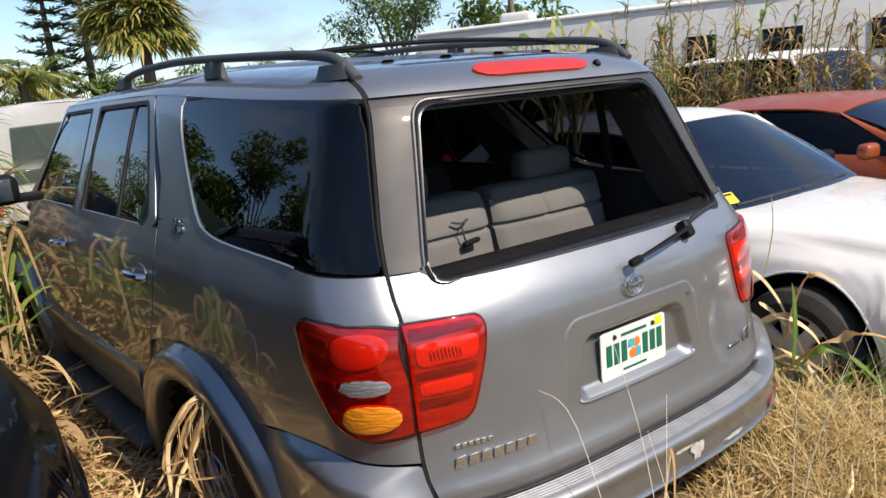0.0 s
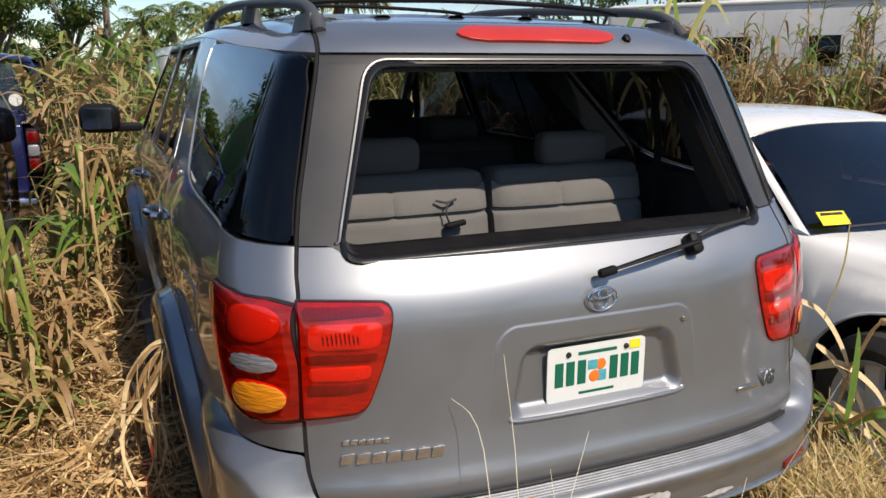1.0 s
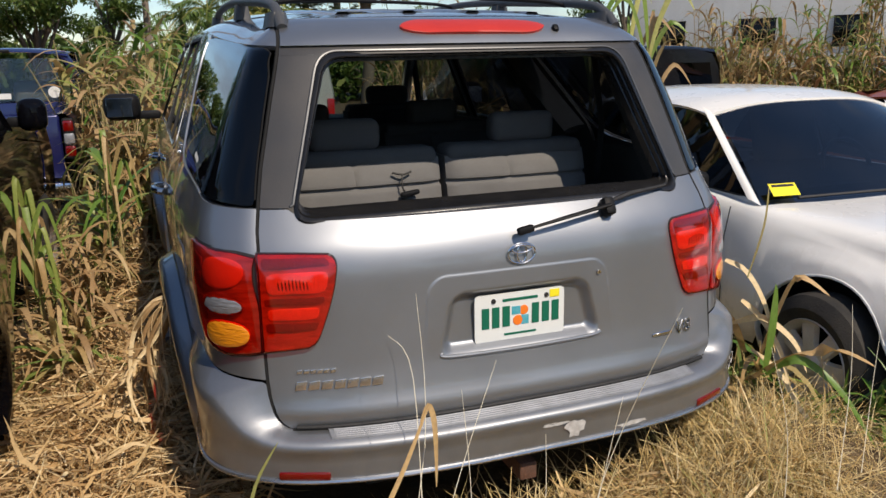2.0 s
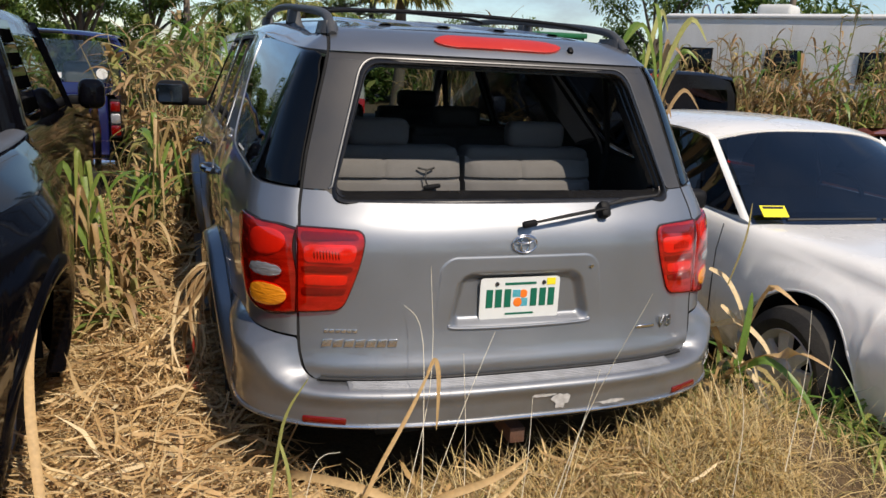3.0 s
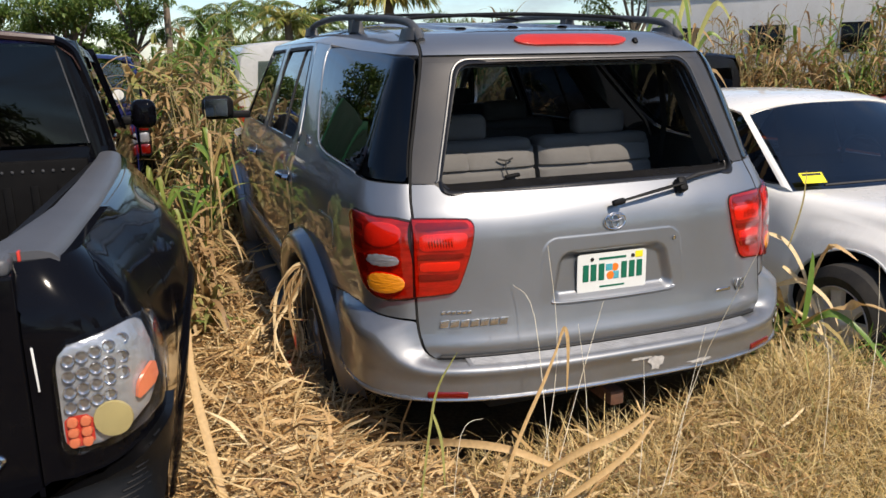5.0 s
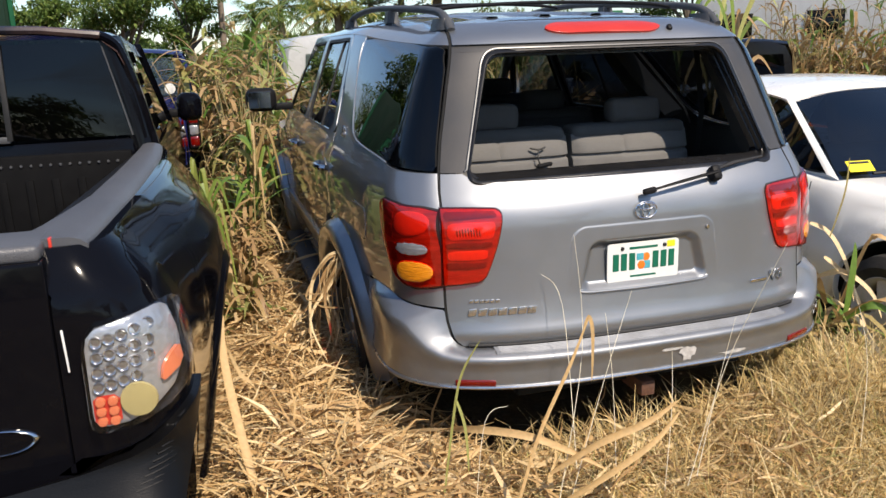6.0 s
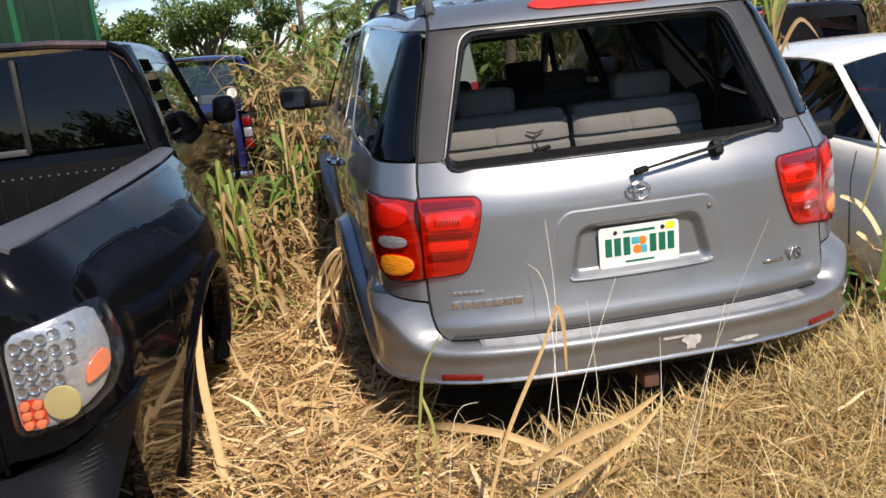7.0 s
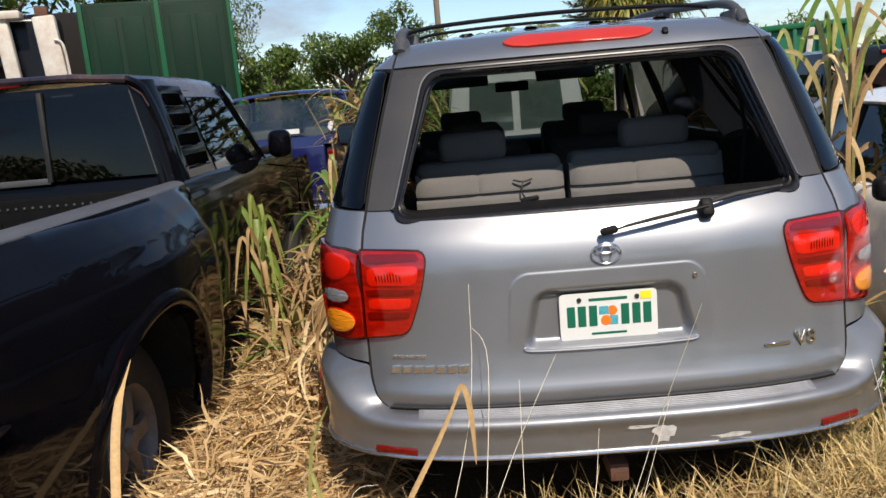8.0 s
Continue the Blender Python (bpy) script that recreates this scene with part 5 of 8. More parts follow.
def seat_back(parent, x0, x1, y, z0, z1, lean, material, head=None, name="rear_seat"):
    """A cushioned seat back with a seam, leaning to the front, and its head restraint."""
    bm = bmesh.new()
    w, h = x1 - x0, z1 - z0
    rows = []
    for j in range(61):
        t = j / 60
        row = []
        for k in range(41):
            s = k / 40
            puff = 0.035 * (1 - (2 * s - 1) ** 8) * (1 - (2 * t - 1) ** 8)
            groove = 0.020 * math.exp(-((t - 0.775) / 0.016) ** 2) + (0.008 * math.exp(-((s - 0.42) / 0.012) ** 2) if t > 0.775 else 0.0) + 0.004 * math.sin(9 * s + 5 * t) * math.sin(7 * t)
            row.append(Vector((x0 + w * s, y + lean * (t - 1) * h - puff + groove, z0 + h * t)))
        rows.append(row)
    grid(bm, rows)
    r = bmesh.ops.extrude_edge_only(bm, edges=[e for e in bm.edges if e.is_boundary])
    for v in r["geom"]:
        if isinstance(v, bmesh.types.BMVert):
            v.co.y += 0.13
    seat = part(name, bm, material, parent, "grey cloth seat back")
    # darker copy of the cloth puts the roof's shade on top and headrest
    box_top = a_box(((x0 + x1) / 2, y + 0.055, z1 + 0.004), (w - 0.01, 0.14, 0.07), 0.03, None, 3)
    part("seat_top", box_top, SEAT_SHADED, seat)
    if head is not None:
        part("headrest", a_box((head, y + 0.07, z1 + 0.088), (0.262, 0.10, 0.115), 0.035, None, 4), SEAT_SHADED, seat)
        for dx in (-0.07, 0.07):
            part("headrest_post", a_tube([(head + dx, y + 0.09, z1 + 0.0), (head + dx, y + 0.09, z1 + 0.1)], 0.007, 6), CHROME, seat)
    return seat


third_l = seat_back(suv, -0.60, -0.036, 0.585, 1.02, 1.425, 0.22, SEAT, -0.372)
seat_back(suv, -0.012, 0.565, 0.585, 1.02, 1.425, 0.22, SEAT, 0.327)
part("pull_strap", a_tube(smooth_path([(-0.23, 0.53, 1.385), (-0.195, 0.52, 1.378), (-0.16, 0.53, 1.385)], 5), 0.004, 5), BLACK_RUBBER, third_l)
part("pull_cord", a_tube(smooth_path([(-0.195, 0.52, 1.378), (-0.202, 0.505, 1.34), (-0.19, 0.51, 1.315)], 5), 0.003, 5), BLACK_RUBBER, third_l)
part("pull_handle", a_box((-0.175, 0.50, 1.312), (0.07, 0.022, 0.018), 0.007, pose(0, 0, 0, 0, -8)), BLACK_PLASTIC, third_l)
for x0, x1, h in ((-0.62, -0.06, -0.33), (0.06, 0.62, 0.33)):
    seat_back(suv, x0, x1, 1.62, 0.85, 1.42, 0.2, SEAT_SHADED, h, "middle_seat")
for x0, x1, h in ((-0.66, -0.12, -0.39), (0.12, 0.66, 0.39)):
    seat_back(suv, x0, x1, 2.62, 0.85, 1.46, 0.2, SEAT_SHADED, h, "front_seat")


# ---- ground ----
def ground_z(x, y):
    """The lie of the land: flat, uneven, heaped with straw beside the vehicles."""
    h = 0.16 + 0.03 * noise.noise(Vector((x * 0.7, y * 0.7, 0))) + 0.012 * noise.noise(Vector((x * 3, y * 3, 4)))
    lane = math.exp(-((x + 1.32) / 0.30) ** 2) * (1 if y > -0.4 else math.exp(-((y + 0.4) / 0.5) ** 2))
    h += 0.20 * lane
    back = math.exp(-((y + 0.35) / 0.40) ** 2) * math.exp(-((x - 0.0) / 1.8) ** 4)
    h += 0.13 * back
    h += 0.22 * math.exp(-((x - 1.05) / 0.55) ** 2 - ((y + 0.10) / 0.5) ** 2)
    return h


def ground_sheet():
    def axis(lo, hi, fine_lo, fine_hi, n_fine):
        far = [-2500, -900, -320, -120, -50, -24, -14]
        near = list(np.linspace(fine_lo, fine_hi, n_fine))
        left = [fine_lo + v - far[-1] * 0 for v in far]
        return [fine_lo + v for v in far] + [fine_lo - 7, fine_lo - 3, fine_lo - 1] + near + [fine_hi + 1, fine_hi + 3, fine_hi + 7] + [fine_hi - v for v in far[::-1]]
    xs, ys = axis(0, 0, -5, 5, 110), axis(0, 0, -4, 9, 130)
    bm = bmesh.new()
    grid(bm, [[Vector((x, y, ground_z(x, y) if max(abs(x), abs(y)) < 60 else 0.14)) for x in xs] for y in ys])
    return bm


ground = new("ground", bpy.data.meshes.new("ground"))
bm = ground_sheet()
bm.to_mesh(ground.data)
bm.free()
ground.data.polygons.foreach_set("use_smooth", [True] * len(ground.data.polygons))
ground.data.materials.append(SOIL)
tagged(ground, "brown soil strewn with dry straw", "ground", kind="structure")


# ---- blades, leaves and stalks ----
def blades(name, roots, ways, lengths, widths, droop, material, segs=4, seed=0, rest=None, twist=0.6, kink=0.0):
    """Many tapered, curved blades in one mesh. roots (n,3), ways (n,3) first directions; droop bends each towards the ground."""
    rnd = np.random.default_rng(seed)
    n = len(roots)
    roots, ways = np.asarray(roots, float), np.asarray(ways, float)
    ways /= np.linalg.norm(ways, axis=1)[:, None] + 1e-9
    across = np.cross(ways, np.array([0, 0, 1.0]))
    bad = np.linalg.norm(across, axis=1) < 0.05
    across[bad] = np.array([1.0, 0, 0])
    across /= np.linalg.norm(across, axis=1)[:, None]
    ang = rnd.uniform(-twist, twist, n)
    upv = np.cross(across, ways)
    across = across * np.cos(ang)[:, None] + upv * np.sin(ang)[:, None]
    verts = np.zeros((n, segs + 1, 2, 3))
    p, d = roots.copy(), ways.copy()
    step = np.asarray(lengths)[:, None] / segs
    curl = rnd.normal(0, 1, (n, 3)) * np.array([1, 1, 0.2]) * 0.12
    for k in range(segs + 1):
        t = k / segs
        wd = np.asarray(widths)[:, None] * (1 - t ** 2.2) * (0.55 + 0.9 * min(t * 3, 1) * 0.5) * 0.5
        if k == segs:
            wd = wd * 0 + 0.0006
        verts[:, k, 0] = p - across * wd
        verts[:, k, 1] = p + across * wd
        d = d + np.array([0, 0, -1.0]) * (np.asarray(droop)[:, None] / segs) + curl / segs
        if kink:
            d = d + rnd.normal(0, kink, (n, 3)) * np.array([1, 1, 0.7])
        d /= np.linalg.norm(d, axis=1)[:, None] + 1e-9
        p = p + d * step
        if rest is not None:
            p[:, 2] = np.maximum(p[:, 2], rest)
    v = verts.reshape(-1, 3)
    base = np.arange(n)[:, None] * (segs + 1) * 2
    k = np.arange(segs)[None, :] * 2
    a = (base + k).ravel()
    faces = np.stack([a, a + 1, a + 3, a + 2], 1)
    me = bpy.data.meshes.new(name)
    me.vertices.add(len(v))
    me.vertices.foreach_set("co", v.ravel())
    me.loops.add(faces.size)
    me.loops.foreach_set("vertex_index", faces.ravel())
    me.polygons.add(len(faces))
    me.polygons.foreach_set("loop_start", np.arange(len(faces)) * 4)
    me.polygons.foreach_set("use_smooth", np.ones(len(faces), bool))
    me.update(calc_edges=True)
    me.materials.append(material)
    return me


def scatter(n, x0, x1, y0, y1, seed, keep=None):
    rnd = np.random.default_rng(seed)
    out = []
    while len(out) < n:
        xy = rnd.uniform((x0, y0), (x1, y1), (n, 2))
        for x, y in xy:
            if keep is None or rnd.random() < keep(x, y):
                out.append((x, y, ground_z(x, y)))
                if len(out) >= n:
                    break
    return np.array(out), rnd


def under_vehicle(x, y):
    return (abs(x) < 0.80 and -0.02 < y < 5.0) or (-3.7 < x < -1.75 and -0.75 < y < 5.3) or (1.7 < x < 3.4 and -0.5 < y < 4.2)


# litter of broken cane leaves, flat and tangled
def litter(name, n, region, seed, lengths, widths, lift, label, keep):
    roots, rnd = scatter(n, *region, seed, keep)
    a = rnd.uniform(0, 2 * math.pi, n)
    ways = np.stack([np.cos(a), np.sin(a), rnd.uniform(-0.4, 0.6, n)], 1)
    roots[:, 2] += rnd.uniform(-0.02, 1.0, n) * lift
    ln = rnd.uniform(*lengths, n)
    wd = rnd.uniform(*widths, n) * rnd.choice([0.5, 0.75, 1.0], n, p=[0.4, 0.3, 0.3])
    me = blades(name, roots, ways, ln, wd, rnd.uniform(0.0, 0.9, n), STRAW, 4, seed, None, 1.3, 0.28)
    ob = new(name, me)
    return tagged(ob, label, "straw", kind="stuff")


lane = lambda x, y: 0.0 if under_vehicle(x, y) else 1.0
litter("straw_litter", 19000, (-1.85, -0.72, -1.0, 2.2), 11, (0.07, 0.27), (0.006, 0.019), 0.14, "tan broken cane leaves lying in a tangled mat", lane)
litter("straw_litter", 6500, (-1.85, -0.72, 2.2, 6.5), 12, (0.12, 0.40), (0.010, 0.038), 0.14, "tan broken cane leaves lying in a tangled mat", lane)
litter("straw_litter", 900, (-1.85, -0.72, -1.2, 2.6), 14, (0.12, 0.32), (0.012, 0.024), 0.18, "broad tan cane leaves heaped on the straw", lane)
litter("straw_litter", 500, (-1.5, -0.1, -1.3, -0.1), 15, (0.12, 0.30), (0.016, 0.030), 0.13, "broad tan cane leaves heaped on the straw", lane)
litter("straw_litter", 9000, (-1.7, 0.5, -2.0, 0.25), 13, (0.06, 0.28), (0.006, 0.020), 0.10, "tan broken cane leaves strewn behind the vehicle", lane)
# fine dry grass behind the vehicle and to its right
def grass(name, n, region, seed, h, lean, label, keep=None, material=DRY_GRASS, width=(0.002, 0.006)):
    roots, rnd = scatter(n, *region, seed, keep)
    a = rnd.uniform(0, 2 * math.pi, n)
    k = rnd.uniform(*lean, n)
    ways = np.stack([np.cos(a) * k, np.sin(a) * k, np.ones(n)], 1)
    me = blades(name, roots, ways, rnd.uniform(*h, n), rnd.uniform(*width, n), rnd.uniform(0.4, 2.2, n), material, 4, seed)
    return tagged(new(name, me), label, "grass", kind="stuff")


def right(x, y):
    """Thick behind the vehicle and to its right, thinning out towards the open ground."""
    if under_vehicle(x, y):
        return 0.0
    if x > 0.95 and y > -0.75:
        return 0.14
    k = 1.0 if x > -0.25 else max(0.10, 1 - 1.4 * (-0.25 - x))
    return k * min(max((y + 4.2 + 0.5 * noise.noise(Vector((x, y, 0)))) / 2.2, 0.0), 1.0) * min(max((4.2 - x) / 1.6, 0.0), 1.0)



grass("dry_grass", 78000, (-1.6, 4.2, -4.2, 0.2), 21, (0.07, 0.32), (0.2, 1.5), "straw-coloured dry grass, knee high, behind the vehicle", right)
grass("dry_grass", 34000, (-1.2, 2.4, -1.5, 0.1), 27, (0.04, 0.20), (0.3, 2.0), "short fine dry grass and chaff behind the vehicle", right, DRY_GRASS, (0.0018, 0.0045))
grass("dry_grass", 7000, (0.9, 1.75, 0.0, 2.6), 22, (0.06, 0.22), (0.1, 0.9), "straw-coloured dry grass between two cars", lane)
grass("dry_grass", 18000, (-7, 9, -8, -1.6), 23, (0.08, 0.32), (0.1, 1.0), "straw-coloured dry grass in the open", None, DRY_GRASS, (0.006, 0.014))
grass("dry_grass", 24000, (-12, 14, 4.0, 18), 24, (0.15, 0.55), (0.1, 0.8), "dry yellow grass round the parked vehicles", lambda x, y: 0.0 if (-1.1 < x < 1.1 and y < 5.1) else 1.0, DRY_GRASS, (0.012, 0.035))
grass("dry_grass", 10000, (3.0, 11.0, -4, 5), 25, (0.12, 0.4), (0.1, 0.9), "dry yellow grass among the parked cars", lane, DRY_GRASS, (0.008, 0.018))
grass("dry_grass", 10000, (-11.0, -3.4, -4, 5), 26, (0.12, 0.4), (0.1, 0.9), "dry yellow grass beside the pickup", lane, DRY_GRASS, (0.008, 0.018))


def cane_clump(x, y, height, n_stalk, spread, material, label, seed, leaves=9, leaf_len=(0.35, 0.8), leaf_w=(0.012, 0.032), lean=(0, 0), stalk_r=0.006, m=None):
    """A clump of tall cane grass: jointed stalks and long arching leaves."""
    rnd = np.random.default_rng(seed)
    z0 = ground_z(x, y) - 0.03
    ob = thing("cane_clump", label, "tall grass", pose(x, y, z0), "tall cane grass")
    bm = bmesh.new()
    roots, ways, ln, wd = [], [], [], []
    for s in range(n_stalk):
        a, r = rnd.uniform(0, 2 * math.pi), spread * math.sqrt(rnd.random())
        bx, by = r * math.cos(a), r * math.sin(a)
        h = height * rnd.uniform(0.55, 1.0)
        tilt = np.array([rnd.normal(lean[0], 0.10), rnd.normal(lean[1], 0.10)])
        pts = []
        for k in range(5):
            t = k / 4
            pts.append((bx + tilt[0] * h * t * (0.6 + 0.6 * t), by + tilt[1] * h * t * (0.6 + 0.6 * t), h * t * (1 - 0.10 * t * abs(tilt).sum())))
        tube(bm, pts, [stalk_r * (1.1 - 0.75 * k / 4) for k in range(5)], 5, False)
        for q in range(leaves):
            t = rnd.uniform(0.18, 1.0)
            i = min(int(t * 4), 3)
            f = t * 4 - i
            p = np.array(pts[i]) * (1 - f) + np.array(pts[i + 1]) * f
            aa = rnd.uniform(0, 2 * math.pi)
            k = rnd.uniform(0.25, 0.9)
            roots.append(p)
            ways.append((math.cos(aa) * k, math.sin(aa) * k, rnd.uniform(0.5, 1.0)))
            ln.append(rnd.uniform(*leaf_len))
            wd.append(rnd.uniform(*leaf_w))
    tagged(part("stem_tuft", bm, STALK, ob), kind="stuff")
    n = len(roots)
    me = blades("foliage", roots, ways, ln, wd, rnd.uniform(1.0, 3.6, n), material, 6, seed, None, 0.5)
    tagged(part("foliage", me, material, ob), kind="stuff")
    return ob


# lane between the dark pickup and the silver vehicle
MIX, DEAD = "tall cane grass, part green and part withered, leaning", "tall withered cane grass with tan leaves"
rnd0 = random.Random(5)
for k in range(10):
    cane_clump(-1.50 + 0.014 * k + rnd0.uniform(-0.07, 0.07), 1.6 + 0.27 * k, rnd0.uniform(0.24, 0.36) + 0.06 * k, 8, 0.10, DRY_CANE if k % 3 else MIXED_CANE, DEAD, 100 + k, 7, (0.22, 0.45), (0.016, 0.038))
for k in range(8):
    cane_clump(-1.20 + rnd0.uniform(-0.08, 0.10), 4.3 + 0.22 * k, rnd0.uniform(1.15, 1.55), 10, 0.14, DRY_CANE if k % 2 else MIXED_CANE, DEAD, 120 + k, 6, (0.32, 0.62), (0.035, 0.065), (0, 0), 0.011)
for x, y, h, sd in ((-1.53, 1.75, 0.55, 1), (-1.47, 2.3, 0.70, 2)):
    cane_clump(x, y, h, 5, 0.08, DRY_CANE, DEAD, 140 + sd, 6, (0.2, 0.4), (0.02, 0.04), (0, 0), 0.008)
cane_clump(-1.27, 2.85, 1.25, 3, 0.05, GREEN_CANE, "tall green cane with broad arching leaves", 143, 7, (0.4, 0.6), (0.03, 0.05), (-0.02, 0.0), 0.009)
for k in range(12):
    cane_clump(rnd0.uniform(-1.55, -1.05), rnd0.uniform(6.0, 7.6), rnd0.uniform(1.5, 2.05), 9, 0.2, (MIXED_CANE, DRY_CANE, GREEN_CANE)[k % 3], MIX, 170 + k, 7, (0.38, 0.72), (0.04, 0.075), (0, 0), 0.011)
for k in range(8):
    cane_clump(rnd0.uniform(-1.25, -0.70), rnd0.uniform(7.6, 9.4), rnd0.uniform(1.75, 2.2), 8, 0.18, GREEN_CANE if k % 2 else MIXED_CANE, MIX, 184 + k, 9, (0.45, 0.85), (0.035, 0.07))
# between the silver vehicle and the white car
for x, y, h, sd in ((1.16, 0.45, 0.45, 1), (1.14, 0.25, 0.40, 2), (1.15, 0.9, 0.6, 4)):
    cane_clump(x, y, h, 5, 0.08, GREEN_CANE if sd not in (2, 4) else MIXED_CANE, "low cane shoots with green and tan leaves", 200 + sd, 6, (0.25, 0.5), (0.02, 0.04))
for x, y, h, sd, mt in ((1.32, 1.9, 1.1, 2, DRY_CANE), (1.28, 2.6, 1.3, 5, MIXED_CANE)):
    cane_clump(x, y, h, 5, 0.07, mt, "tall broad-leaved cane, green and tan, beside the vehicle", 220 + sd, 9, (0.45, 0.85), (0.03, 0.055), (0.02, 0.02), 0.009)
for x, y, sd in ((1.46, 0.12, 1), (1.42, -0.10, 2), (1.50, -0.28, 3)):
    cane_clump(x, y, 0.16, 5, 0.10, GREEN_CANE, "low green blades bent over beside the white car", 240 + sd, 7, (0.25, 0.45), (0.010, 0.022), (0.1, -0.2), 0.004)
# thicket behind the cars on the right
for k in range(86):
    if k < 60:
        t = k / 59
        x, y = 2.0 + 4.8 * t + rnd0.uniform(-0.4, 0.4), 5.0 + rnd0.uniform(-0.4, 1.5)
    else:
        t = (k - 60) / 25
        x, y = 6.0 + 1.2 * t + rnd0.uniform(-0.2, 0.3), 4.6 - 3.4 * t + rnd0.uniform(-0.4, 0.4)
    if 2.45 < x < 4.75 and y > 4.0:
        x, y = (4.85 + 0.5 * rnd0.random(), y) if k % 2 else (x, rnd0.uniform(8.9, 9.6))
    cane_clump(x, y, rnd0.uniform(1.2, 2.3), 7, 0.30, DRY_CANE if k % 2 else MIXED_CANE, DEAD, 260 + k, 13, (0.25, 0.6), (0.018, 0.045), (0, 0), 0.009)


for k in range(42):
    x, y = rnd0.uniform(4.9, 7.2), rnd0.uniform(4.4, 6.2) if k % 3 else rnd0.uniform(6.2, 7.5)
    cane_clump(x, y, rnd0.uniform(1.35, 2.15), 8, 0.28, (MIXED_CANE, DRY_CANE, MIXED_CANE, GREEN_CANE)[k % 4], MIX, 400 + k, 10, (0.25, 0.55), (0.024, 0.055), (0, 0), 0.010)


# tall canes in front of the motorhomes
for k, (x, y, h) in enumerate(((6.6, 5.27, 2.8), (6.5, 4.8, 2.6), (6.75, 4.5, 2.8), (6.6, 3.85, 2.7), (6.5, 3.3, 2.5), (6.7, 3.05, 2.7), (6.6, 2.7, 2.3), (6.2, 4.6, 2.3), (6.3, 3.7, 2.2), (6.6, 2.2, 2.2))):
    cane_clump(x, y, h, 5, 0.22, (MIXED_CANE, MIXED_CANE, DRY_CANE, GREEN_CANE)[k % 4], MIX, 600 + k, 52, (0.16, 0.40), (0.016, 0.036), (0.03, -0.04), 0.015)


# single bent leaves and straws close to the camera
def leaf(name, pts, width, material, label, seg=5, fold=0.45):
    """One broad dry leaf along a bent line, folded at its midrib."""
    path = smooth_path(pts, seg)
    bm = bmesh.new()
    rows = []
    n = len(path) - 1
    for i, p in enumerate(path):
        d = (path[min(i + 1, n)] - path[max(i - 1, 0)]).normalized()
        a = d.cross(Vector((0.3, -1, 0.3))).normalized()
        u = a.cross(d)
        t = i / n
        w = width * (math.sin(math.pi * min(0.12 + 0.88 * t, 1.0)) ** 0.7) * 0.5 + 0.0005
        rows.append([p - a * w + u * w * fold, p, p + a * w + u * w * fold])
    grid(bm, rows)
    ob = new(name, bpy.data.meshes.new(name))
    bm.to_mesh(ob.data)
    bm.free()
    ob.data.polygons.foreach_set("use_smooth", [True] * len(ob.data.polygons))
    ob.data.materials.append(material)
    return tagged(ob, label, "leaf", "dry leaves")


def straw(pts, r=0.0012, label="thin pale grass straw bending up from the ground"):
    bm = bmesh.new()
    path = smooth_path(pts, 5)
    tube(bm, path, [r * (1.2 - 0.8 * i / len(path)) for i in range(len(path))], 5, True)
    ob = new("grass_straw", bpy.data.meshes.new("grass_straw"))
    bm.to_mesh(ob.data)
    bm.free()
    ob.data.materials.append(PALE_STRAW)
    return tagged(ob, label, "grass", "thin straws")


def leaf_sheet(pts, width, seg=5, fold=0.35):
    """One long leaf blade along a bent line, folded at its midrib."""
    path = smooth_path(pts, seg)
    bm, rows, n = bmesh.new(), [], len(path) - 1
    for i, p in enumerate(path):
        d = (path[min(i + 1, n)] - path[max(i - 1, 0)]).normalized()
        a = d.cross(Vector((0.35, -1, 0.25))).normalized()
        u, t = a.cross(d), i / n
        w = width * 0.5 * math.sin(math.pi * min(0.10 + 0.90 * t, 1.0)) ** 0.7 + 0.0005
        rows.append([p - a * w + u * w * fold, p, p + a * w + u * w * fold])
    grid(bm, rows)
    return bm


def arching(root, d, ln, up, width, droop=0.25):
    """A long leaf that rises from its root and bends over outwards."""
    return leaf_sheet([root, root + d * ln * 0.2 + Vector((0, 0, ln * 0.45 * up)), root + d * ln * 0.5 + Vector((0, 0, ln * 0.74 * up)), root + d * ln * 0.85 + Vector((0, 0, ln * (0.82 * up - droop)))], width)


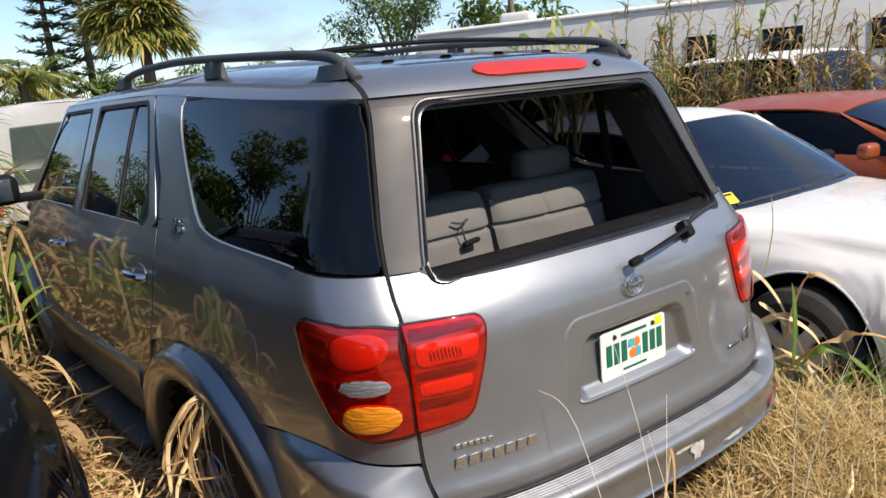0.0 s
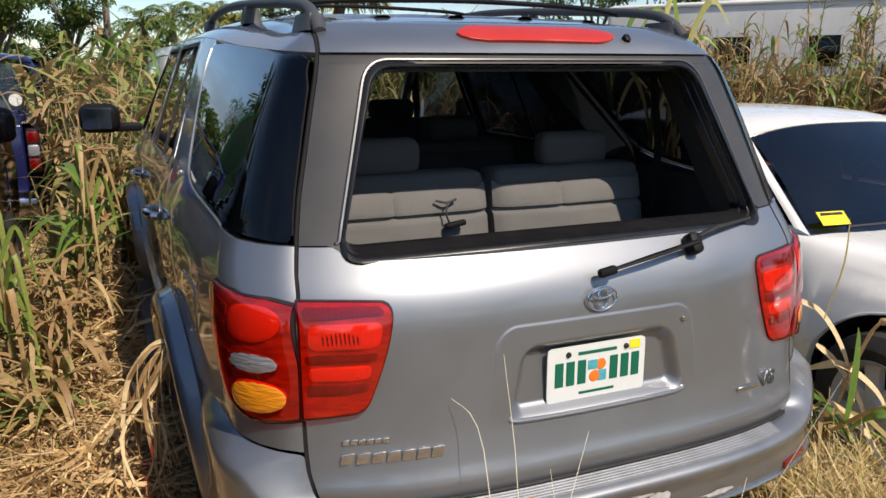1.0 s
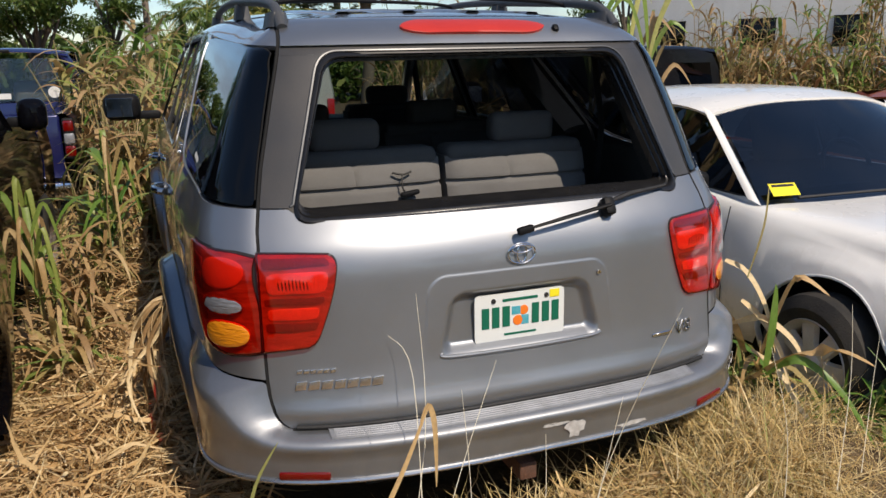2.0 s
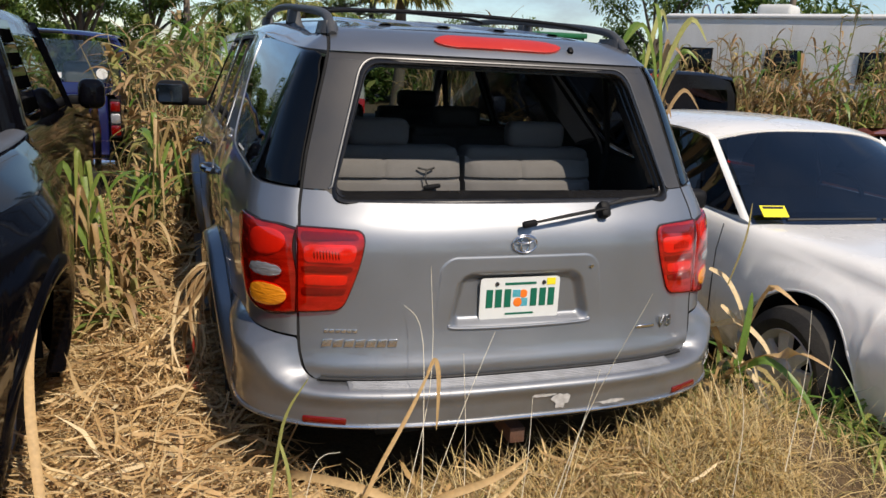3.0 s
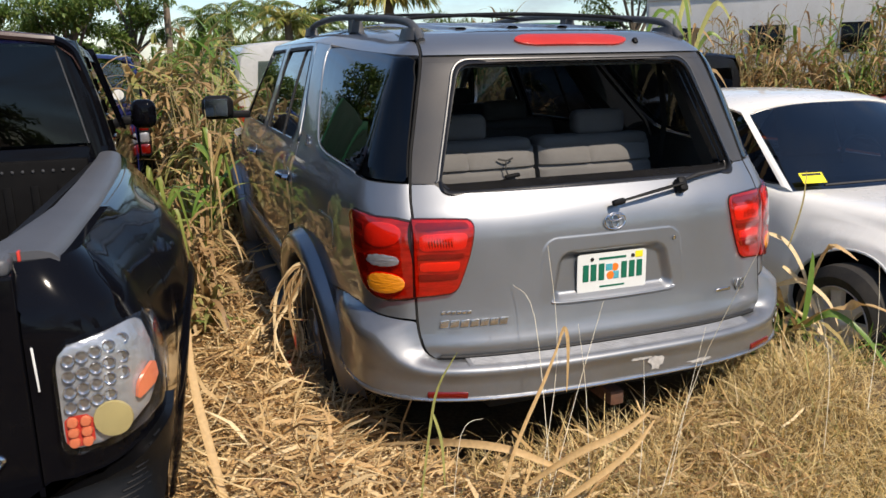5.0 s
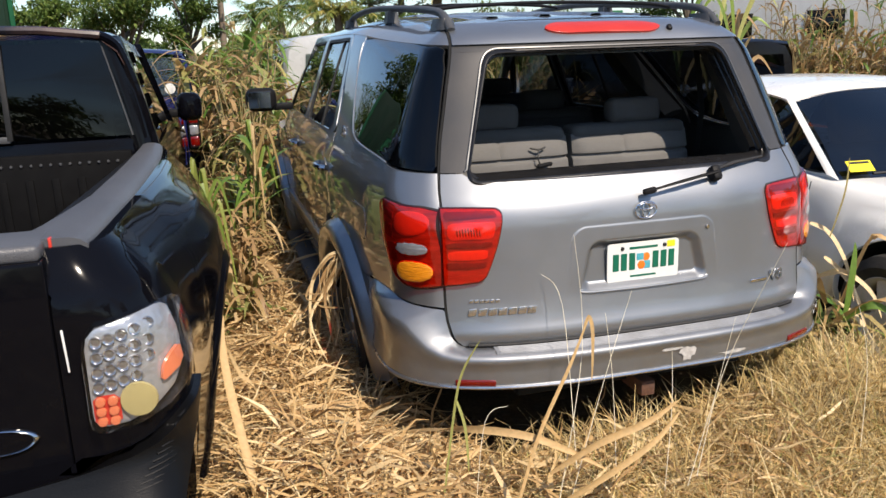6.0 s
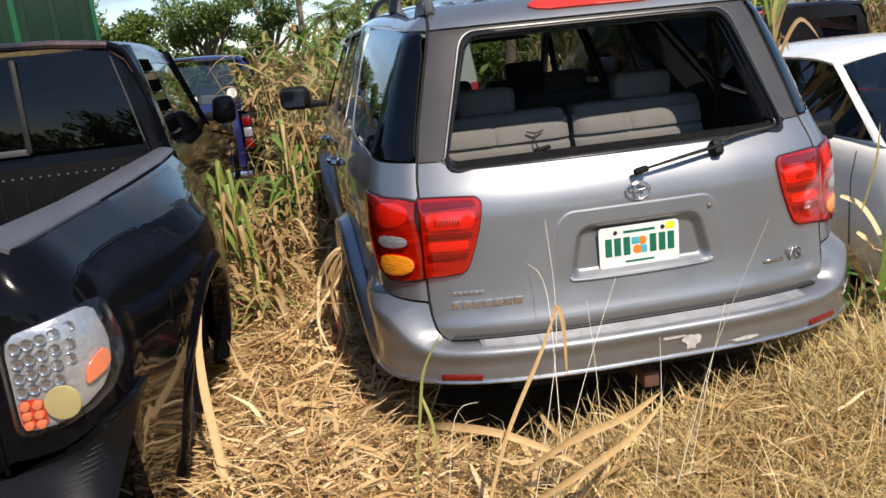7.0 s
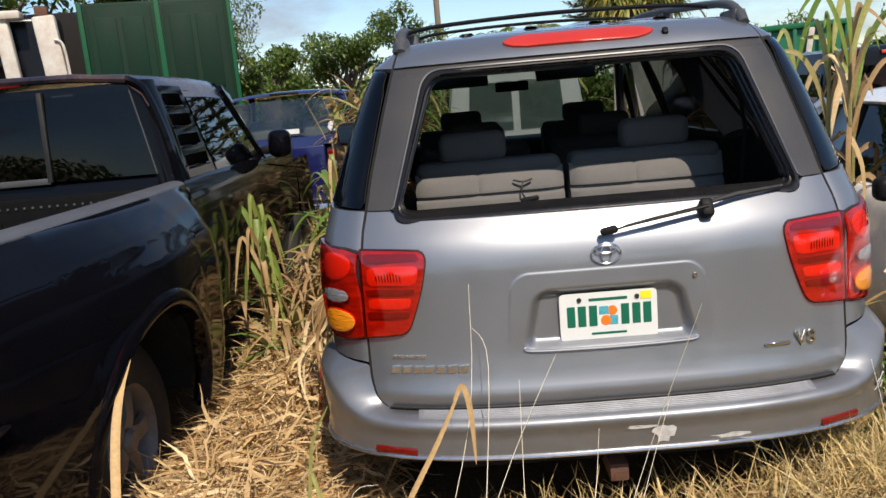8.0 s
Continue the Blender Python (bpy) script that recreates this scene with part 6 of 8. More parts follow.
# tall broad-leaved canes standing between the vehicle and the white car
for q, (x, y, top, n) in enumerate(((1.55, 1.62, 1.80, 7), (1.46, 1.72, 1.74, 6), (1.64, 1.80, 1.62, 5), (1.50, 2.10, 1.70, 5))):
    rn = random.Random(700 + q)
    g = ground_z(x, y)
    plant = thing("tall_cane", "tall cane with broad yellow-green leaves and a tan stalk", "tall grass", pose(x, y, g), "tall single canes")
    h = top - g
    sway = Vector((rn.uniform(-0.03, 0.06), rn.uniform(-0.05, 0.05), 0))
    part("stalk", a_tube([Vector((0, 0, -0.03)), sway * 0.4 + Vector((0, 0, h * 0.5)), sway + Vector((0, 0, h))], [0.020, 0.017, 0.008], 8), STALK, plant)
    for k in range(n):
        f = 0.72 + 0.28 * k / (n - 1)
        root = sway * f + Vector((0, 0, h * f))
        a = 2.4 * k + rn.uniform(-0.4, 0.4) + q
        d = Vector((math.cos(a), math.sin(a) * 0.7, 0)) * rn.uniform(0.45, 0.8)
        part("leaf", arching(root, d, rn.uniform(0.42, 0.60), rn.uniform(0.85, 1.1), rn.uniform(0.028, 0.044), rn.uniform(0.02, 0.35)), (PALE_GREEN if k % 2 else GREEN_CANE) if k > n - 4 else (DRY_CANE, PALE_LEAF, MIXED_CANE)[(k + q) % 3], plant)
    for k in range(6):
        f = 0.32 + 0.08 * k
        root = sway * f + Vector((0, 0, h * f))
        a = 2.1 * k + q
        d = Vector((math.cos(a), math.sin(a), 0))
        part("withered_leaf", leaf_sheet([root, root + d * 0.10 + Vector((0, 0, 0.06)), root + d * 0.19 + Vector((0, 0, -0.10)), root + d * 0.21 + Vector((0, 0, -0.32))], 0.032), DRY_CANE, plant)

# withered leaves pulled out of the rear wheel arch and hanging down to the litter
tuft = thing("dry_leaf_bunch", "bunch of withered tan cane leaves hanging from the wheel arch", "dry leaves", pose(-1.10, 1.0, 0.42))
rn = random.Random(77)
for k in range(17):
    j = Vector((rn.uniform(-0.03, 0.04), rn.uniform(-0.12, 0.06), rn.uniform(-0.06, 0.02)))
    end_z = rn.choice((-0.02, 0.04, 0.18, 0.30))
    out = rn.uniform(0.0, 0.07)
    line = [(0.15, 0.0, 0.45), (0.07 + out * 0.5, -0.02, 0.475), (0.01 + out, -0.03, 0.44), (-0.04 + out, 0.0 + rn.uniform(-0.03, 0.03), 0.34), (-0.06 + rn.uniform(-0.05, 0.07), -0.03, 0.20 + 0.3 * end_z), (-0.06 + rn.uniform(-0.09, 0.13), -0.06 + rn.uniform(-0.08, 0.06), end_z)]
    part("leaf", leaf_sheet([Vector(p) + j * (0.4 + 0.25 * i) for i, p in enumerate(line)], rn.uniform(0.007, 0.020), 4), (PALE_LEAF, DRY_CANE, DRY_CANE)[k % 3], tuft)
for k in range(9):
    # thin fibres
    j = Vector((rn.uniform(-0.02, 0.03), rn.uniform(-0.1, 0.05), rn.uniform(-0.03, 0.03)))
    x = rn.uniform(-0.04, 0.12)
    part("fibre", a_tube(smooth_path([Vector((0.12, 0.0, 0.46)) + j, Vector((x, -0.02, 0.44)) + j, Vector((x - 0.015, -0.05, 0.26)) + j, Vector((x + rn.uniform(-0.03, 0.07), -0.08, 0.06)) + j], 4), 0.0016, 4), PALE_LEAF, tuft)

# green shoots with broad hanging leaves in the lane between pickup and silver vehicle
for q, (x, y, top, n, ln) in enumerate(((-1.60, 1.98, 0.98, 9, 0.50), (-1.64, 2.2, 1.02, 8, 0.52), (-1.26, 2.88, 1.20, 8, 0.5), (-1.42, 3.3, 0.85, 8, 0.45))):
    rn = random.Random(760 + q)
    g = ground_z(x, y)
    plant = thing("cane_shoot", "green cane shoot with broad leaves hanging over", "tall grass", pose(x, y, g), "green cane shoots")
    h = top - g
    part("stalk", a_tube([Vector((0, 0, -0.03)), Vector((0.01, 0, h * 0.5)), Vector((0.0, -0.02, h))], [0.010, 0.009, 0.005], 6), STALK, plant)
    for k in range(n):
        f = 0.55 + 0.45 * k / (n - 1)
        a = 2.4 * k + rn.uniform(-0.5, 0.5)
        d = Vector((math.cos(a) * 0.8, math.sin(a), 0)) * rn.uniform(0.22, 0.5)
        part("leaf", arching(Vector((0, 0, h * f)), d, ln * rn.uniform(0.8, 1.2), rn.uniform(0.25, 0.7), rn.uniform(0.018, 0.034), rn.uniform(0.5, 1.1)), (GREEN_CANE, GREEN_CANE, MIXED_CANE, GREEN_CANE, DRY_CANE)[(k + q) % 5], plant)


# ---- other vehicles ----
def loft(sections, m=None):
    """A car skin from half sections: rows of (y, [(x, z), ...] from sill to centre line), mirrored."""
    bm = bmesh.new()
    rows = []
    for y, half in sections:
        right = [Vector((x, y, z)) for x, z in half]
        rows.append([Vector((-p.x, p.y, p.z)) for p in right] + right[::-1][(1 if right[-1].x == 0 else 0):])
    grid(bm, rows)
    bmesh.ops.remove_doubles(bm, verts=bm.verts, dist=1e-4)
    return bm


def quad_panel(bm, a, b, c, d, nu=6, nv=6, bow=0.0, thick=0.004, shrink=0.0):
    """A bowed pane between four corners, given in order round it."""
    a, b, c, d = [Vector(v) for v in (a, b, c, d)]
    mid = (a + b + c + d) / 4
    a, b, c, d = [v + (mid - v) * shrink for v in (a, b, c, d)]
    nrm = (b - a).cross(d - a).normalized()
    rows = []
    for i in range(nv + 1):
        v = i / nv
        rows.append([a.lerp(b, u).lerp(d.lerp(c, u), v) + nrm * bow * math.sin(math.pi * u) * (0.4 + 0.6 * math.sin(math.pi * v)) for u in [k / nu for k in range(nu + 1)]])
    grid(bm, rows)
    return bm


def a_quad(*a, **k):
    return quad_panel(bmesh.new(), *a, **k)


def sedan(name, label, m, paint, L=4.9, Wd=1.84, H=1.42, hood=0.98, deck=1.0, base=2.75, over=0.95, ws=(1.30, 2.05), rw=(3.25, 3.95), wheel_face=ALLOY, glass=DARK_GLASS, tw=0.76, bw=0.90, hz=0.30, ar=0.345, rim=0.19):
    """A four-door saloon, nose towards its own -y at y = 0, standing on z = 0."""
    car = thing(name, label, "car", m)
    w = Wd / 2
    belt = 0.96

    def sec(y, k, top, sh, roof=False):
        """Half a section; the wings ahead of the windscreen lean inwards more than the doors."""
        f = min(max((ws[0] - 0.05 - y) / 0.45, 0), 1)
        return (y, [(w * k * 0.93, 0.24), (w * k * 0.975, 0.34), (w * k, 0.50), (w * k * (0.985 - 0.022 * f), 0.60), (w * k * (0.95 - 0.045 * f), 0.60 + (sh - 0.60) * 0.55), (w * k * (0.895 - 0.08 * f), sh - 0.01), (w * k * (0.80 - 0.05 * f), sh + (top - sh) * 0.72), (w * k * 0.5, top - 0.006), (0, top)])
    key = [sec(0.0, 0.56, 0.68, 0.63), sec(0.05, 0.72, 0.72, 0.65), sec(0.18, 0.85, 0.77, 0.69), sec(0.45, 0.94, 0.82, 0.745), sec(0.9, 0.985, 0.875, 0.79), sec(ws[0], 1.0, hood, 0.87), sec(ws[0] + 0.4, 1.0, hood, 0.90), sec(rw[0], 1.0, deck, 0.92), sec(rw[1], 1.0, deck, 0.90), sec(L - 0.35, 0.97, deck - 0.02, 0.86), sec(L - 0.08, 0.90, deck - 0.06, 0.8), sec(L, 0.78, deck - 0.22, 0.7)]
    # finer stations, with the wheel openings cut into the lower edge
    ky, kx = [q[0] for q in key], np.array([q[1] for q in key])

    def skin_x(y, z):
        """How far out the body's side stands."""
        prof = [[float(np.interp(y, ky, kx[:, j, c])) for c in (1, 0)] for j in range(6)]
        return float(np.interp(z, [q[0] for q in prof], [q[1] for q in prof]))
    ys = sorted(set(ky + list(np.linspace(0.1, L - 0.1, 40)) + [c + ar * math.cos(math.pi * k / 20) for c in (over, over + base) for k in range(21)]))
    st = []
    for y in ys:
        half = [[float(np.interp(y, ky, kx[:, j, c])) for c in (0, 1)] for j in range(kx.shape[1])]
        for c in (over, over + base):
            d = ar ** 2 - (y - c) ** 2
            if d > -1e-6:
                edge = hz + math.sqrt(max(d, 0))
                was = [tuple(h) for h in half[:6]]
                for j in range(6):
                    z = edge + (was[5][1] - edge) * j / 5
                    half[j] = [float(np.interp(z, [h[1] for h in was], [h[0] for h in was])), z]
        st.append((y, [(p.x, p.z) for p in smooth_path([(h[0], 0, h[1]) for h in half], 3)]))
    part("body", loft(st), paint, car, "", 85.0)
    # roof on its pillars
    top_w, base_w = w * tw, w * bw
    r0, r1 = ws[1], rw[0]
    rows = []
    bm = bmesh.new()
    for t in spaced(0, 1, 14, False):
        y = r0 - 0.05 + (r1 - r0 + 0.08) * t
        c = H - 0.02 * (2 * t - 1) ** 2 - 0.03 * (abs(2 * t - 1) ** 6)
        rows.append([Vector((x, y + 0.06 * (1 - (x / top_w) ** 2) * (-1 if t < 0.5 else 1) * abs(2 * t - 1), c - 0.075 * (abs(x) / (top_w + 0.04)) ** 3)) for x in spaced(-top_w - 0.035, top_w + 0.035, 20, False)])
    grid(bm, rows)
    r = bmesh.ops.extrude_edge_only(bm, edges=[e for e in bm.edges if e.is_boundary])
    for v in r["geom"]:
        if isinstance(v, bmesh.types.BMVert):
            v.co.z -= 0.014
            v.co.x *= 0.985
    part("roof", bm, paint, car)
    zt = H - 0.10
    zb = hood - 0.02
    for s in (1, -1):
        def post(name, p0, p1, q0, q1):
            """A flush painted post between two sloping edges, slightly rounded."""
            bm = bmesh.new()
            rows = []
            for k in range(9):
                t = k / 8
                a, b = Vector(p0).lerp(Vector(p1), t), Vector(q0).lerp(Vector(q1), t)
                n = Vector((0.6 * s, -0.7, 0.6)).normalized() * 0.014
                rows.append([a, a.lerp(b, 0.35) + n * 0.5, a.lerp(b, 0.7) + n * 0.5, b])
            grid(bm, rows)
            part(name, bm, paint, car)
        post("front_pillar", (base_w * s, ws[0] + 0.03, zb + 0.008), (top_w * 0.99 * s, r0 - 0.044, H - 0.06 - 0.075 * (top_w / (top_w + 0.04)) ** 3), (base_w * 1.02 * s, ws[0] + 0.11, belt - 0.05), ((top_w + 0.03) * s, ws[1] + 0.015, zt + 0.02))
        post("rear_pillar", (base_w * s, rw[1] - 0.40, belt - 0.01), ((top_w + 0.01) * s, rw[0] - 0.12, zt + 0.01), (base_w * 0.97 * s, rw[1] + 0.02, deck - 0.02), (top_w * 0.99 * s, rw[0] + 0.02, zt + 0.05))
        bx = lambda t: s * (base_w + (top_w - base_w) * t)
        mid = (ws[1] + rw[0]) / 2
        part("centre_pillar", a_tube([(bx(0), mid + 0.02, belt - 0.03), (bx(1), mid + 0.05, zt)], 0.035, 6), BLACK_PLASTIC if paint is not ORANGE_PAINT else paint, car)
        part("front_side_window", a_quad((bx(0.0), ws[0] + 0.11, belt - 0.04), (bx(0.02), mid - 0.03, belt - 0.02), (bx(0.97), mid, zt), (bx(0.97), ws[1] + 0.045, zt), bow=0.02 * -s), glass, car, "tinted side window")
        part("rear_side_window", a_quad((bx(0.02), mid + 0.05, belt - 0.02), (bx(0.02), rw[1] - 0.38, belt), (bx(0.97), rw[0] - 0.10, zt), (bx(0.97), mid + 0.08, zt), bow=0.02 * -s), glass, car, "tinted side window")
        for y in (over, over + base):
            mm = pose(s * (w - 0.075), y, hz, 0, 0, 0 if s == 1 else 180)
            wheel(car, mm, 0.305, 0.20, rim, 7, wheel_face)
            bm = bmesh.new()
            rows = []
            for k in range(25):
                t = math.pi * (-0.06 + 1.12 * k / 24)
                edge = skin_x(y - ar * math.cos(t), hz + ar * math.sin(t))
                rows.append([Vector((s * (edge + o), y - r * math.cos(t), hz + r * math.sin(t))) for o, r in ((-0.03, ar - 0.006), (-0.002, ar - 0.006), (0.002, ar - 0.003), (0.001, ar + 0.004), (-0.004, ar + 0.008))])
            grid(bm, rows)
            part("wheel_arch", bm, paint, car)
            bm = bmesh.new()
            grid(bm, [[Vector((s * xx, y - (ar + 0.002) * math.cos(t), hz + (ar + 0.002) * math.sin(t))) for xx in (skin_x(y - ar * math.cos(t), hz + ar * math.sin(t)) - 0.012, w * 0.55)] for t in [math.pi * (-0.06 + 1.12 * k / 24) for k in range(25)]])
            part("arch_liner", bm, DARK_CAVITY, car)
            bm = bmesh.new()
            bm.faces.new([bm.verts.new((s * w * 0.56, y - (ar + 0.005) * math.cos(t), hz + (ar + 0.005) * math.sin(t))) for t in [math.pi * (-0.06 + 1.12 * k / 24) for k in range(25)]])
            part("arch_back", bm, DARK_CAVITY, car)
        mr = part("door_mirror", a_box((s * (w + 0.04), ws[0] + 0.34, belt + 0.01), (0.17, 0.10, 0.11), 0.035, None, 3), BLACK_PLASTIC if paint is WHITE_PAINT else paint, car)
    bm = bmesh.new()
    rows = []
    for i in range(10):
        v = i / 9
        row = []
        for k in range(21):
            u = -1 + k / 10
            top = Vector((u * top_w * 0.99, r0 - 0.044 - 0.06 * (1 - u * u), H - 0.058 - 0.075 * (abs(u) * top_w / (top_w + 0.04)) ** 3))
            low = Vector((u * base_w, ws[0] + 0.03 - 0.07 * (1 - u * u), zb + 0.012))
            row.append(low.lerp(top, v) + Vector((0, -0.5, 0.6)) * 0.03 * math.sin(math.pi * v))
        rows.append(row)
    grid(bm, rows)
    part("windscreen", bm, NAVY_GLASS, car, "dark windscreen")
    part("rear_window", a_quad((base_w * 0.95, rw[1], deck), (-base_w * 0.95, rw[1], deck), (-top_w, rw[0], zt + 0.045), (top_w, rw[0], zt + 0.045), 12, 8, 0.05), glass, car, "dark rear window")
    part("cabin", a_box((0, (ws[1] + rw[0]) / 2, 0.80), (Wd * 0.8, rw[0] - ws[0] + 0.2, 0.25), 0.05), CARPET, car)
    for s in (-1, 1):
        part("front_seat", a_box((s * 0.36, (ws[1] + rw[0]) / 2 - 0.1, 1.02), (0.46, 0.14, 0.5), 0.06, pose(0, 0, 0, -14), 3), SEAT_SHADED, car)
    part("dashboard", a_box((0, ws[0] + 0.35, hood - 0.04), (Wd * 0.78, 0.5, 0.10), 0.04), BLACK_PLASTIC, car)
    part("wiper", a_tube([(-0.55, ws[0] + 0.02, zb + 0.035), (0.0, ws[0] - 0.015, zb + 0.04)], 0.008, 5), BLACK_RUBBER, car)
    part("wiper", a_tube([(0.05, ws[0] - 0.01, zb + 0.035), (0.6, ws[0] + 0.03, zb + 0.04)], 0.008, 5), BLACK_RUBBER, car)
    part("steering_wheel", tube(bmesh.new(), [Vector((0.36 + 0.18 * math.cos(t), ws[0] + 0.62 + 0.06 * math.sin(t), hood + 0.02 + 0.17 * math.sin(t))) for t in [2 * math.pi * k / 24 for k in range(25)]], 0.014, 6, False), BLACK_PLASTIC, car)
    part("bumper", a_box((0, 0.10, 0.42), (Wd * 0.90, 0.22, 0.22), 0.08, None, 4), paint, car)
    for s in (1, -1):
        part("headlamp", a_box((s * w * 0.72, 0.14, 0.66), (0.34, 0.16, 0.12), 0.05, pose(0, 0, 0, -20, 0, -24 * s), 3), CLEAR_LENS, car)
        part("side_marker", a_box((s * w * 0.94, 0.36, 0.64), (0.03, 0.16, 0.07), 0.014, pose(0, 0, 0, 0, 0, -10 * s)), AMBER_LENS, car)
        part("tail_lamp", a_box((s * w * 0.75, L - 0.05, 0.78), (0.4, 0.10, 0.16), 0.04, None, 3), RED_LENS, car)
    # door and wing seams
    for s in (1, -1):
        for y in (ws[0] + 0.12, (ws[1] + rw[0]) / 2 + 0.03, rw[0] + 0.35):
            part("door_seam", a_tube([(s * w * 1.0, y, 0.40), (s * w * 1.002, y, 0.58), (s * w * 0.998, y, 0.74), (s * w * 0.967, y, 0.88)], 0.0035, 4), BLACK_RUBBER, car)
    return car


white_car = sedan("white_car", "cream white saloon car with a dark windscreen", pose(2.40, -0.74, 0.17, 0, 0, -1.0), WHITE_PAINT, L=4.95, Wd=1.78, H=1.395, hood=0.90, deck=0.95, over=1.02, ws=(1.50, 2.16), rw=(3.3, 4.0), tw=0.68, bw=0.85, hz=0.30, ar=0.375, rim=0.195, wheel_face=HUBCAP)
note = part("parking_notice", a_box((0, 0, 0), (0.150, 0.003, 0.075), 0.001, None, 1), YELLOW_NOTE, white_car, "yellow paper notice on the windscreen")
note.matrix_basis = white_car.matrix_basis.inverted() @ pose(1.80, 0.805, 1.128, -48, 0, -6)
part("notice_line", a_box((0, -0.003, 0.022), (0.12, 0.002, 0.014), 0, None, 1), BLACK_RUBBER, note)

sedan("orange_car", "sun-faded orange saloon car with dark windows", pose(4.62, -0.72, 0.17, 0, 0, -3), ORANGE_PAINT, H=1.33, tw=0.70, bw=0.88)


LAMP_BEAD = mat("lamp_bead", (0.62, 0.62, 0.64), 0.12, 0.85, second=(0.20, 0.20, 0.21), scale=60, amount=0.5, coat=1.0)

# dark pickup with flared rear wings, in the world's own directions, its axis near the lane
bt = thing("black_pickup", "black pickup truck with flared rear wings and sunburnt roof paint", "pickup truck", pose(-2.68, -0.92, 0.12))


def cap_edges(y):
    """Inner and outer edge of the moulded bed rail cap."""
    ys = [0.12, 0.20, 0.24, 0.30, 0.40, 0.60, 0.83, 1.30, 1.75, 2.10, 2.32]
    return (float(np.interp(y, ys, [0.68, 0.68, 0.685, 0.69, 0.712, 0.742, 0.772, 0.795, 0.81, 0.82, 0.822])),
            float(np.interp(y, ys, [0.845, 0.858, 0.866, 0.872, 0.880, 0.893, 0.910, 0.932, 0.946, 0.938, 0.925])))


def bt_side(y, z):
    """Right flank of the bed over y (from the tail) and height."""
    hump = math.exp(-((y - 1.30) / 0.62) ** 2)
    x = 0.775 + 0.055 * y
    lip = float(np.interp(z, [0.35, 0.5, 0.75, 0.95, 1.08, 1.18, 1.26, 1.30], [0.14, 0.172, 0.195, 0.20, 0.185, 0.13, 0.05, 0.0]))
    x += lip * (1.0 + 0.52 * hump + 0.20 * math.exp(-(y / 0.7) ** 2)) * min(1, max(0, (2.46 - y) / 0.40))
    top = min(max((z - 1.05) / 0.23, 0), 1)
    return Vector((x + (cap_edges(y)[1] - 0.012 - 0.775 - 0.055 * y) * top * top, y, z))


HUB_Y = 1.27


def bt_rear(x, z):
    """Rear face of the lamp column, rounding into the flank."""
    xs = bt_side(0.40, z).x
    u = min(max((x - xs + 0.20) / 0.20, 0), 1)
    return Vector((x, 0.12 + 0.28 * (1 - (1 - u ** 3) ** (1 / 3)) + 2.6 * max(z - 1.12, 0) ** 2, z))


def bt_bedside():
    bm = bmesh.new()
    rows = []
    for k in range(18):
        # across the tail, then round its corner; the lower edge rises over the bumper
        row = []
        for j in range(21):
            low = float(np.interp(k, [0, 6, 10, 13, 17], [0.760, 0.800, 0.845, 0.86, 0.48]))
            z = low + (1.285 - low) * j / 20
            xs = bt_side(0.40, z).x
            a = max(k - 6, 0) / 11 * math.pi / 2
            x = 0.7685 + (xs - 0.20 - 0.7685) * k / 6 if k < 6 else xs - 0.20 + 0.20 * math.sin(a) ** (2 / 3)
            p = bt_rear(min(x, xs - 1e-4), z)
            if k > 6:
                p.y = 0.12 + 0.28 * (1 - math.cos(a) ** (2 / 3) if k < 17 else 1) + 2.6 * max(z - 1.12, 0) ** 2 * (17 - k) / 11
            row.append(p)
        rows.append(row)
    for y in spaced(0.45, 2.30, 48, False):
        d = 0.515 ** 2 - (y - HUB_Y) ** 2
        low = 0.43 + math.sqrt(d) if d > 0 else 0.34
        low = max(low, 0.34)
        rows.append([bt_side(y, low + (1.285 - low) * j / 20) for j in range(21)])
    grid(bm, rows)
    r = bmesh.ops.extrude_edge_only(bm, edges=[e for e in bm.edges if e.is_boundary])
    for v in r["geom"]:
        if isinstance(v, bmesh.types.BMVert):
            # the tail's inner edge turns in along the gap, the others behind the skin
            if v.co.x < 0.7686 and v.co.y < 0.25:
                v.co.y += 0.05
            else:
                v.co.x -= 0.05
    return bm


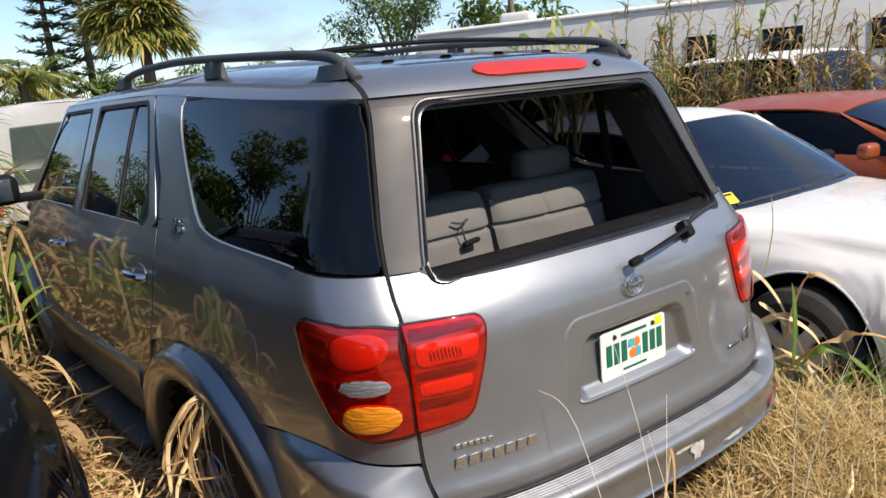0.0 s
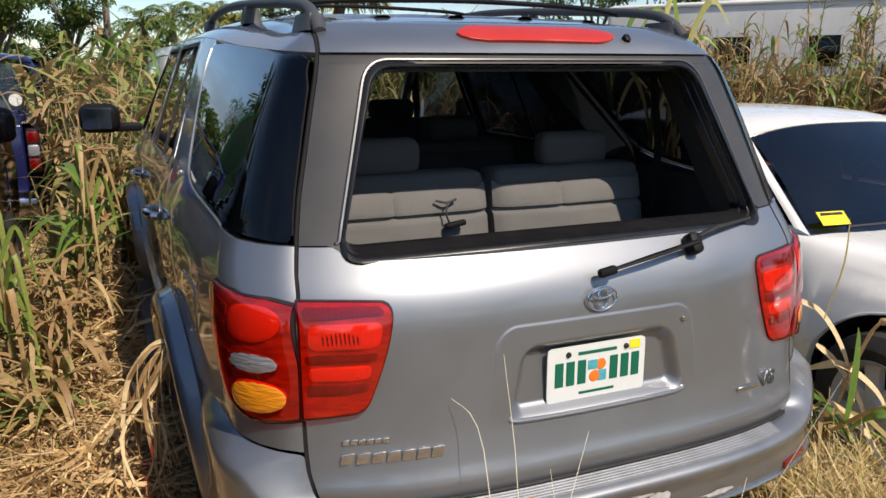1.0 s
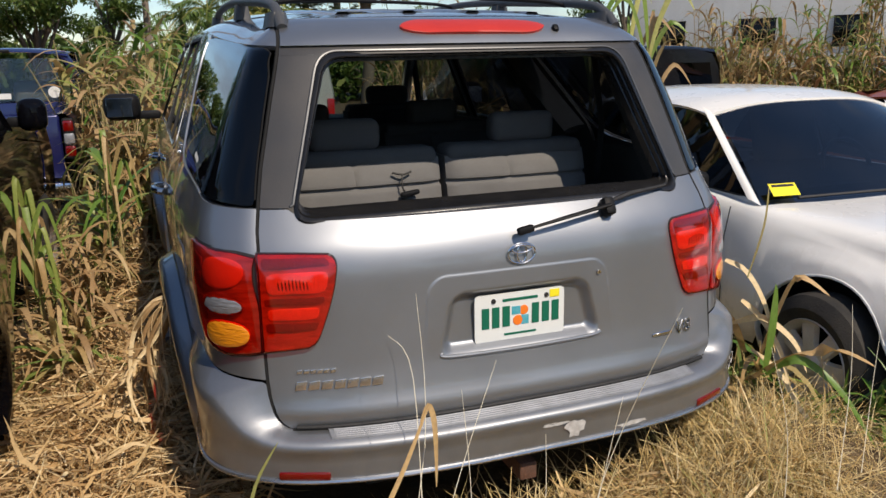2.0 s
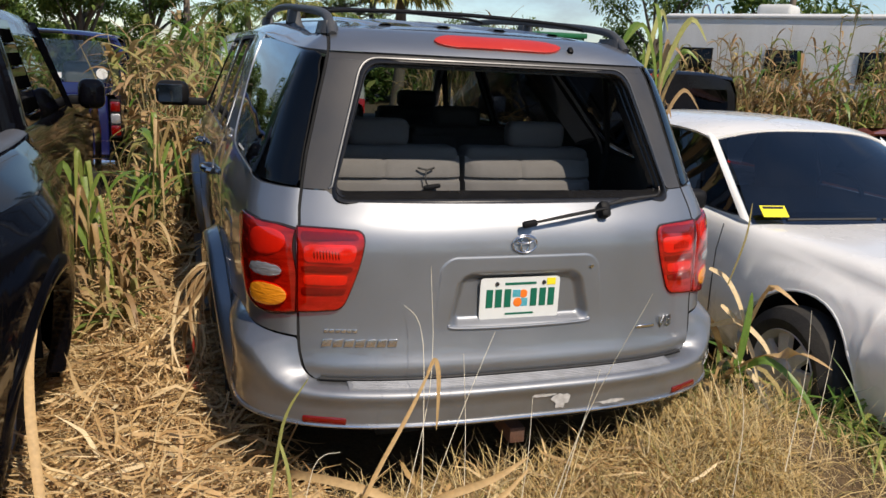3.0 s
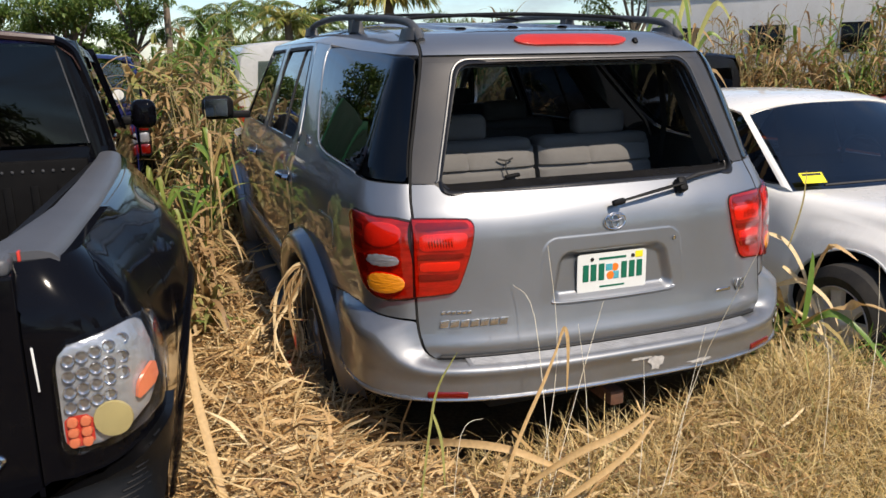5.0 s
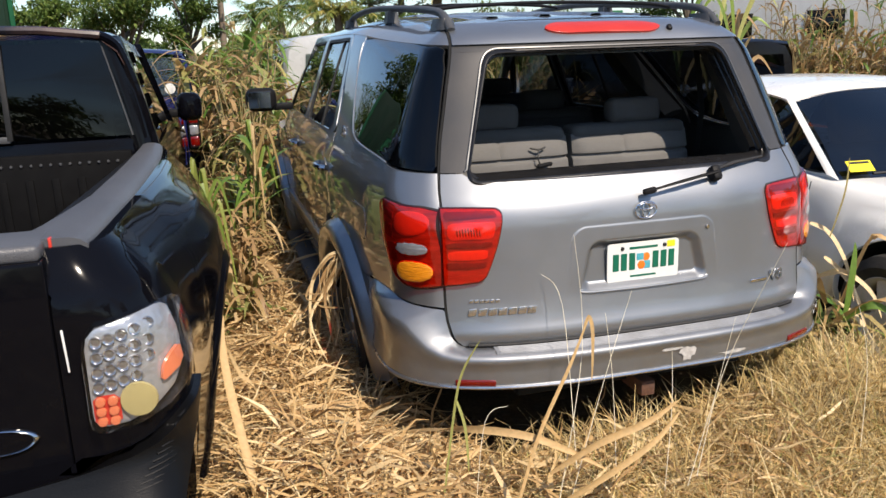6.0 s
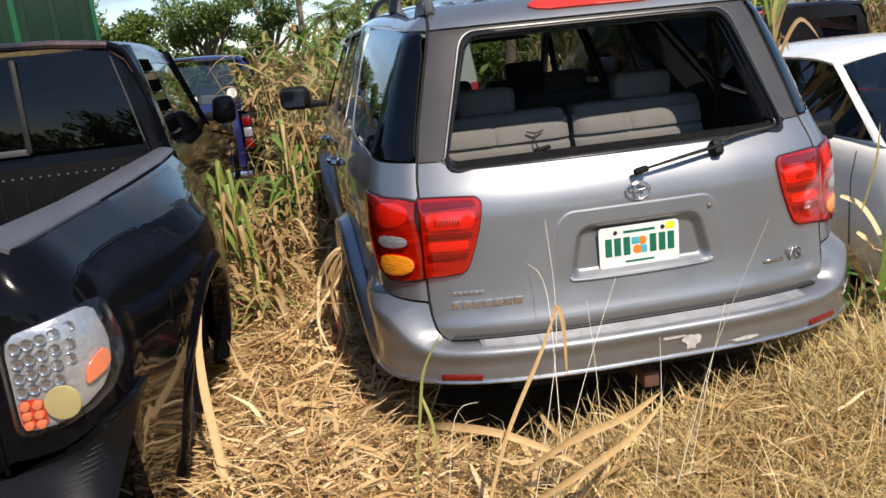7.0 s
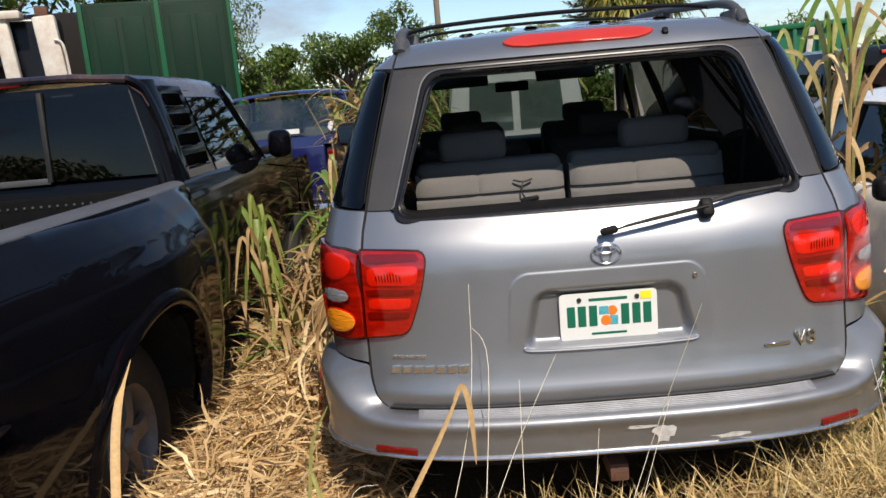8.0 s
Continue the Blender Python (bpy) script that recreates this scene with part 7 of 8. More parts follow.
for s in (1, -1):
    def flip(bm):
        return bm if s == 1 else mirrored(bm)
    part("bed_side", flip(bt_bedside()), BLACK_PAINT, bt, "glossy black flared bed side")
    # moulded cap on the bed rail, widest in its middle
    bm = bmesh.new()
    rows = []
    for y in spaced(0.20, 2.31, 40, False):
        a, b = cap_edges(y)
        rows.append([Vector((a + dx if e == 0 else b + dx, y, z)) for e, dx, z in ((0, 0.0, 1.20), (0, 0.0, 1.286), (0, 0.008, 1.298), (0, 0.03, 1.304), (1, -0.045, 1.303), (1, -0.022, 1.296), (1, -0.010, 1.284), (1, -0.008, 1.272), (1, -0.012, 1.268), (1, 0.006, 1.266), (1, 0.010, 1.258), (1, 0.010, 1.244), (1, -0.004, 1.236))])
    vv = grid(bm, rows)
    for row in (vv[0], vv[-1]):
        bm.faces.new(row)
    part("rail_cap", flip(bm), BED_RAIL, bt, "grey weathered bed rail cap")
    part("bed_inner_side", flip(a_box((0.735, 1.22, 0.95), (0.03, 2.1, 0.62), 0.005, pose(0, 0, 0, 0, 0, -3.5))), BLACK_PLASTIC, bt)
    # lip round the wheel opening
    bm = bmesh.new()
    rows = []
    for k in range(33):
        t = math.radians(-6 + 192 * k / 32)
        row = []
        for r, o in ((0.485, -0.06), (0.490, 0.002), (0.500, 0.012), (0.520, 0.014), (0.545, 0.007), (0.57, -0.012)):
            y, z = HUB_Y - r * math.cos(t), 0.43 + r * math.sin(t)
            p = bt_side(y, max(min(z, 1.2), 0.4))
            row.append(Vector((p.x + o, y, z)))
        rows.append(row)
    grid(bm, rows)
    part("wheel_arch_lip", flip(bm), BLACK_PAINT, bt)
    bm = bmesh.new()
    grid(bm, [[Vector((x, HUB_Y - 0.52 * math.cos(t), 0.43 + 0.52 * math.sin(t))) for x in (1.0, 0.45)] for t in [math.pi * k / 16 for k in range(17)]])
    part("arch_liner", flip(bm), DARK_CAVITY, bt)
    for y in (HUB_Y, HUB_Y + 3.5):
        wheel(bt, pose(0.83 * s, y, 0.42, 0, 0, 0 if s == 1 else 180), 0.39, 0.26, 0.215, 5, DIRTY_ALLOY)
    # tail lamp: clear lens over rows of round reflectors, red and amber fields
    lampset = part("tail_lamp", flip(a_patch(round_poly([(0.822, 0.874), (0.90, 0.876), (0.985, 0.925), (1.010, 0.97), (1.008, 1.055), (0.982, 1.130), (0.85, 1.114), (0.824, 1.085)], 0.03, 5), bt_rear, rows=12, cols=12, lift=0.012, depth=0.05, crown=0.004)), mat("lamp_housing", (0.55, 0.56, 0.58), 0.22, 0.5, second=(0.26, 0.27, 0.29), scale=22, amount=0.6, coat=1.0, bump=0.3, bump_scale=70), bt, "clear tail lamp with rows of round reflectors")
    for i in range(4):
        for j in range(4 + (i < 3)):
            x, z = 0.850 + 0.027 * j - 0.002 * i, 1.080 - 0.0355 * i + 0.0052 * j
            dy = bt_rear(x, z).y - 0.12
            bm = lathe(bmesh.new(), [(0.0, 0.0145), (0.0045, 0.0135), (0.0035, 0.0115), (-0.001, 0.0095), (-0.0015, 0.004), (0.001, 0.0)], pose(x, 0.101 + dy, z, 0, 0, -90), 12)
            part("round_reflector", flip(bm), LAMP_BEAD, lampset)
    bm = a_patch(round_poly([(0.826, 0.880), (0.884, 0.880), (0.884, 0.952), (0.826, 0.952)], 0.012, 3), lambda x, z: Vector((x, 0.12, z)), rows=4, cols=4, lift=0.0155, depth=0.004)
    part("red_backing", flip(bm), RED_FADED, lampset)
    for i in range(3):
        for j in range(2):
            x, z = 0.842 + 0.027 * j, 0.938 - 0.0235 * i
            bm = lathe(bmesh.new(), [(0.0, 0.0122), (0.007, 0.0105), (0.009, 0.0)], pose(x, 0.103, z, 0, 0, -90), 12)
            part("red_reflector", flip(bm), mat("orange_red_lens", (0.80, 0.22, 0.10), 0.15, second=(0.62, 0.12, 0.05), scale=40, amount=0.4, coat=1) if i + j == 0 else bpy.data.materials["orange_red_lens"], lampset)
    bm = lathe(bmesh.new(), [(0.0, 0.042), (0.006, 0.04), (0.010, 0.0)], pose(0.925, 0.102, 0.935, 0, 0, -90), 20)
    part("fog_field", flip(bm), mat("yellow_lens", (0.50, 0.41, 0.18), 0.15, second=(0.32, 0.26, 0.12), scale=30, amount=0.4, coat=1), lampset)
    bm = a_patch(round_poly([(0.962, 0.955), (1.004, 0.98), (0.998, 1.03), (0.968, 1.0)], 0.012, 3), bt_rear, rows=6, cols=6, lift=0.026, depth=0.01)
    part("red_field", flip(bm), bpy.data.materials["orange_red_lens"], lampset)
    bm = a_patch(round_poly([(0.818, 0.870), (0.902, 0.872), (0.989, 0.922), (1.014, 0.968), (1.012, 1.058), (0.985, 1.135), (0.848, 1.118), (0.820, 1.088)], 0.03, 5), bt_rear, rows=12, cols=12, lift=0.040, depth=0.045, crown=0.006)
    part("clear_cover", flip(bm), LAMP_COVER, lampset, "clear glossy lamp cover")
    # cab side: door, windows, louvred quarter window cover
    bm = bmesh.new()
    rows = []
    for y in spaced(2.33, 4.9, 24, False):
        rows.append([Vector((x, y, z)) for x, z in ((0.84, 0.42), (0.90, 0.55), (0.935, 0.8), (0.945, 1.0), (0.935, 1.15), (0.91, 1.27), (0.88, 1.31))])
    grid(bm, rows)
    part("cab_side", flip(bm), BLACK_PAINT, bt)
bm = bmesh.new()
# roof and pillars
rows = []
for y, dz in ((2.33, -0.035), (2.36, -0.012), (2.45, 0.0), (2.8, 0.012), (3.2, 0.012), (3.6, 0.0), (3.85, -0.03)):
    half = [(0.79, 1.70 + dz), (0.765, 1.76 + dz), (0.70, 1.815 + dz), (0.5, 1.845 + dz), (0, 1.855 + dz)]
    rows.append([Vector((-x, y, z)) for x, z in half] + [Vector((x, y, z)) for x, z in half[::-1][1:]])
grid(bm, rows)
part("cab_roof", bm, BLACK_SUNBURNT, bt, "black roof with sunburnt, peeling lacquer")
part("cab_back_low", a_box((0, 2.335, 1.12), (1.74, 0.03, 0.42), 0.01), BLACK_PAINT, bt)
part("rear_window", a_quad((0.80, 2.318, 1.345), (-0.80, 2.318, 1.345), (-0.70, 2.355, 1.79), (0.70, 2.355, 1.79), 10, 6, -0.02), DARK_GLASS, bt, "dark cab rear window")
for x in (-0.27, 0.27):
    part("window_slider", a_box((x, 2.318, 1.56), (0.025, 0.02, 0.43), 0.004, pose(0, 0, 0, -4)), BLACK_RUBBER, bt)
part("window_slider", a_box((0, 2.305, 1.352), (0.54, 0.02, 0.03), 0.004), GREY_PLASTIC, bt)
part("cab_brake_light", a_box((0, 2.325, 1.825), (0.40, 0.03, 0.035), 0.01), RED_FADED, bt, "red brake light above the rear window")
for s in (1, -1):
    def flip(bm):
        return bm if s == 1 else mirrored(bm)
    bm = bmesh.new()
    rows = []
    for k in range(11):
        t = k / 10
        z = 1.27 + 0.53 * t
        xw, xs = 0.795 - 0.10 * t, 0.895 - 0.115 * t ** 1.3
        yb = 2.318 + 0.037 * t
        rows.append([Vector((xw - 0.012, yb + 0.02, z)), Vector((xw - 0.006, yb, z)), Vector((xw + 0.35 * (xs - xw), yb - 0.006, z)), Vector((xw + 0.75 * (xs - xw), yb + 0.008, z)), Vector((xs - 0.008, yb + 0.045, z)), Vector((xs, yb + 0.09, z)), Vector((xs, 2.47, z))])
    grid(bm, rows)
    part("rear_pillar", flip(bm), BLACK_PAINT, bt, "broad glossy black rear pillar")
    part("window_trim", flip(a_tube([(0.79, 2.314, 1.345), (0.742, 2.333, 1.57), (0.695, 2.352, 1.775)], 0.004, 5)), GREY_PLASTIC, bt)
    cover = part("louvre_panel", flip(a_quad((0.896, 2.46, 1.30), (0.886, 2.93, 1.30), (0.776, 2.85, 1.77), (0.786, 2.46, 1.77), 6, 8, 0.0)), BLACK_PAINT, bt, "black quarter window cover with four slots")
    # raised boxes: the shade inside the slots is put into their black
    for k in range(4):
        z = 1.385 + 0.105 * k
        x = 0.893 - 0.11 * (z - 1.30) / 0.46
        part("louvre_slot", flip(a_box((x + 0.004, 2.68 - 0.014 * k, z), (0.016, 0.30 - 0.025 * k, 0.058), 0.003, pose(0, 0, 0, 0, -13))), VOID_BLACK, cover)
        part("louvre_edge", flip(a_box((x + 0.012, 2.68 - 0.014 * k, z - 0.036), (0.026, 0.30 - 0.025 * k, 0.008), 0.003, pose(0, 0, 0, 0, 10))), BLACK_PAINT, cover)
    part("door_window", flip(a_quad((0.89, 2.95, 1.30), (0.89, 3.95, 1.29), (0.775, 3.55, 1.74), (0.775, 2.90, 1.75), 6, 6, 0.0)), DARK_GLASS, bt, "dark door window")
    part("front_pillar", flip(a_tube([(0.87, 4.05, 1.28), (0.755, 3.62, 1.76)], 0.04, 6)), BLACK_PAINT, bt)
    mr = part("door_mirror", flip(a_box((1.025, 4.02, 1.37), (0.16, 0.13, 0.19), 0.055, None, 4)), BLACK_PAINT, bt, "black door mirror")
    part("mirror_arm", flip(a_box((0.93, 4.04, 1.33), (0.10, 0.06, 0.06), 0.02)), BLACK_PLASTIC, mr)
bm = bmesh.new()
grid(bm, [[Vector((x, y + 0.10 * (1 - (x / 0.9) ** 2), z)) for x in spaced(-k, k, 10, False)] for y, z, k in ((3.60, 1.80, 0.74), (3.85, 1.55, 0.80), (4.08, 1.30, 0.87))])
part("windscreen", bm, DARK_GLASS, bt)
bm = bmesh.new()
grid(bm, [[Vector((x, y, z - 0.08 * (abs(x) / 0.95) ** 3)) for x in spaced(-k, k, 14, False)] for y, z, k in ((4.05, 1.31, 0.93), (4.6, 1.25, 0.95), (5.2, 1.18, 0.95), (5.45, 1.08, 0.88), (5.52, 0.8, 0.85), (5.5, 0.5, 0.8))])
part("bonnet", bm, BLACK_PAINT, bt)
for s in (1, -1):
    bm = bmesh.new()
    grid(bm, [[Vector((x * s, y, z)) for x, z in ((0.86, 0.42), (0.94, 0.7), (0.95, 1.0), (0.93, 1.2))] for y in (4.88, 5.1, 5.3, 5.45)])
    part("front_wing", bm, BLACK_PAINT, bt)
part("cabin", a_box((0, 3.2, 1.0), (1.6, 1.6, 0.5), 0.05), CARPET, bt)
for x in (-0.4, 0.4):
    part("front_seat", a_box((x, 2.95, 1.35), (0.5, 0.16, 0.52), 0.07, None, 3), SEAT_SHADED, bt)
part("dashboard", a_box((0, 3.85, 1.25), (1.5, 0.4, 0.14), 0.05), BLACK_PLASTIC, bt)
part("roof_edge", a_tube([(-0.70, 2.335, 1.803), (-0.45, 2.322, 1.828), (0, 2.318, 1.838), (0.45, 2.322, 1.828), (0.70, 2.335, 1.803)], 0.020, 8), BLACK_SUNBURNT, bt)
for s in (1, -1):
    part("pillar_edge", a_tube(smooth_path([(s * 0.69, 2.337, 1.806), (s * 0.745, 2.352, 1.775), (s * 0.775, 2.365, 1.72), (s * 0.825, 2.372, 1.54), (s * 0.872, 2.372, 1.29)], 4), [0.020 + 0.0007 * k for k in range(17)], 8), BLACK_PAINT, bt)
# bed floor, ribbed front wall with a row of stud holes, tailgate, step bumper
part("bed_floor", a_box((0, 1.15, 0.66), (1.5, 2.28, 0.05), 0.01), BED_LINER, bt)
wall = part("bed_front_wall", a_box((0, 2.28, 0.98), (1.56, 0.04, 0.60), 0.01), BED_LINER, bt, "black bed liner front wall")
for k in range(36):
    part("liner_stud", lathe(bmesh.new(), [(0, 0.007), (0.004, 0.006), (0.005, 0)], pose(-0.72 + 0.041 * k, 2.258, 1.235, 0, 0, -90), 8), GREY_PLASTIC, wall)
for k in range(13):
    part("liner_rib", a_box((-0.66 + 0.11 * k, 2.255, 0.95), (0.035, 0.012, 0.44), 0.004), BED_LINER, wall)
tg = part("tailgate", a_box((0, 0.18, 0.94), (1.53, 0.12, 0.66), 0.008, None, 3), BLACK_PAINT, bt, "glossy black tailgate")
part("tailgate_cap", a_box((0, 0.225, 1.285), (1.52, 0.19, 0.04), 0.014, None, 3), BED_RAIL, tg, "grey weathered tailgate cap")
part("cap_marker", a_box((0.7715, 0.205, 1.286), (0.007, 0.02, 0.040), 0.002), RED_FADED, tg, "small red marker at the cap's end")
emblem = part("emblem", lathe(bmesh.new(), [(0, 0.0285), (0.005, 0.027), (0.006, 0)], pose(0, 0, 0, 0, 0, -90), 28), BLACK_PAINT, tg, "dark oval emblem with a chrome rim")
part("emblem_rim", lathe(bmesh.new(), [(0.0, 0.0315), (0.007, 0.0305), (0.009, 0.0285), (0.006, 0.0265), (0.0, 0.026)], pose(0, 0, 0, 0, 0, -90), 28), CHROME, emblem)
emblem.matrix_basis = Matrix.Translation((0.62, 0.119, 0.868)) @ Matrix.Diagonal((2.7, 1, 1, 1))
part("rear_bumper", a_box((0, 0.03, 0.60), (1.80, 0.22, 0.20), 0.05, None, 4), BLACK_PAINT, bt, "black rear bumper")
part("step_pad", a_box((0.80, 0.02, 0.705), (0.24, 0.16, 0.012), 0.004), BLACK_PLASTIC, bt)


def bumper_face(x, z):
    p = bt_rear(x, max(z, 0.80))
    return Vector((x, p.y - 0.02 - 0.9 * max(0.80 - z, 0) ** 1.3, z))


end = part("bumper_end", a_patch(round_poly([(0.58, 0.52), (0.955, 0.52), (0.995, 0.70), (1.040, 0.872), (1.018, 0.866), (0.95, 0.818), (0.855, 0.785), (0.71, 0.762), (0.58, 0.758)], 0.025, 4), bumper_face, rows=20, cols=18, lift=0.016, depth=0.09), BUMPER_BLACK, bt, "black plastic bumper corner with a ribbed pad")
for k in range(11):
    # fine ribs across the sloping pad
    z = 0.735 + 0.0115 * k
    a, b = 0.895 + 0.0105 * k, 0.990 + 0.0036 * k
    part("pad_rib", a_tube([bumper_face(x, z + 0.12 * (x - 0.96)) + Vector((0, -0.0165, 0)) for x in spaced(a, b, 5, False)], 0.0028, 5), BLACK_PLASTIC, end)
part("body_nick", a_box((0.785, 0.112, 1.065), (0.005, 0.003, 0.10), 0.001, pose(0, 0, 0, 0, -2), 1), WHITE_MARK, tg)

# blue pickup further ahead
bl = thing("blue_pickup", "dark blue pickup truck seen from behind in the grass", "pickup truck", pose(-2.50, 5.55, 0.14))
part("tailgate", a_box((0, 0.03, 0.92), (1.50, 0.06, 0.56), 0.02, None, 3), BLUE_PAINT, bl, "dark blue tailgate")
for s in (1, -1):
    bm = bmesh.new()
    grid(bm, [[Vector((x * s, y, z)) for x, z in ((0.80, 0.45), (0.86, 0.6), (0.875, 0.9), (0.86, 1.15), (0.80, 1.21), (0.74, 1.21), (0.74, 0.7))] for y in spaced(0, 1.85, 8, False)])
    part("bed_side", bm, BLUE_PAINT, bl)
    lampset = part("tail_lamp", a_box((0.815 * s, 0.005, 0.99), (0.10, 0.06, 0.36), 0.02, None, 3), BLACK_PLASTIC, bl, "red and clear tail lamp")
    for dz, mt in ((0.11, RED_LENS_DEEP), (0.0, CLEAR_LENS), (-0.11, RED_LENS_DEEP)):
        part("lens", a_box((0.815 * s, -0.004, 0.99 + dz), (0.088, 0.06, 0.10), 0.018, None, 3), mt, lampset)
    bm = bmesh.new()
    grid(bm, [[Vector((x * s, y, z)) for x, z in ((0.82, 0.42), (0.87, 0.7), (0.88, 1.0), (0.85, 1.2))] for y in (1.87, 3.0, 4.2, 4.75)])
    part("cab_side", bm, BLUE_PAINT, bl)
    part("rear_pillar", a_tube([(0.82 * s, 1.93, 1.18), (0.74 * s, 1.98, 1.62), (0.66 * s, 2.0, 1.74)], [0.06, 0.05, 0.05], 8), BLUE_PAINT, bl)
    part("front_pillar", a_tube([(0.82 * s, 3.6, 1.18), (0.70 * s, 3.1, 1.72)], 0.045, 6), BLUE_PAINT, bl)
    part("door_window", a_quad((0.845 * s, 2.0, 1.2), (0.845 * s, 3.5, 1.2), (0.72 * s, 3.05, 1.68), (0.72 * s, 2.05, 1.68), 4, 4), DARK_GLASS, bl)
    for y in (0.85, 4.0):
        wheel(bl, pose(0.76 * s, y, 0.36, 0, 0, 0 if s == 1 else 180), 0.36, 0.23, 0.2, 5)
bm = bmesh.new()
grid(bm, [[Vector((x, y, z - 0.05 * (abs(x) / 0.72) ** 3)) for x in spaced(-0.74, 0.74, 12, False)] for y, z in ((1.93, 1.755), (2.0, 1.79), (2.5, 1.81), (2.9, 1.80), (3.12, 1.76))])
part("cab_roof", bm, BLUE_PAINT, bl)
part("cab_back", a_box((0, 1.92, 0.98), (1.66, 0.04, 0.5), 0.01), BLUE_PAINT, bl)
rwin = part("rear_window", a_quad((0.74, 1.91, 1.24), (-0.74, 1.91, 1.24), (-0.64, 1.965, 1.69), (0.64, 1.965, 1.69), 8, 6), HAZY_GLASS, bl, "hazy rear window with stickers")
part("round_sticker", lathe(bmesh.new(), [(0, 0.062), (0.003, 0.06), (0.003, 0)], pose(0.56, 1.905, 1.33, 0, 0, -90), 20), WHITE_MARK, rwin)
part("sticker_bar", a_box((0.02, 1.905, 1.30), (0.24, 0.003, 0.06), 0.001, None, 1), WHITE_MARK, rwin)
part("cab_light", a_box((0, 1.925, 1.765), (0.36, 0.03, 0.03), 0.01), BLACK_PLASTIC, bl)
for s in (-1, 1):
    part("front_seat", a_box((s * 0.36, 2.35, 1.15), (0.5, 0.16, 0.6), 0.07, None, 3), SEAT, bl)
part("cab_floor", a_box((0, 2.8, 0.75), (1.6, 1.8, 0.1), 0.02), CARPET, bl)
bm = bmesh.new()
grid(bm, [[Vector((x, y, z)) for x in spaced(-0.85, 0.85, 8, False)] for y, z in ((3.55, 1.19), (4.5, 1.1), (4.85, 0.95), (4.88, 0.5))])
part("bonnet", bm, BLUE_PAINT, bl)
part("windscreen", a_quad((0.82, 3.58, 1.19), (-0.82, 3.58, 1.19), (-0.68, 3.1, 1.74), (0.68, 3.1, 1.74), 6, 4), HAZY_GLASS, bl)
part("rear_bumper", a_box((0, -0.10, 0.55), (1.66, 0.16, 0.16), 0.03), CHROME, bl, "chrome rear bumper")
part("bumper_mark", a_box((0.45, -0.185, 0.57), (0.16, 0.004, 0.03), 0.001, None, 1), WHITE_MARK, bl)


# white van ahead of the silver vehicle
van = thing("white_van", "white van with large hazy rear windows", "van", pose(0.42, 8.5, 0.14))
bm = loft([(y, [(0.90 * k, 0.35), (0.96 * k, 0.7), (0.96 * k, 1.15), (0.86 * k, 1.75 + dz), (0.72 * k, 1.90 + dz), (0.4 * k, 1.94 + dz), (0, 1.95 + dz)]) for y, k, dz in ((0.0, 0.96, -0.03), (0.06, 0.99, 0), (0.4, 1.0, 0.0), (2.0, 1.0, 0.02), (3.6, 1.0, 0.0), (4.3, 0.97, -0.55), (5.0, 0.95, -0.75), (5.1, 0.85, -1.1))])
part("body", bm, WHITE_VAN, van)
bm = bmesh.new()
grid(bm, [[Vector((x * k, 0.0 - 0.03 * (1 - (x / 0.95) ** 2), z)) for x in spaced(-0.92, 0.92, 10, False)] for z, k in ((0.35, 0.94), (0.7, 1.0), (1.15, 1.0), (1.72, 0.90), (1.87, 0.75), (1.91, 0.5))])
part("rear_door", bm, WHITE_VAN, van)
for s in (1, -1):
    part("rear_window", a_quad((0.05 * s, -0.044, 1.04), (0.66 * s, -0.030, 1.04), (0.61 * s, -0.030, 1.68), (0.05 * s, -0.044, 1.70), 6, 4), WINDSHIELD_GLASS, van, "large hazy rear door window")
    part("side_window", a_quad((0.962 * s, 0.35, 1.2), (0.962 * s, 1.6, 1.2), (0.885 * s, 1.6, 1.65), (0.885 * s, 0.35, 1.65), 4, 4), DARK_GLASS, van)
    part("tail_lamp", a_box((0.88 * s, -0.01, 0.9), (0.1, 0.06, 0.4), 0.02), RED_LENS, van)
    for y in (0.95, 4.2):
        wheel(van, pose(0.84 * s, y, 0.34, 0, 0, 0 if s == 1 else 180), 0.35, 0.22, 0.2, 5)

# dark vehicle behind the white car
sedan("white_estate_car", "weathered white estate car half hidden by dry cane", pose(8.3, 1.8, 0.15, 0, 0, -8), RV_WHITE, H=1.74, hood=1.12, deck=1.18, ws=(1.35, 1.9), rw=(3.9, 4.4))
bs = thing("black_suv", "black sport utility vehicle seen from behind, beyond the white car", "suv", pose(3.60, 4.45, 0.14, 0, 0, -3))
part("body", loft([(y, [(0.78 * k, 0.35), (0.82 * k, 0.7), (0.81 * k, 1.08), (0.75 * k, 1.54 + dz), (0.69 * k, 1.655 + dz), (0.4 * k, 1.685 + dz), (0, 1.69 + dz)]) for y, k, dz in ((0.0, 0.95, -0.04), (0.05, 0.985, -0.01), (0.3, 1.0, 0.0), (1.6, 1.0, 0.01), (2.6, 1.0, -0.01), (3.2, 0.98, -0.5), (4.0, 0.96, -0.62), (4.1, 0.85, -0.95))]), DARK_PAINT, bs)
bm = bmesh.new()
grid(bm, [[Vector((x * k, 0.0 - 0.03 * (1 - (x / 0.84) ** 2), z)) for x in spaced(-0.80, 0.80, 10, False)] for z, k in ((0.35, 0.93), (0.7, 0.99), (1.08, 0.98), (1.48, 0.87), (1.60, 0.78), (1.65, 0.55))])
part("tailgate", bm, DARK_PAINT, bs)
part("rear_window", a_quad((0.66, -0.036, 1.10), (-0.66, -0.036, 1.10), (-0.58, -0.034, 1.52), (0.58, -0.034, 1.52), 6, 4, 0.012), DARK_GLASS, bs, "dark rear window")
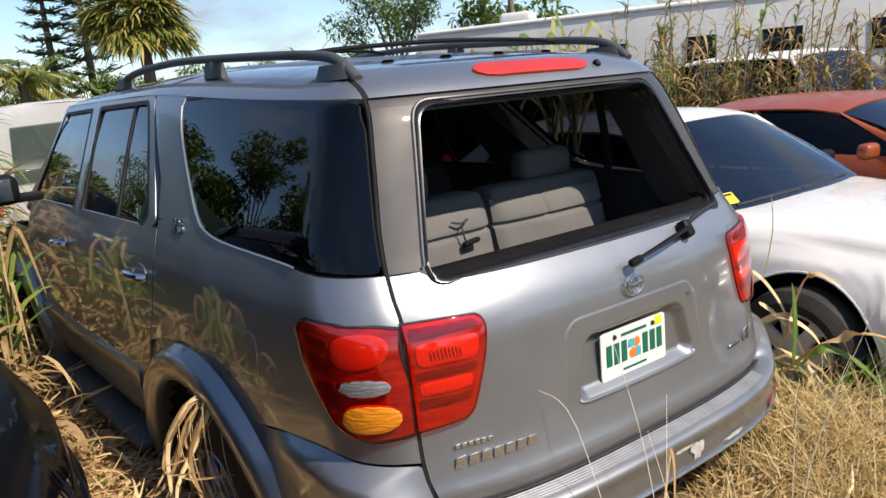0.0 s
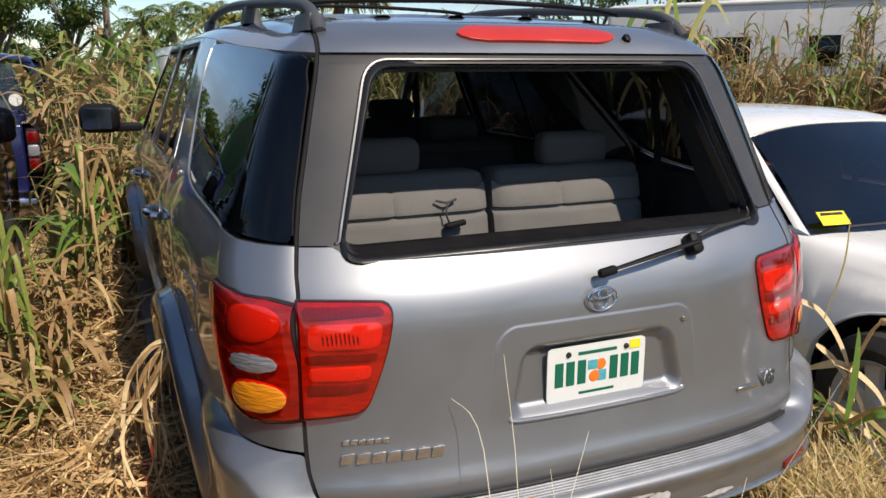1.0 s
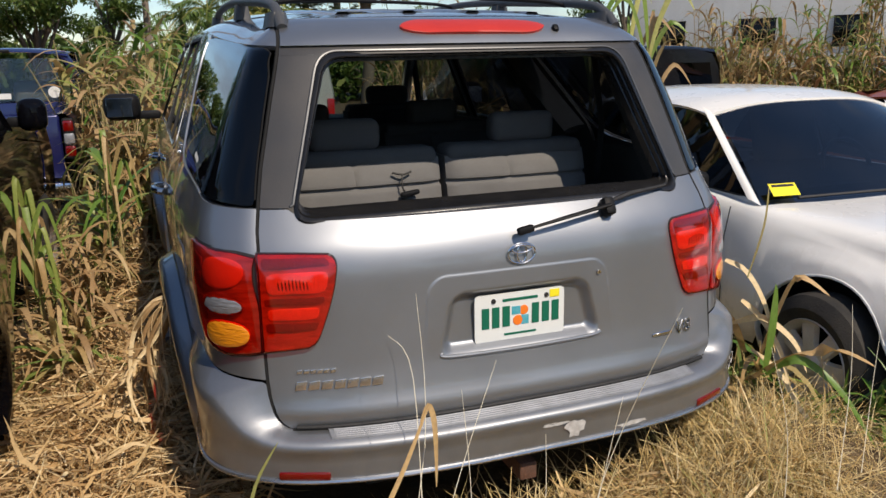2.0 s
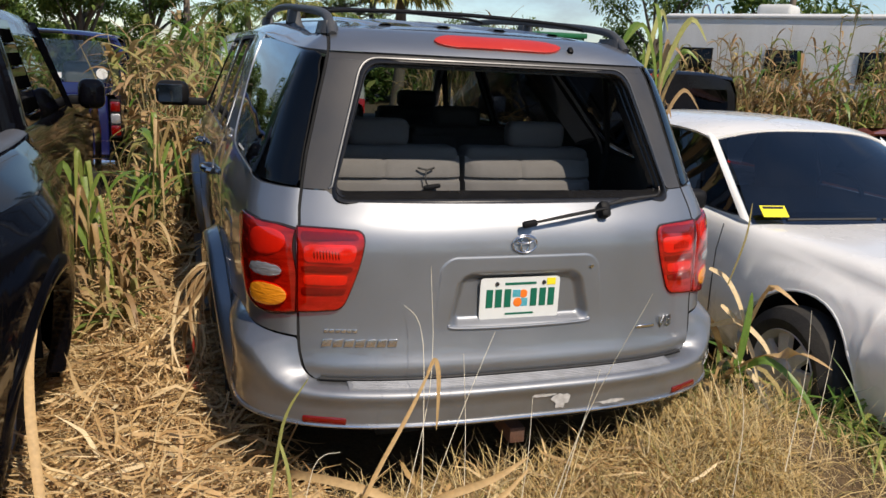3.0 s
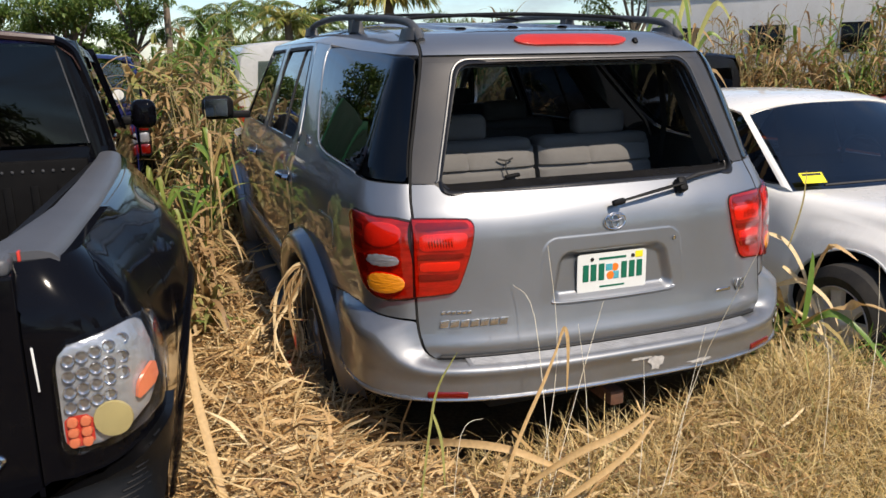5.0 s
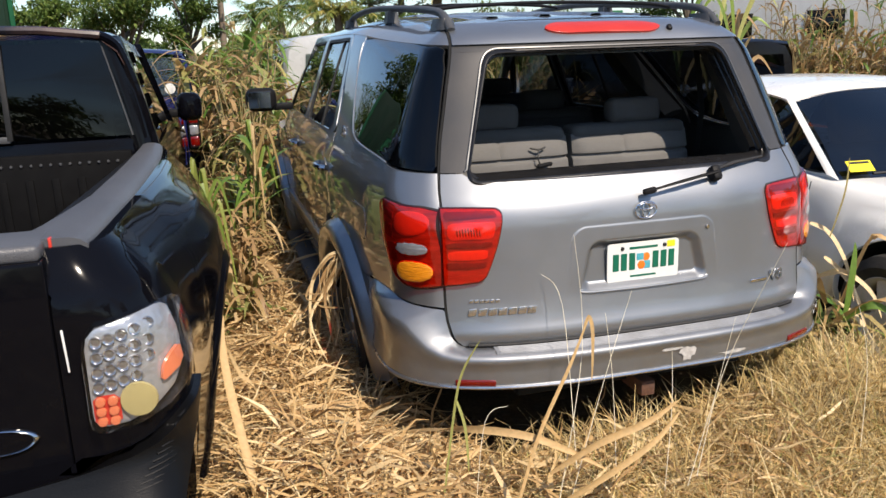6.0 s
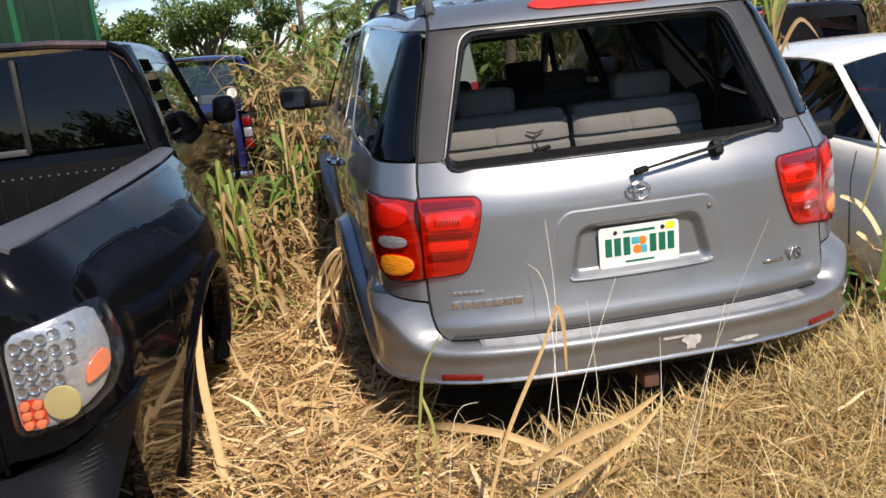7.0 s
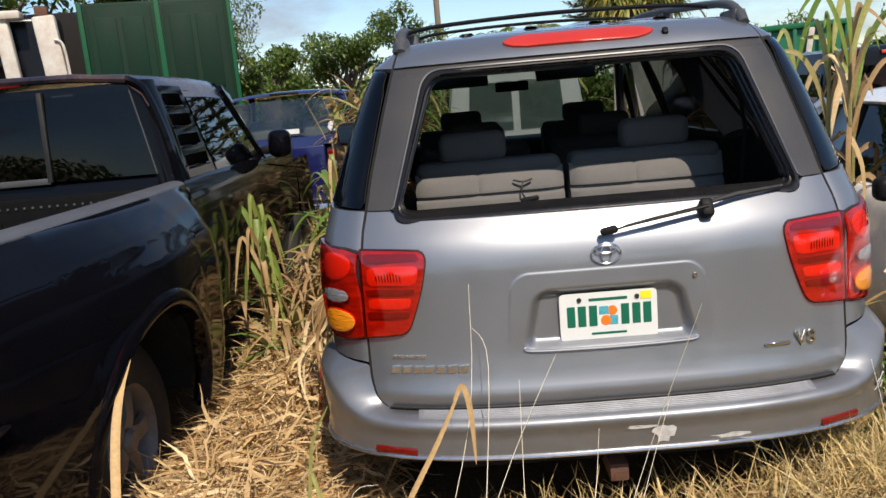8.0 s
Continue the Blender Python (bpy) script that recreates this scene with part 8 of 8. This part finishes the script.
part("high_brake_light", a_box((-0.28, -0.03, 1.625), (0.26, 0.03, 0.03), 0.008), RED_FADED, bs)
for q in (1, -1):
    part("side_window", a_quad((0.842 * q, 0.25, 1.12), (0.842 * q, 2.4, 1.12), (0.765 * q, 2.3, 1.48), (0.765 * q, 0.3, 1.48), 4, 4), DARK_GLASS, bs)
    part("tail_lamp", a_box((0.76 * q, -0.01, 0.9), (0.12, 0.06, 0.3), 0.02), RED_LENS, bs)
    for y in (0.75, 3.2):
        wheel(bs, pose(0.74 * q, y, 0.34, 0, 0, 0 if q == 1 else 180), 0.35, 0.22, 0.2, 5)


# ---- motorhomes, lorry, skip ----
def window_unit(parent, c, w, h, m):
    q = part("window", a_box((0, 0, 0), (w, 0.03, h), 0.01), DARK_GLASS, parent, "dark framed window")
    q.matrix_basis = m @ Matrix.Translation(c)
    fr = bmesh.new()
    for dx, dz, sx, sz in ((0, h / 2, w + 0.05, 0.03), (0, -h / 2, w + 0.05, 0.03), (w / 2, 0, 0.03, h), (-w / 2, 0, 0.03, h)):
        box(fr, (dx, -0.012, dz), (sx, 0.03, sz), 0.006, None, 1)
    part("window_frame", fr, BLACK_PLASTIC, q)
    return q


def motorhome(label, m, L, H, seed, cab_over=True):
    """A long white motorhome, its side along x, near face at y = 0."""
    rv = thing("motorhome", label, "motorhome", m, "motorhomes")
    part("body", a_box((0, 1.2, H / 2 + 0.35), (L, 2.4, H - 0.5), 0.14, None, 4), RV_WHITE, rv)
    part("roof_edge", a_box((0, 0.0, H + 0.02), (L - 0.1, 0.06, 0.07), 0.02), RV_ROOF, rv)
    rnd = random.Random(seed)
    x = -L / 2 + 0.9
    while x < L / 2 - 0.8:
        window_unit(rv, (x, -0.005, H * 0.66 + 0.1), rnd.choice((0.7, 0.9, 0.55)), 0.55, Matrix())
        x += rnd.uniform(1.5, 2.1)
    for x in (-L * 0.3, L * 0.02, L * 0.27):
        part("roof_unit", a_box((x, 1.1, H + 0.22), (0.75, 0.7, 0.26), 0.09, None, 3), RV_ROOF, rv, "white rooftop air unit")
    for z in (H * 0.45, H * 0.38):
        part("side_stripe", a_box((0, -0.003, z), (L * 0.94, 0.012, 0.05), 0.002, None, 1), GREY_PLASTIC, rv)
    part("skirt", a_box((0, 0.05, 0.42), (L * 0.94, 0.06, 0.4), 0.02), RV_ROOF, rv)
    for x in (-L * 0.32, L * 0.30):
        wheel(rv, pose(x, 0.12, 0.42, 0, 0, -90), 0.42, 0.25, 0.24, 6)
    # ladder rungs on the roof
    for dx in (0.0, 0.28):
        part("roof_ladder", a_tube(smooth_path([(-L * 0.42 + dx, 0.15, H), (-L * 0.42 + dx, 0.13, H + 0.22), (-L * 0.42 + dx + 0.10, 0.13, H + 0.27), (-L * 0.42 + dx + 0.2, 0.15, H)], 4), 0.02, 6), CHROME, rv)
    return rv


motorhome("long white motorhome with dark windows behind the thicket", pose(12.3, 9.0, 0.0, 0, 0, -57), 11.0, 3.0, 3)
motorhome("weather-stained white motorhome with rust streaks", pose(15.2, 0.6, 0.0, 0, 0, -64), 7.0, 3.0, 4)

lorry = thing("green_lorry", "tall dirty green refuse lorry with a cream cab", "lorry", pose(-6.60, 15.2, 0.1, 0, 0, 17))
part("body", a_box((0, 0, 2.3), (2.9, 2.4, 3.4), 0.06), GREEN_DARK, lorry, "dark green steel body")
for x, w in ((-1.42, 0.10), (0.02, 0.12), (1.42, 0.09)):
    part("body_post", a_box((x, -1.24, 2.3), (w, 0.12, 3.4), 0.02), GREEN_POST, lorry)
for x in (-0.70, 0.72):
    door = part("body_door", a_box((x, -1.215, 2.3), (1.20, 0.03, 3.2), 0.01), GREEN_DARK, lorry, "weathered dark green door")
    for dx, dz, w, h in ((-0.28, 0.65, 0.42, 1.5), (0.24, 0.65, 0.42, 1.5), (-0.28, -0.85, 0.42, 1.2), (0.24, -0.85, 0.42, 1.2)):
        part("door_panel", a_box((x + dx, -1.238, 2.3 + dz), (w, 0.03, h), 0.014), GREEN_DARK, door)
part("body_rail", a_box((0, -1.25, 0.75), (2.8, 0.08, 0.12), 0.02), GREEN_STEEL, lorry)
part("chassis", a_box((-0.5, 0, 0.6), (4.5, 1.0, 0.25), 0.03), RUST, lorry)
for x in (-1.0, 1.0, -3.0):
    wheel(lorry, pose(x, -1.05, 0.5, 0, 0, -90), 0.5, 0.3, 0.28, 6)
part("hopper", a_box((-2.35, 0.7, 3.05), (2.6, 1.4, 1.9), 0.05), DARK_CAVITY, lorry, "black hopper behind the cab")
part("cab", a_box((-2.9, 0.3, 2.3), (1.9, 2.0, 3.2), 0.15, None, 3), DARK_PAINT, lorry, "dark lorry cab with cream posts")
part("cab_window", a_box((-3.35, -0.86, 3.05), (0.9, 0.02, 1.2), 0.02), DARK_GLASS, lorry)
for x, w in ((-3.06, 0.28), (-2.28, 0.42)):
    part("cab_post", a_box((x + 0.22, -1.0, 2.95), (w, 0.24, 1.75), 0.05, pose(0, 0, 0, 0, -4)), TRUCK_WHITE, lorry, "cream post with rusty edges")
part("cab_header", a_box((-3.25, -1.0, 3.86), (1.5, 0.40, 0.16), 0.04), TRUCK_WHITE, lorry, "cream header streaked with rust")
part("cab_lamp", a_box((-2.15, -0.9, 3.92), (0.25, 0.2, 0.2), 0.04), RUST, lorry)
part("grab_rail", a_tube(smooth_path([(-1.97, -1.15, 3.35), (-1.82, -1.15, 3.22), (-1.78, -1.15, 2.45)], 4), 0.028, 6), TRUCK_WHITE, lorry)

skip = thing("green_skip", "green steel refuse skip with ribs", "skip", pose(7.6, 16.6, 0.1, 0, 0, -22))
part("body", a_box((0, 0, 1.35), (2.3, 1.6, 2.3), 0.05), GREEN_STEEL, skip)
for k in range(5):
    part("rib", a_box((-1.05 + 0.52 * k, -0.84, 1.35), (0.09, 0.10, 2.2), 0.02), GREEN_STEEL, skip)
part("rim", a_box((0, -0.84, 2.46), (2.4, 0.14, 0.12), 0.02), GREEN_STEEL, skip)
part("post", a_box((0.25, -0.95, 1.75), (0.12, 0.10, 1.3), 0.02, pose(0, 0, 0, 0, 8)), TRUCK_WHITE, skip)

# posts
for x, y, h, r, lab in ((-0.75, 27.5, 8.0, 0.125, "weathered wooden pole beyond the yard"), (18.68, 20.34, 9.0, 0.12, "tall wooden utility pole behind the motorhomes")):
    po = thing("wooden_post", lab, "post", pose(x, y, 0.1))
    part("shaft", a_tube([(0, 0, 0), (0.02, 0, h * 0.5), (0.0, 0.03, h)], [r, r * 0.9, r * 0.8], 10), WOOD_POLE, po)


# ---- trees ----
def cloud_of_leaves(centres, n, size, spread, seed, flat=0.7, up=0.3):
    rnd = np.random.default_rng(seed)
    c = np.asarray(centres)[rnd.integers(0, len(centres), n)]
    off = rnd.normal(0, 1, (n, 3))
    off /= np.linalg.norm(off, axis=1)[:, None]
    off *= (spread * rnd.random(n) ** 0.45)[:, None] * np.array([1, 1, flat])
    ways = rnd.normal(0, 1, (n, 3)) + np.array([0, 0, up])
    return c + off, ways, rnd.uniform(size * 0.6, size * 1.3, n), rnd


def broadleaf(x, y, height, crown, seed, label="broad-leaved tree with a loose green crown", n=2600, leaf=0.26):
    """A tapered trunk with forked limbs and clumps of leaves with gaps between."""
    rnd = random.Random(seed)
    t = thing("tree", label, "tree", pose(x, y, 0.1), "broad-leaved trees")
    bm = bmesh.new()
    tube(bm, [(0, 0, 0), (0.05, 0, height * 0.25), (0, 0.1, height * 0.5)], [0.16, 0.13, 0.10], 8, False)
    centres = []
    for k in range(11):
        a = 2 * math.pi * k / 11 + rnd.uniform(-0.3, 0.3)
        rr = crown * rnd.uniform(0.35, 0.95)
        end = Vector((rr * math.cos(a), rr * math.sin(a), height * rnd.uniform(0.48, 0.98)))
        start = Vector((0, 0.05, height * rnd.uniform(0.22, 0.48)))
        mid = start.lerp(end, 0.5) + Vector((0, 0, 0.2))
        tube(bm, [start, mid, end], [0.07, 0.045, 0.015], 6, False)
        centres += [end, start.lerp(end, 0.75) + Vector((rnd.uniform(-0.3, 0.3), rnd.uniform(-0.3, 0.3), 0.1))]
    part("trunk", bm, BARK, t)
    c, w, ln, r = cloud_of_leaves(centres, n, leaf, crown * 0.30, seed)
    part("crown", blades("crown", c, w, ln, ln * 0.55, r.uniform(0.2, 1.2, n), TREE_LEAF, 2, seed), TREE_LEAF, t)
    return t


def norfolk_pine(x, y, height, seed):
    """A straight trunk with level whorls of drooping needled branches."""
    rnd = random.Random(seed)
    t = thing("pine_tree", "tall dark pine with tiers of level branches", "tree", pose(x, y, 0.1), "pines")
    bm = bmesh.new()
    tube(bm, [(0, 0, 0), (0, 0, height * 0.5), (0, 0, height)], [0.2, 0.13, 0.02], 8, False)
    roots, ways, ln = [], [], []
    z = height * 0.18
    while z < height * 0.98:
        reach = (height - z) * 0.20 + 0.25
        for k in range(6):
            a = 2 * math.pi * k / 6 + rnd.uniform(-0.3, 0.3)
            d = Vector((math.cos(a), math.sin(a), 0))
            e = d * reach + Vector((0, 0, z + 0.22 * reach))
            tube(bm, [(0, 0, z), d * reach * 0.5 + Vector((0, 0, z + 0.04)), e], [0.03, 0.02, 0.006], 4, False)
            for q in range(26):
                f = 0.15 + 0.85 * q / 25
                p = Vector((0, 0, z)).lerp(e, f)
                p.z = z + 0.22 * reach * f ** 2
                sd = 1 if q % 2 else -1
                roots.append(p)
                ways.append(d * 0.5 + Vector((-d.y, d.x, 0)) * sd * 0.7 + Vector((0, 0, rnd.uniform(-0.1, 0.6))))
                ln.append(0.42 * (1.15 - 0.5 * f))
        z += 0.42 + 0.02 * (height - z)
    part("trunk", bm, BARK, t)
    ln = np.array(ln)
    tagged(part("foliage", blades("foliage", np.array(roots), np.array(ways), ln, ln * 0.30, np.full(len(ln), 0.3), PINE_LEAF, 2, seed), PINE_LEAF, t), kind="stuff")
    return t


def palm(x, y, height, seed, fan=False, label="coconut palm with arching feathery fronds", n=18, size=1.9):
    rnd = random.Random(seed)
    t = thing("palm_tree", label, "tree", pose(x, y, 0.1), "palms")
    bm = bmesh.new()
    tube(bm, [(0, 0, 0), (0.15, 0, height * 0.5), (0.1, 0.1, height)], [0.16, 0.12, 0.11], 10, False)
    part("trunk", bm, BARK, t)
    top = Vector((0.1, 0.1, height))
    ribs = bmesh.new()
    roots, ways, ln, wd = [], [], [], []
    for k in range(n):
        a = 2.399 * k
        el = rnd.uniform(-0.5, 1.15)
        d = Vector((math.cos(a) * math.cos(el), math.sin(a) * math.cos(el), math.sin(el)))
        L = size * rnd.uniform(0.8, 1.1)
        pts = [top + d * L * f + Vector((0, 0, -0.55 * L * f * f)) for f in (0, 0.25, 0.5, 0.75, 1.0)]
        if fan:
            pts = [top + d * L * f * 0.6 for f in (0, 0.5, 1.0)]
        tube(ribs, pts, [0.03, 0.012] if False else [0.025 * (1 - 0.8 * i / (len(pts) - 1)) for i in range(len(pts))], 4, False)
        if fan:
            side_v = d.cross(Vector((0, 0, 1))).normalized()
            up_v = side_v.cross(d)
            for q in range(22):
                b = -1.5 + 3.0 * q / 21
                roots.append(pts[-1])
                ways.append(d * math.cos(b) + side_v * math.sin(b) + up_v * 0.15)
                ln.append(L * rnd.uniform(0.5, 0.7))
                wd.append(0.085)
        else:
            for q in range(36):
                f = 0.12 + 0.88 * q / 35
                i = min(int(f * 4), 3)
                p = pts[i].lerp(pts[i + 1], f * 4 - i)
                ax = (pts[i + 1] - pts[i]).normalized()
                sv = ax.cross(Vector((0, 0, 1))).normalized() * (1 if q % 2 else -1)
                roots.append(p)
                ways.append(ax * 0.6 + sv * 0.9 + Vector((0, 0, 0.1)))
                ln.append(L * 0.30 * (1 - 0.55 * abs(f - 0.4)))
                wd.append(0.045)
    part("frond_rib", ribs, PALM_LEAF, t)
    m = len(ln)
    rr = np.random.default_rng(seed)
    part("foliage", blades("foliage", np.array(roots), np.array(ways), np.array(ln), np.array(wd), rr.uniform(0.5, 1.6, m), PALM_LEAF if fan or seed % 2 else TREE_LEAF, 3, seed, None, 0.3), PALM_LEAF, t)
    return t


norfolk_pine(5.5, 31.6, 8.6, 1)
norfolk_pine(6.75, 31.3, 9.6, 2)
palm(3.45, 14.9, 3.45, 3, True, "fan palm with a dense yellow-green head", 90, 1.12)
for x, y, h, sd, sz in ((1.2, 27.3, 3.3, 4, 1.7), (3.0, 31.1, 3.7, 6, 1.6), (4.0, 26.9, 3.3, 8, 1.7), (2.1, 20.1, 2.8, 5, 1.2), (0.4, 29.5, 3.2, 10, 1.5)):
    palm(x, y, h, sd, False, "coconut palm with arching feathery fronds", 22, sz)
broadleaf(15.4, 23.2, 5.7, 2.7, 11, n=9000, leaf=0.15)
broadleaf(-3.75, 23.3, 5.0, 1.75, 12, n=7500, leaf=0.13)
broadleaf(-5.7, 21.0, 3.7, 1.15, 13, n=6000, leaf=0.12)
for k, (x, y, h, c) in enumerate(((-6.6, 27.0, 4.1, 1.9), (-1.9, 27.6, 4.9, 1.6), (-9.5, 24, 9.0, 3.2), (-10.4, 31, 6.6, 2.6), (-13, 21, 10.5, 3.6), (7.5, 30, 3.2, 1.8), (11, 29, 3.4, 2.0))):
    broadleaf(x, y, h, c, 30 + k, "broad-leaved tree in the hedge line at the yard's edge", 6500 if h < 8 else 9000, 0.14 if h < 8 else 0.26)
# most are out of view, added to fill reflections and close the yard
for k, (x, y, h, c) in enumerate(((-19, 17, 10, 3.8), (-22, 10, 9, 3.6), (-24, 2, 4, 2.4), (20, 22, 5.0, 3.0), (24, 14, 5.0, 3.0), (-25, -10, 4.5, 2.6), (-18, -21, 4.5, 2.6), (-6, -26, 4.5, 2.6), (6, -17, 6.5, 3), (14, -12, 6, 3), (20, -4, 5, 3))):
    broadleaf(x, y, h, c, 50 + k, "broad-leaved tree in the hedge line at the yard's edge", 2600, 0.30)
# hedge line, low and continuous; its unseen rear part is added for reflections
rnd = np.random.default_rng(77)
n = 60000
a = rnd.uniform(-2.855, 2.855, n)
a[:36000] = rnd.uniform(-0.75, 0.85, 36000)
rr = 27 + rnd.normal(0, 1.4, n)
top = 2.2 + 0.35 * np.sin(a * 23) + 0.25 * np.sin(a * 51 + 1)
pts = np.stack([rr * np.sin(a * 1.1), 2 + rr * np.cos(a * 1.1), 0.2 + top * rnd.random(n) ** 0.7], 1)
ln = rnd.uniform(0.16, 0.34, n)
ln[36000:] *= 1.8
tagged(new("hedge", blades("hedge", pts, rnd.normal(0, 1, (n, 3)) + np.array([0, 0, 0.4]), ln, ln * 0.5, rnd.uniform(0.2, 1.2, n), TREE_LEAF, 2, 7)), "low green hedge of shrubs at the yard's edge", "hedge", kind="stuff")

# bent leaves and thin straws behind the bumper
leaf("cane_leaf", [(-0.80, -0.62, 0.28), (-0.675, -0.565, 0.61), (-0.54, -0.53, 0.85), (-0.468, -0.51, 0.99)], 0.014, STRAW, "bent tan cane leaf standing before the bumper")
leaf("cane_leaf", [(-0.490, -0.516, 0.95), (-0.470, -0.508, 0.985), (-0.456, -0.505, 0.945), (-0.450, -0.50, 0.86), (-0.448, -0.495, 0.76)], 0.015, STRAW, "tan cane leaf folded over and hanging")
leaf("cane_leaf", [(-0.95, 0.0, 0.44), (-0.86, -0.35, 0.60), (-0.70, -0.52, 0.63), (-0.56, -0.56, 0.57), (-0.44, -0.60, 0.50)], 0.024, STRAW, "long tan cane leaf arching over the ground")
leaf("cane_leaf", [(-0.62, -0.555, 0.50), (-0.48, -0.60, 0.60), (-0.32, -0.62, 0.655), (-0.20, -0.607, 0.705)], 0.024, STRAW, "broad tan cane leaf lying on the straw")
leaf("cane_leaf", [(-0.66, -0.63, 0.42), (-0.50, -0.68, 0.53), (-0.33, -0.68, 0.62), (-0.21, -0.64, 0.69)], 0.022, STRAW, "broad tan cane leaf lying on the straw")
leaf("cane_leaf", [(-1.495, -0.42, 0.36), (-1.525, -0.30, 0.55), (-1.563, -0.14, 0.76), (-1.572, -0.03, 0.88), (-1.560, 0.05, 0.96)], 0.028, STRAW, "upright dry tan leaf beside the pickup")
leaf("cane_leaf", [(1.00, 0.05, 0.60), (1.09, -0.06, 0.715), (1.13, -0.20, 0.765), (1.165, -0.33, 0.75)], 0.045, STRAW, "broad dry leaf arching towards the white car")
leaf("cane_leaf", [(1.06, 0.10, 0.62), (1.10, 0.06, 0.85), (1.12, 0.0, 0.98), (1.18, -0.1, 0.93)], 0.035, STRAW, "dry tan leaf bent over beside the bumper")
leaf("cane_leaf", [(1.03, 0.15, 0.95), (1.07, 0.13, 1.15), (1.10, 0.15, 1.30)], 0.013, MIXED_CANE, "narrow withering leaf beside the rear lamp")
leaf("green_leaf", [(-0.95, -0.45, 0.35), (-0.90, -0.46, 0.72), (-0.875, -0.475, 0.85), (-0.82, -0.495, 0.955)], 0.009, PALE_GREEN, "pale green cane leaf before the bumper")
leaf("green_leaf", [(-0.895, -0.46, 0.76), (-0.87, -0.47, 0.66), (-0.86, -0.47, 0.50)], 0.010, PALE_GREEN, "pale green cane leaf hanging before the bumper")
leaf("green_leaf", [(1.02, 0.02, 0.62), (1.045, 0.03, 0.80), (1.075, 0.05, 0.95)], 0.05, GREEN_CANE, "broad green leaf beside the bumper")
leaf("green_leaf", [(1.00, 0.0, 0.62), (1.07, -0.08, 0.70), (1.15, -0.20, 0.62), (1.22, -0.32, 0.44)], 0.036, GREEN_CANE, "broad green leaf arching to the ground")
for a, b, c, d in (((1.02, 0.16, 0.86), (1.07, 0.12, 0.80), (1.11, 0.04, 0.68), (1.13, -0.02, 0.50)), ((1.01, 0.20, 0.76), (1.07, 0.10, 0.80), (1.13, 0.0, 0.73), (1.16, -0.05, 0.62)), ((1.03, 0.10, 0.68), (1.07, 0.0, 0.62), (1.11, -0.08, 0.50), (1.16, -0.15, 0.42)), ((1.0, 0.24, 1.0), (1.05, 0.18, 0.96), (1.08, 0.10, 0.84), (1.09, 0.04, 0.68))):
    leaf("cane_leaf", [a, b, c, d], 0.030, PALE_LEAF, "pale dry cane leaf hanging beside the bumper")
for a, b, c in (((-0.62, -0.60, 0.35), (-0.46, -0.45, 0.85), (-0.43, -0.32, 1.205)), ((-0.45, -0.40, 0.40), (-0.39, -0.15, 0.90), (-0.43, -0.05, 1.0)), ((-0.52, -0.50, 0.35), (-0.35, -0.40, 0.72), (-0.20, -0.30, 0.98)),
                ((-0.33, -0.46, 0.35), (-0.32, -0.40, 0.7), (-0.31, -0.32, 0.92)), ((-0.16, -0.62, 0.40), (-0.02, -0.60, 0.81), (0.09, -0.70, 1.21)), ((-0.10, -0.58, 0.40), (-0.02, -0.55, 0.68), (0.06, -0.52, 0.92)), ((-0.2, -0.55, 0.35), (-0.14, -0.48, 0.62), (-0.11, -0.42, 0.80)), ((-0.86, -0.52, 0.35), (-0.80, -0.46, 0.66), (-0.72, -0.45, 0.70)), ((0.55, -0.60, 0.4), (0.62, -0.52, 0.7), (0.60, -0.45, 0.95)), ((0.80, -0.55, 0.5), (0.92, -0.45, 0.8), (0.95, -0.40, 1.02)), ((0.95, -0.5, 0.5), (1.05, -0.42, 0.75), (1.08, -0.40, 0.9))):
    straw([a, b, c])
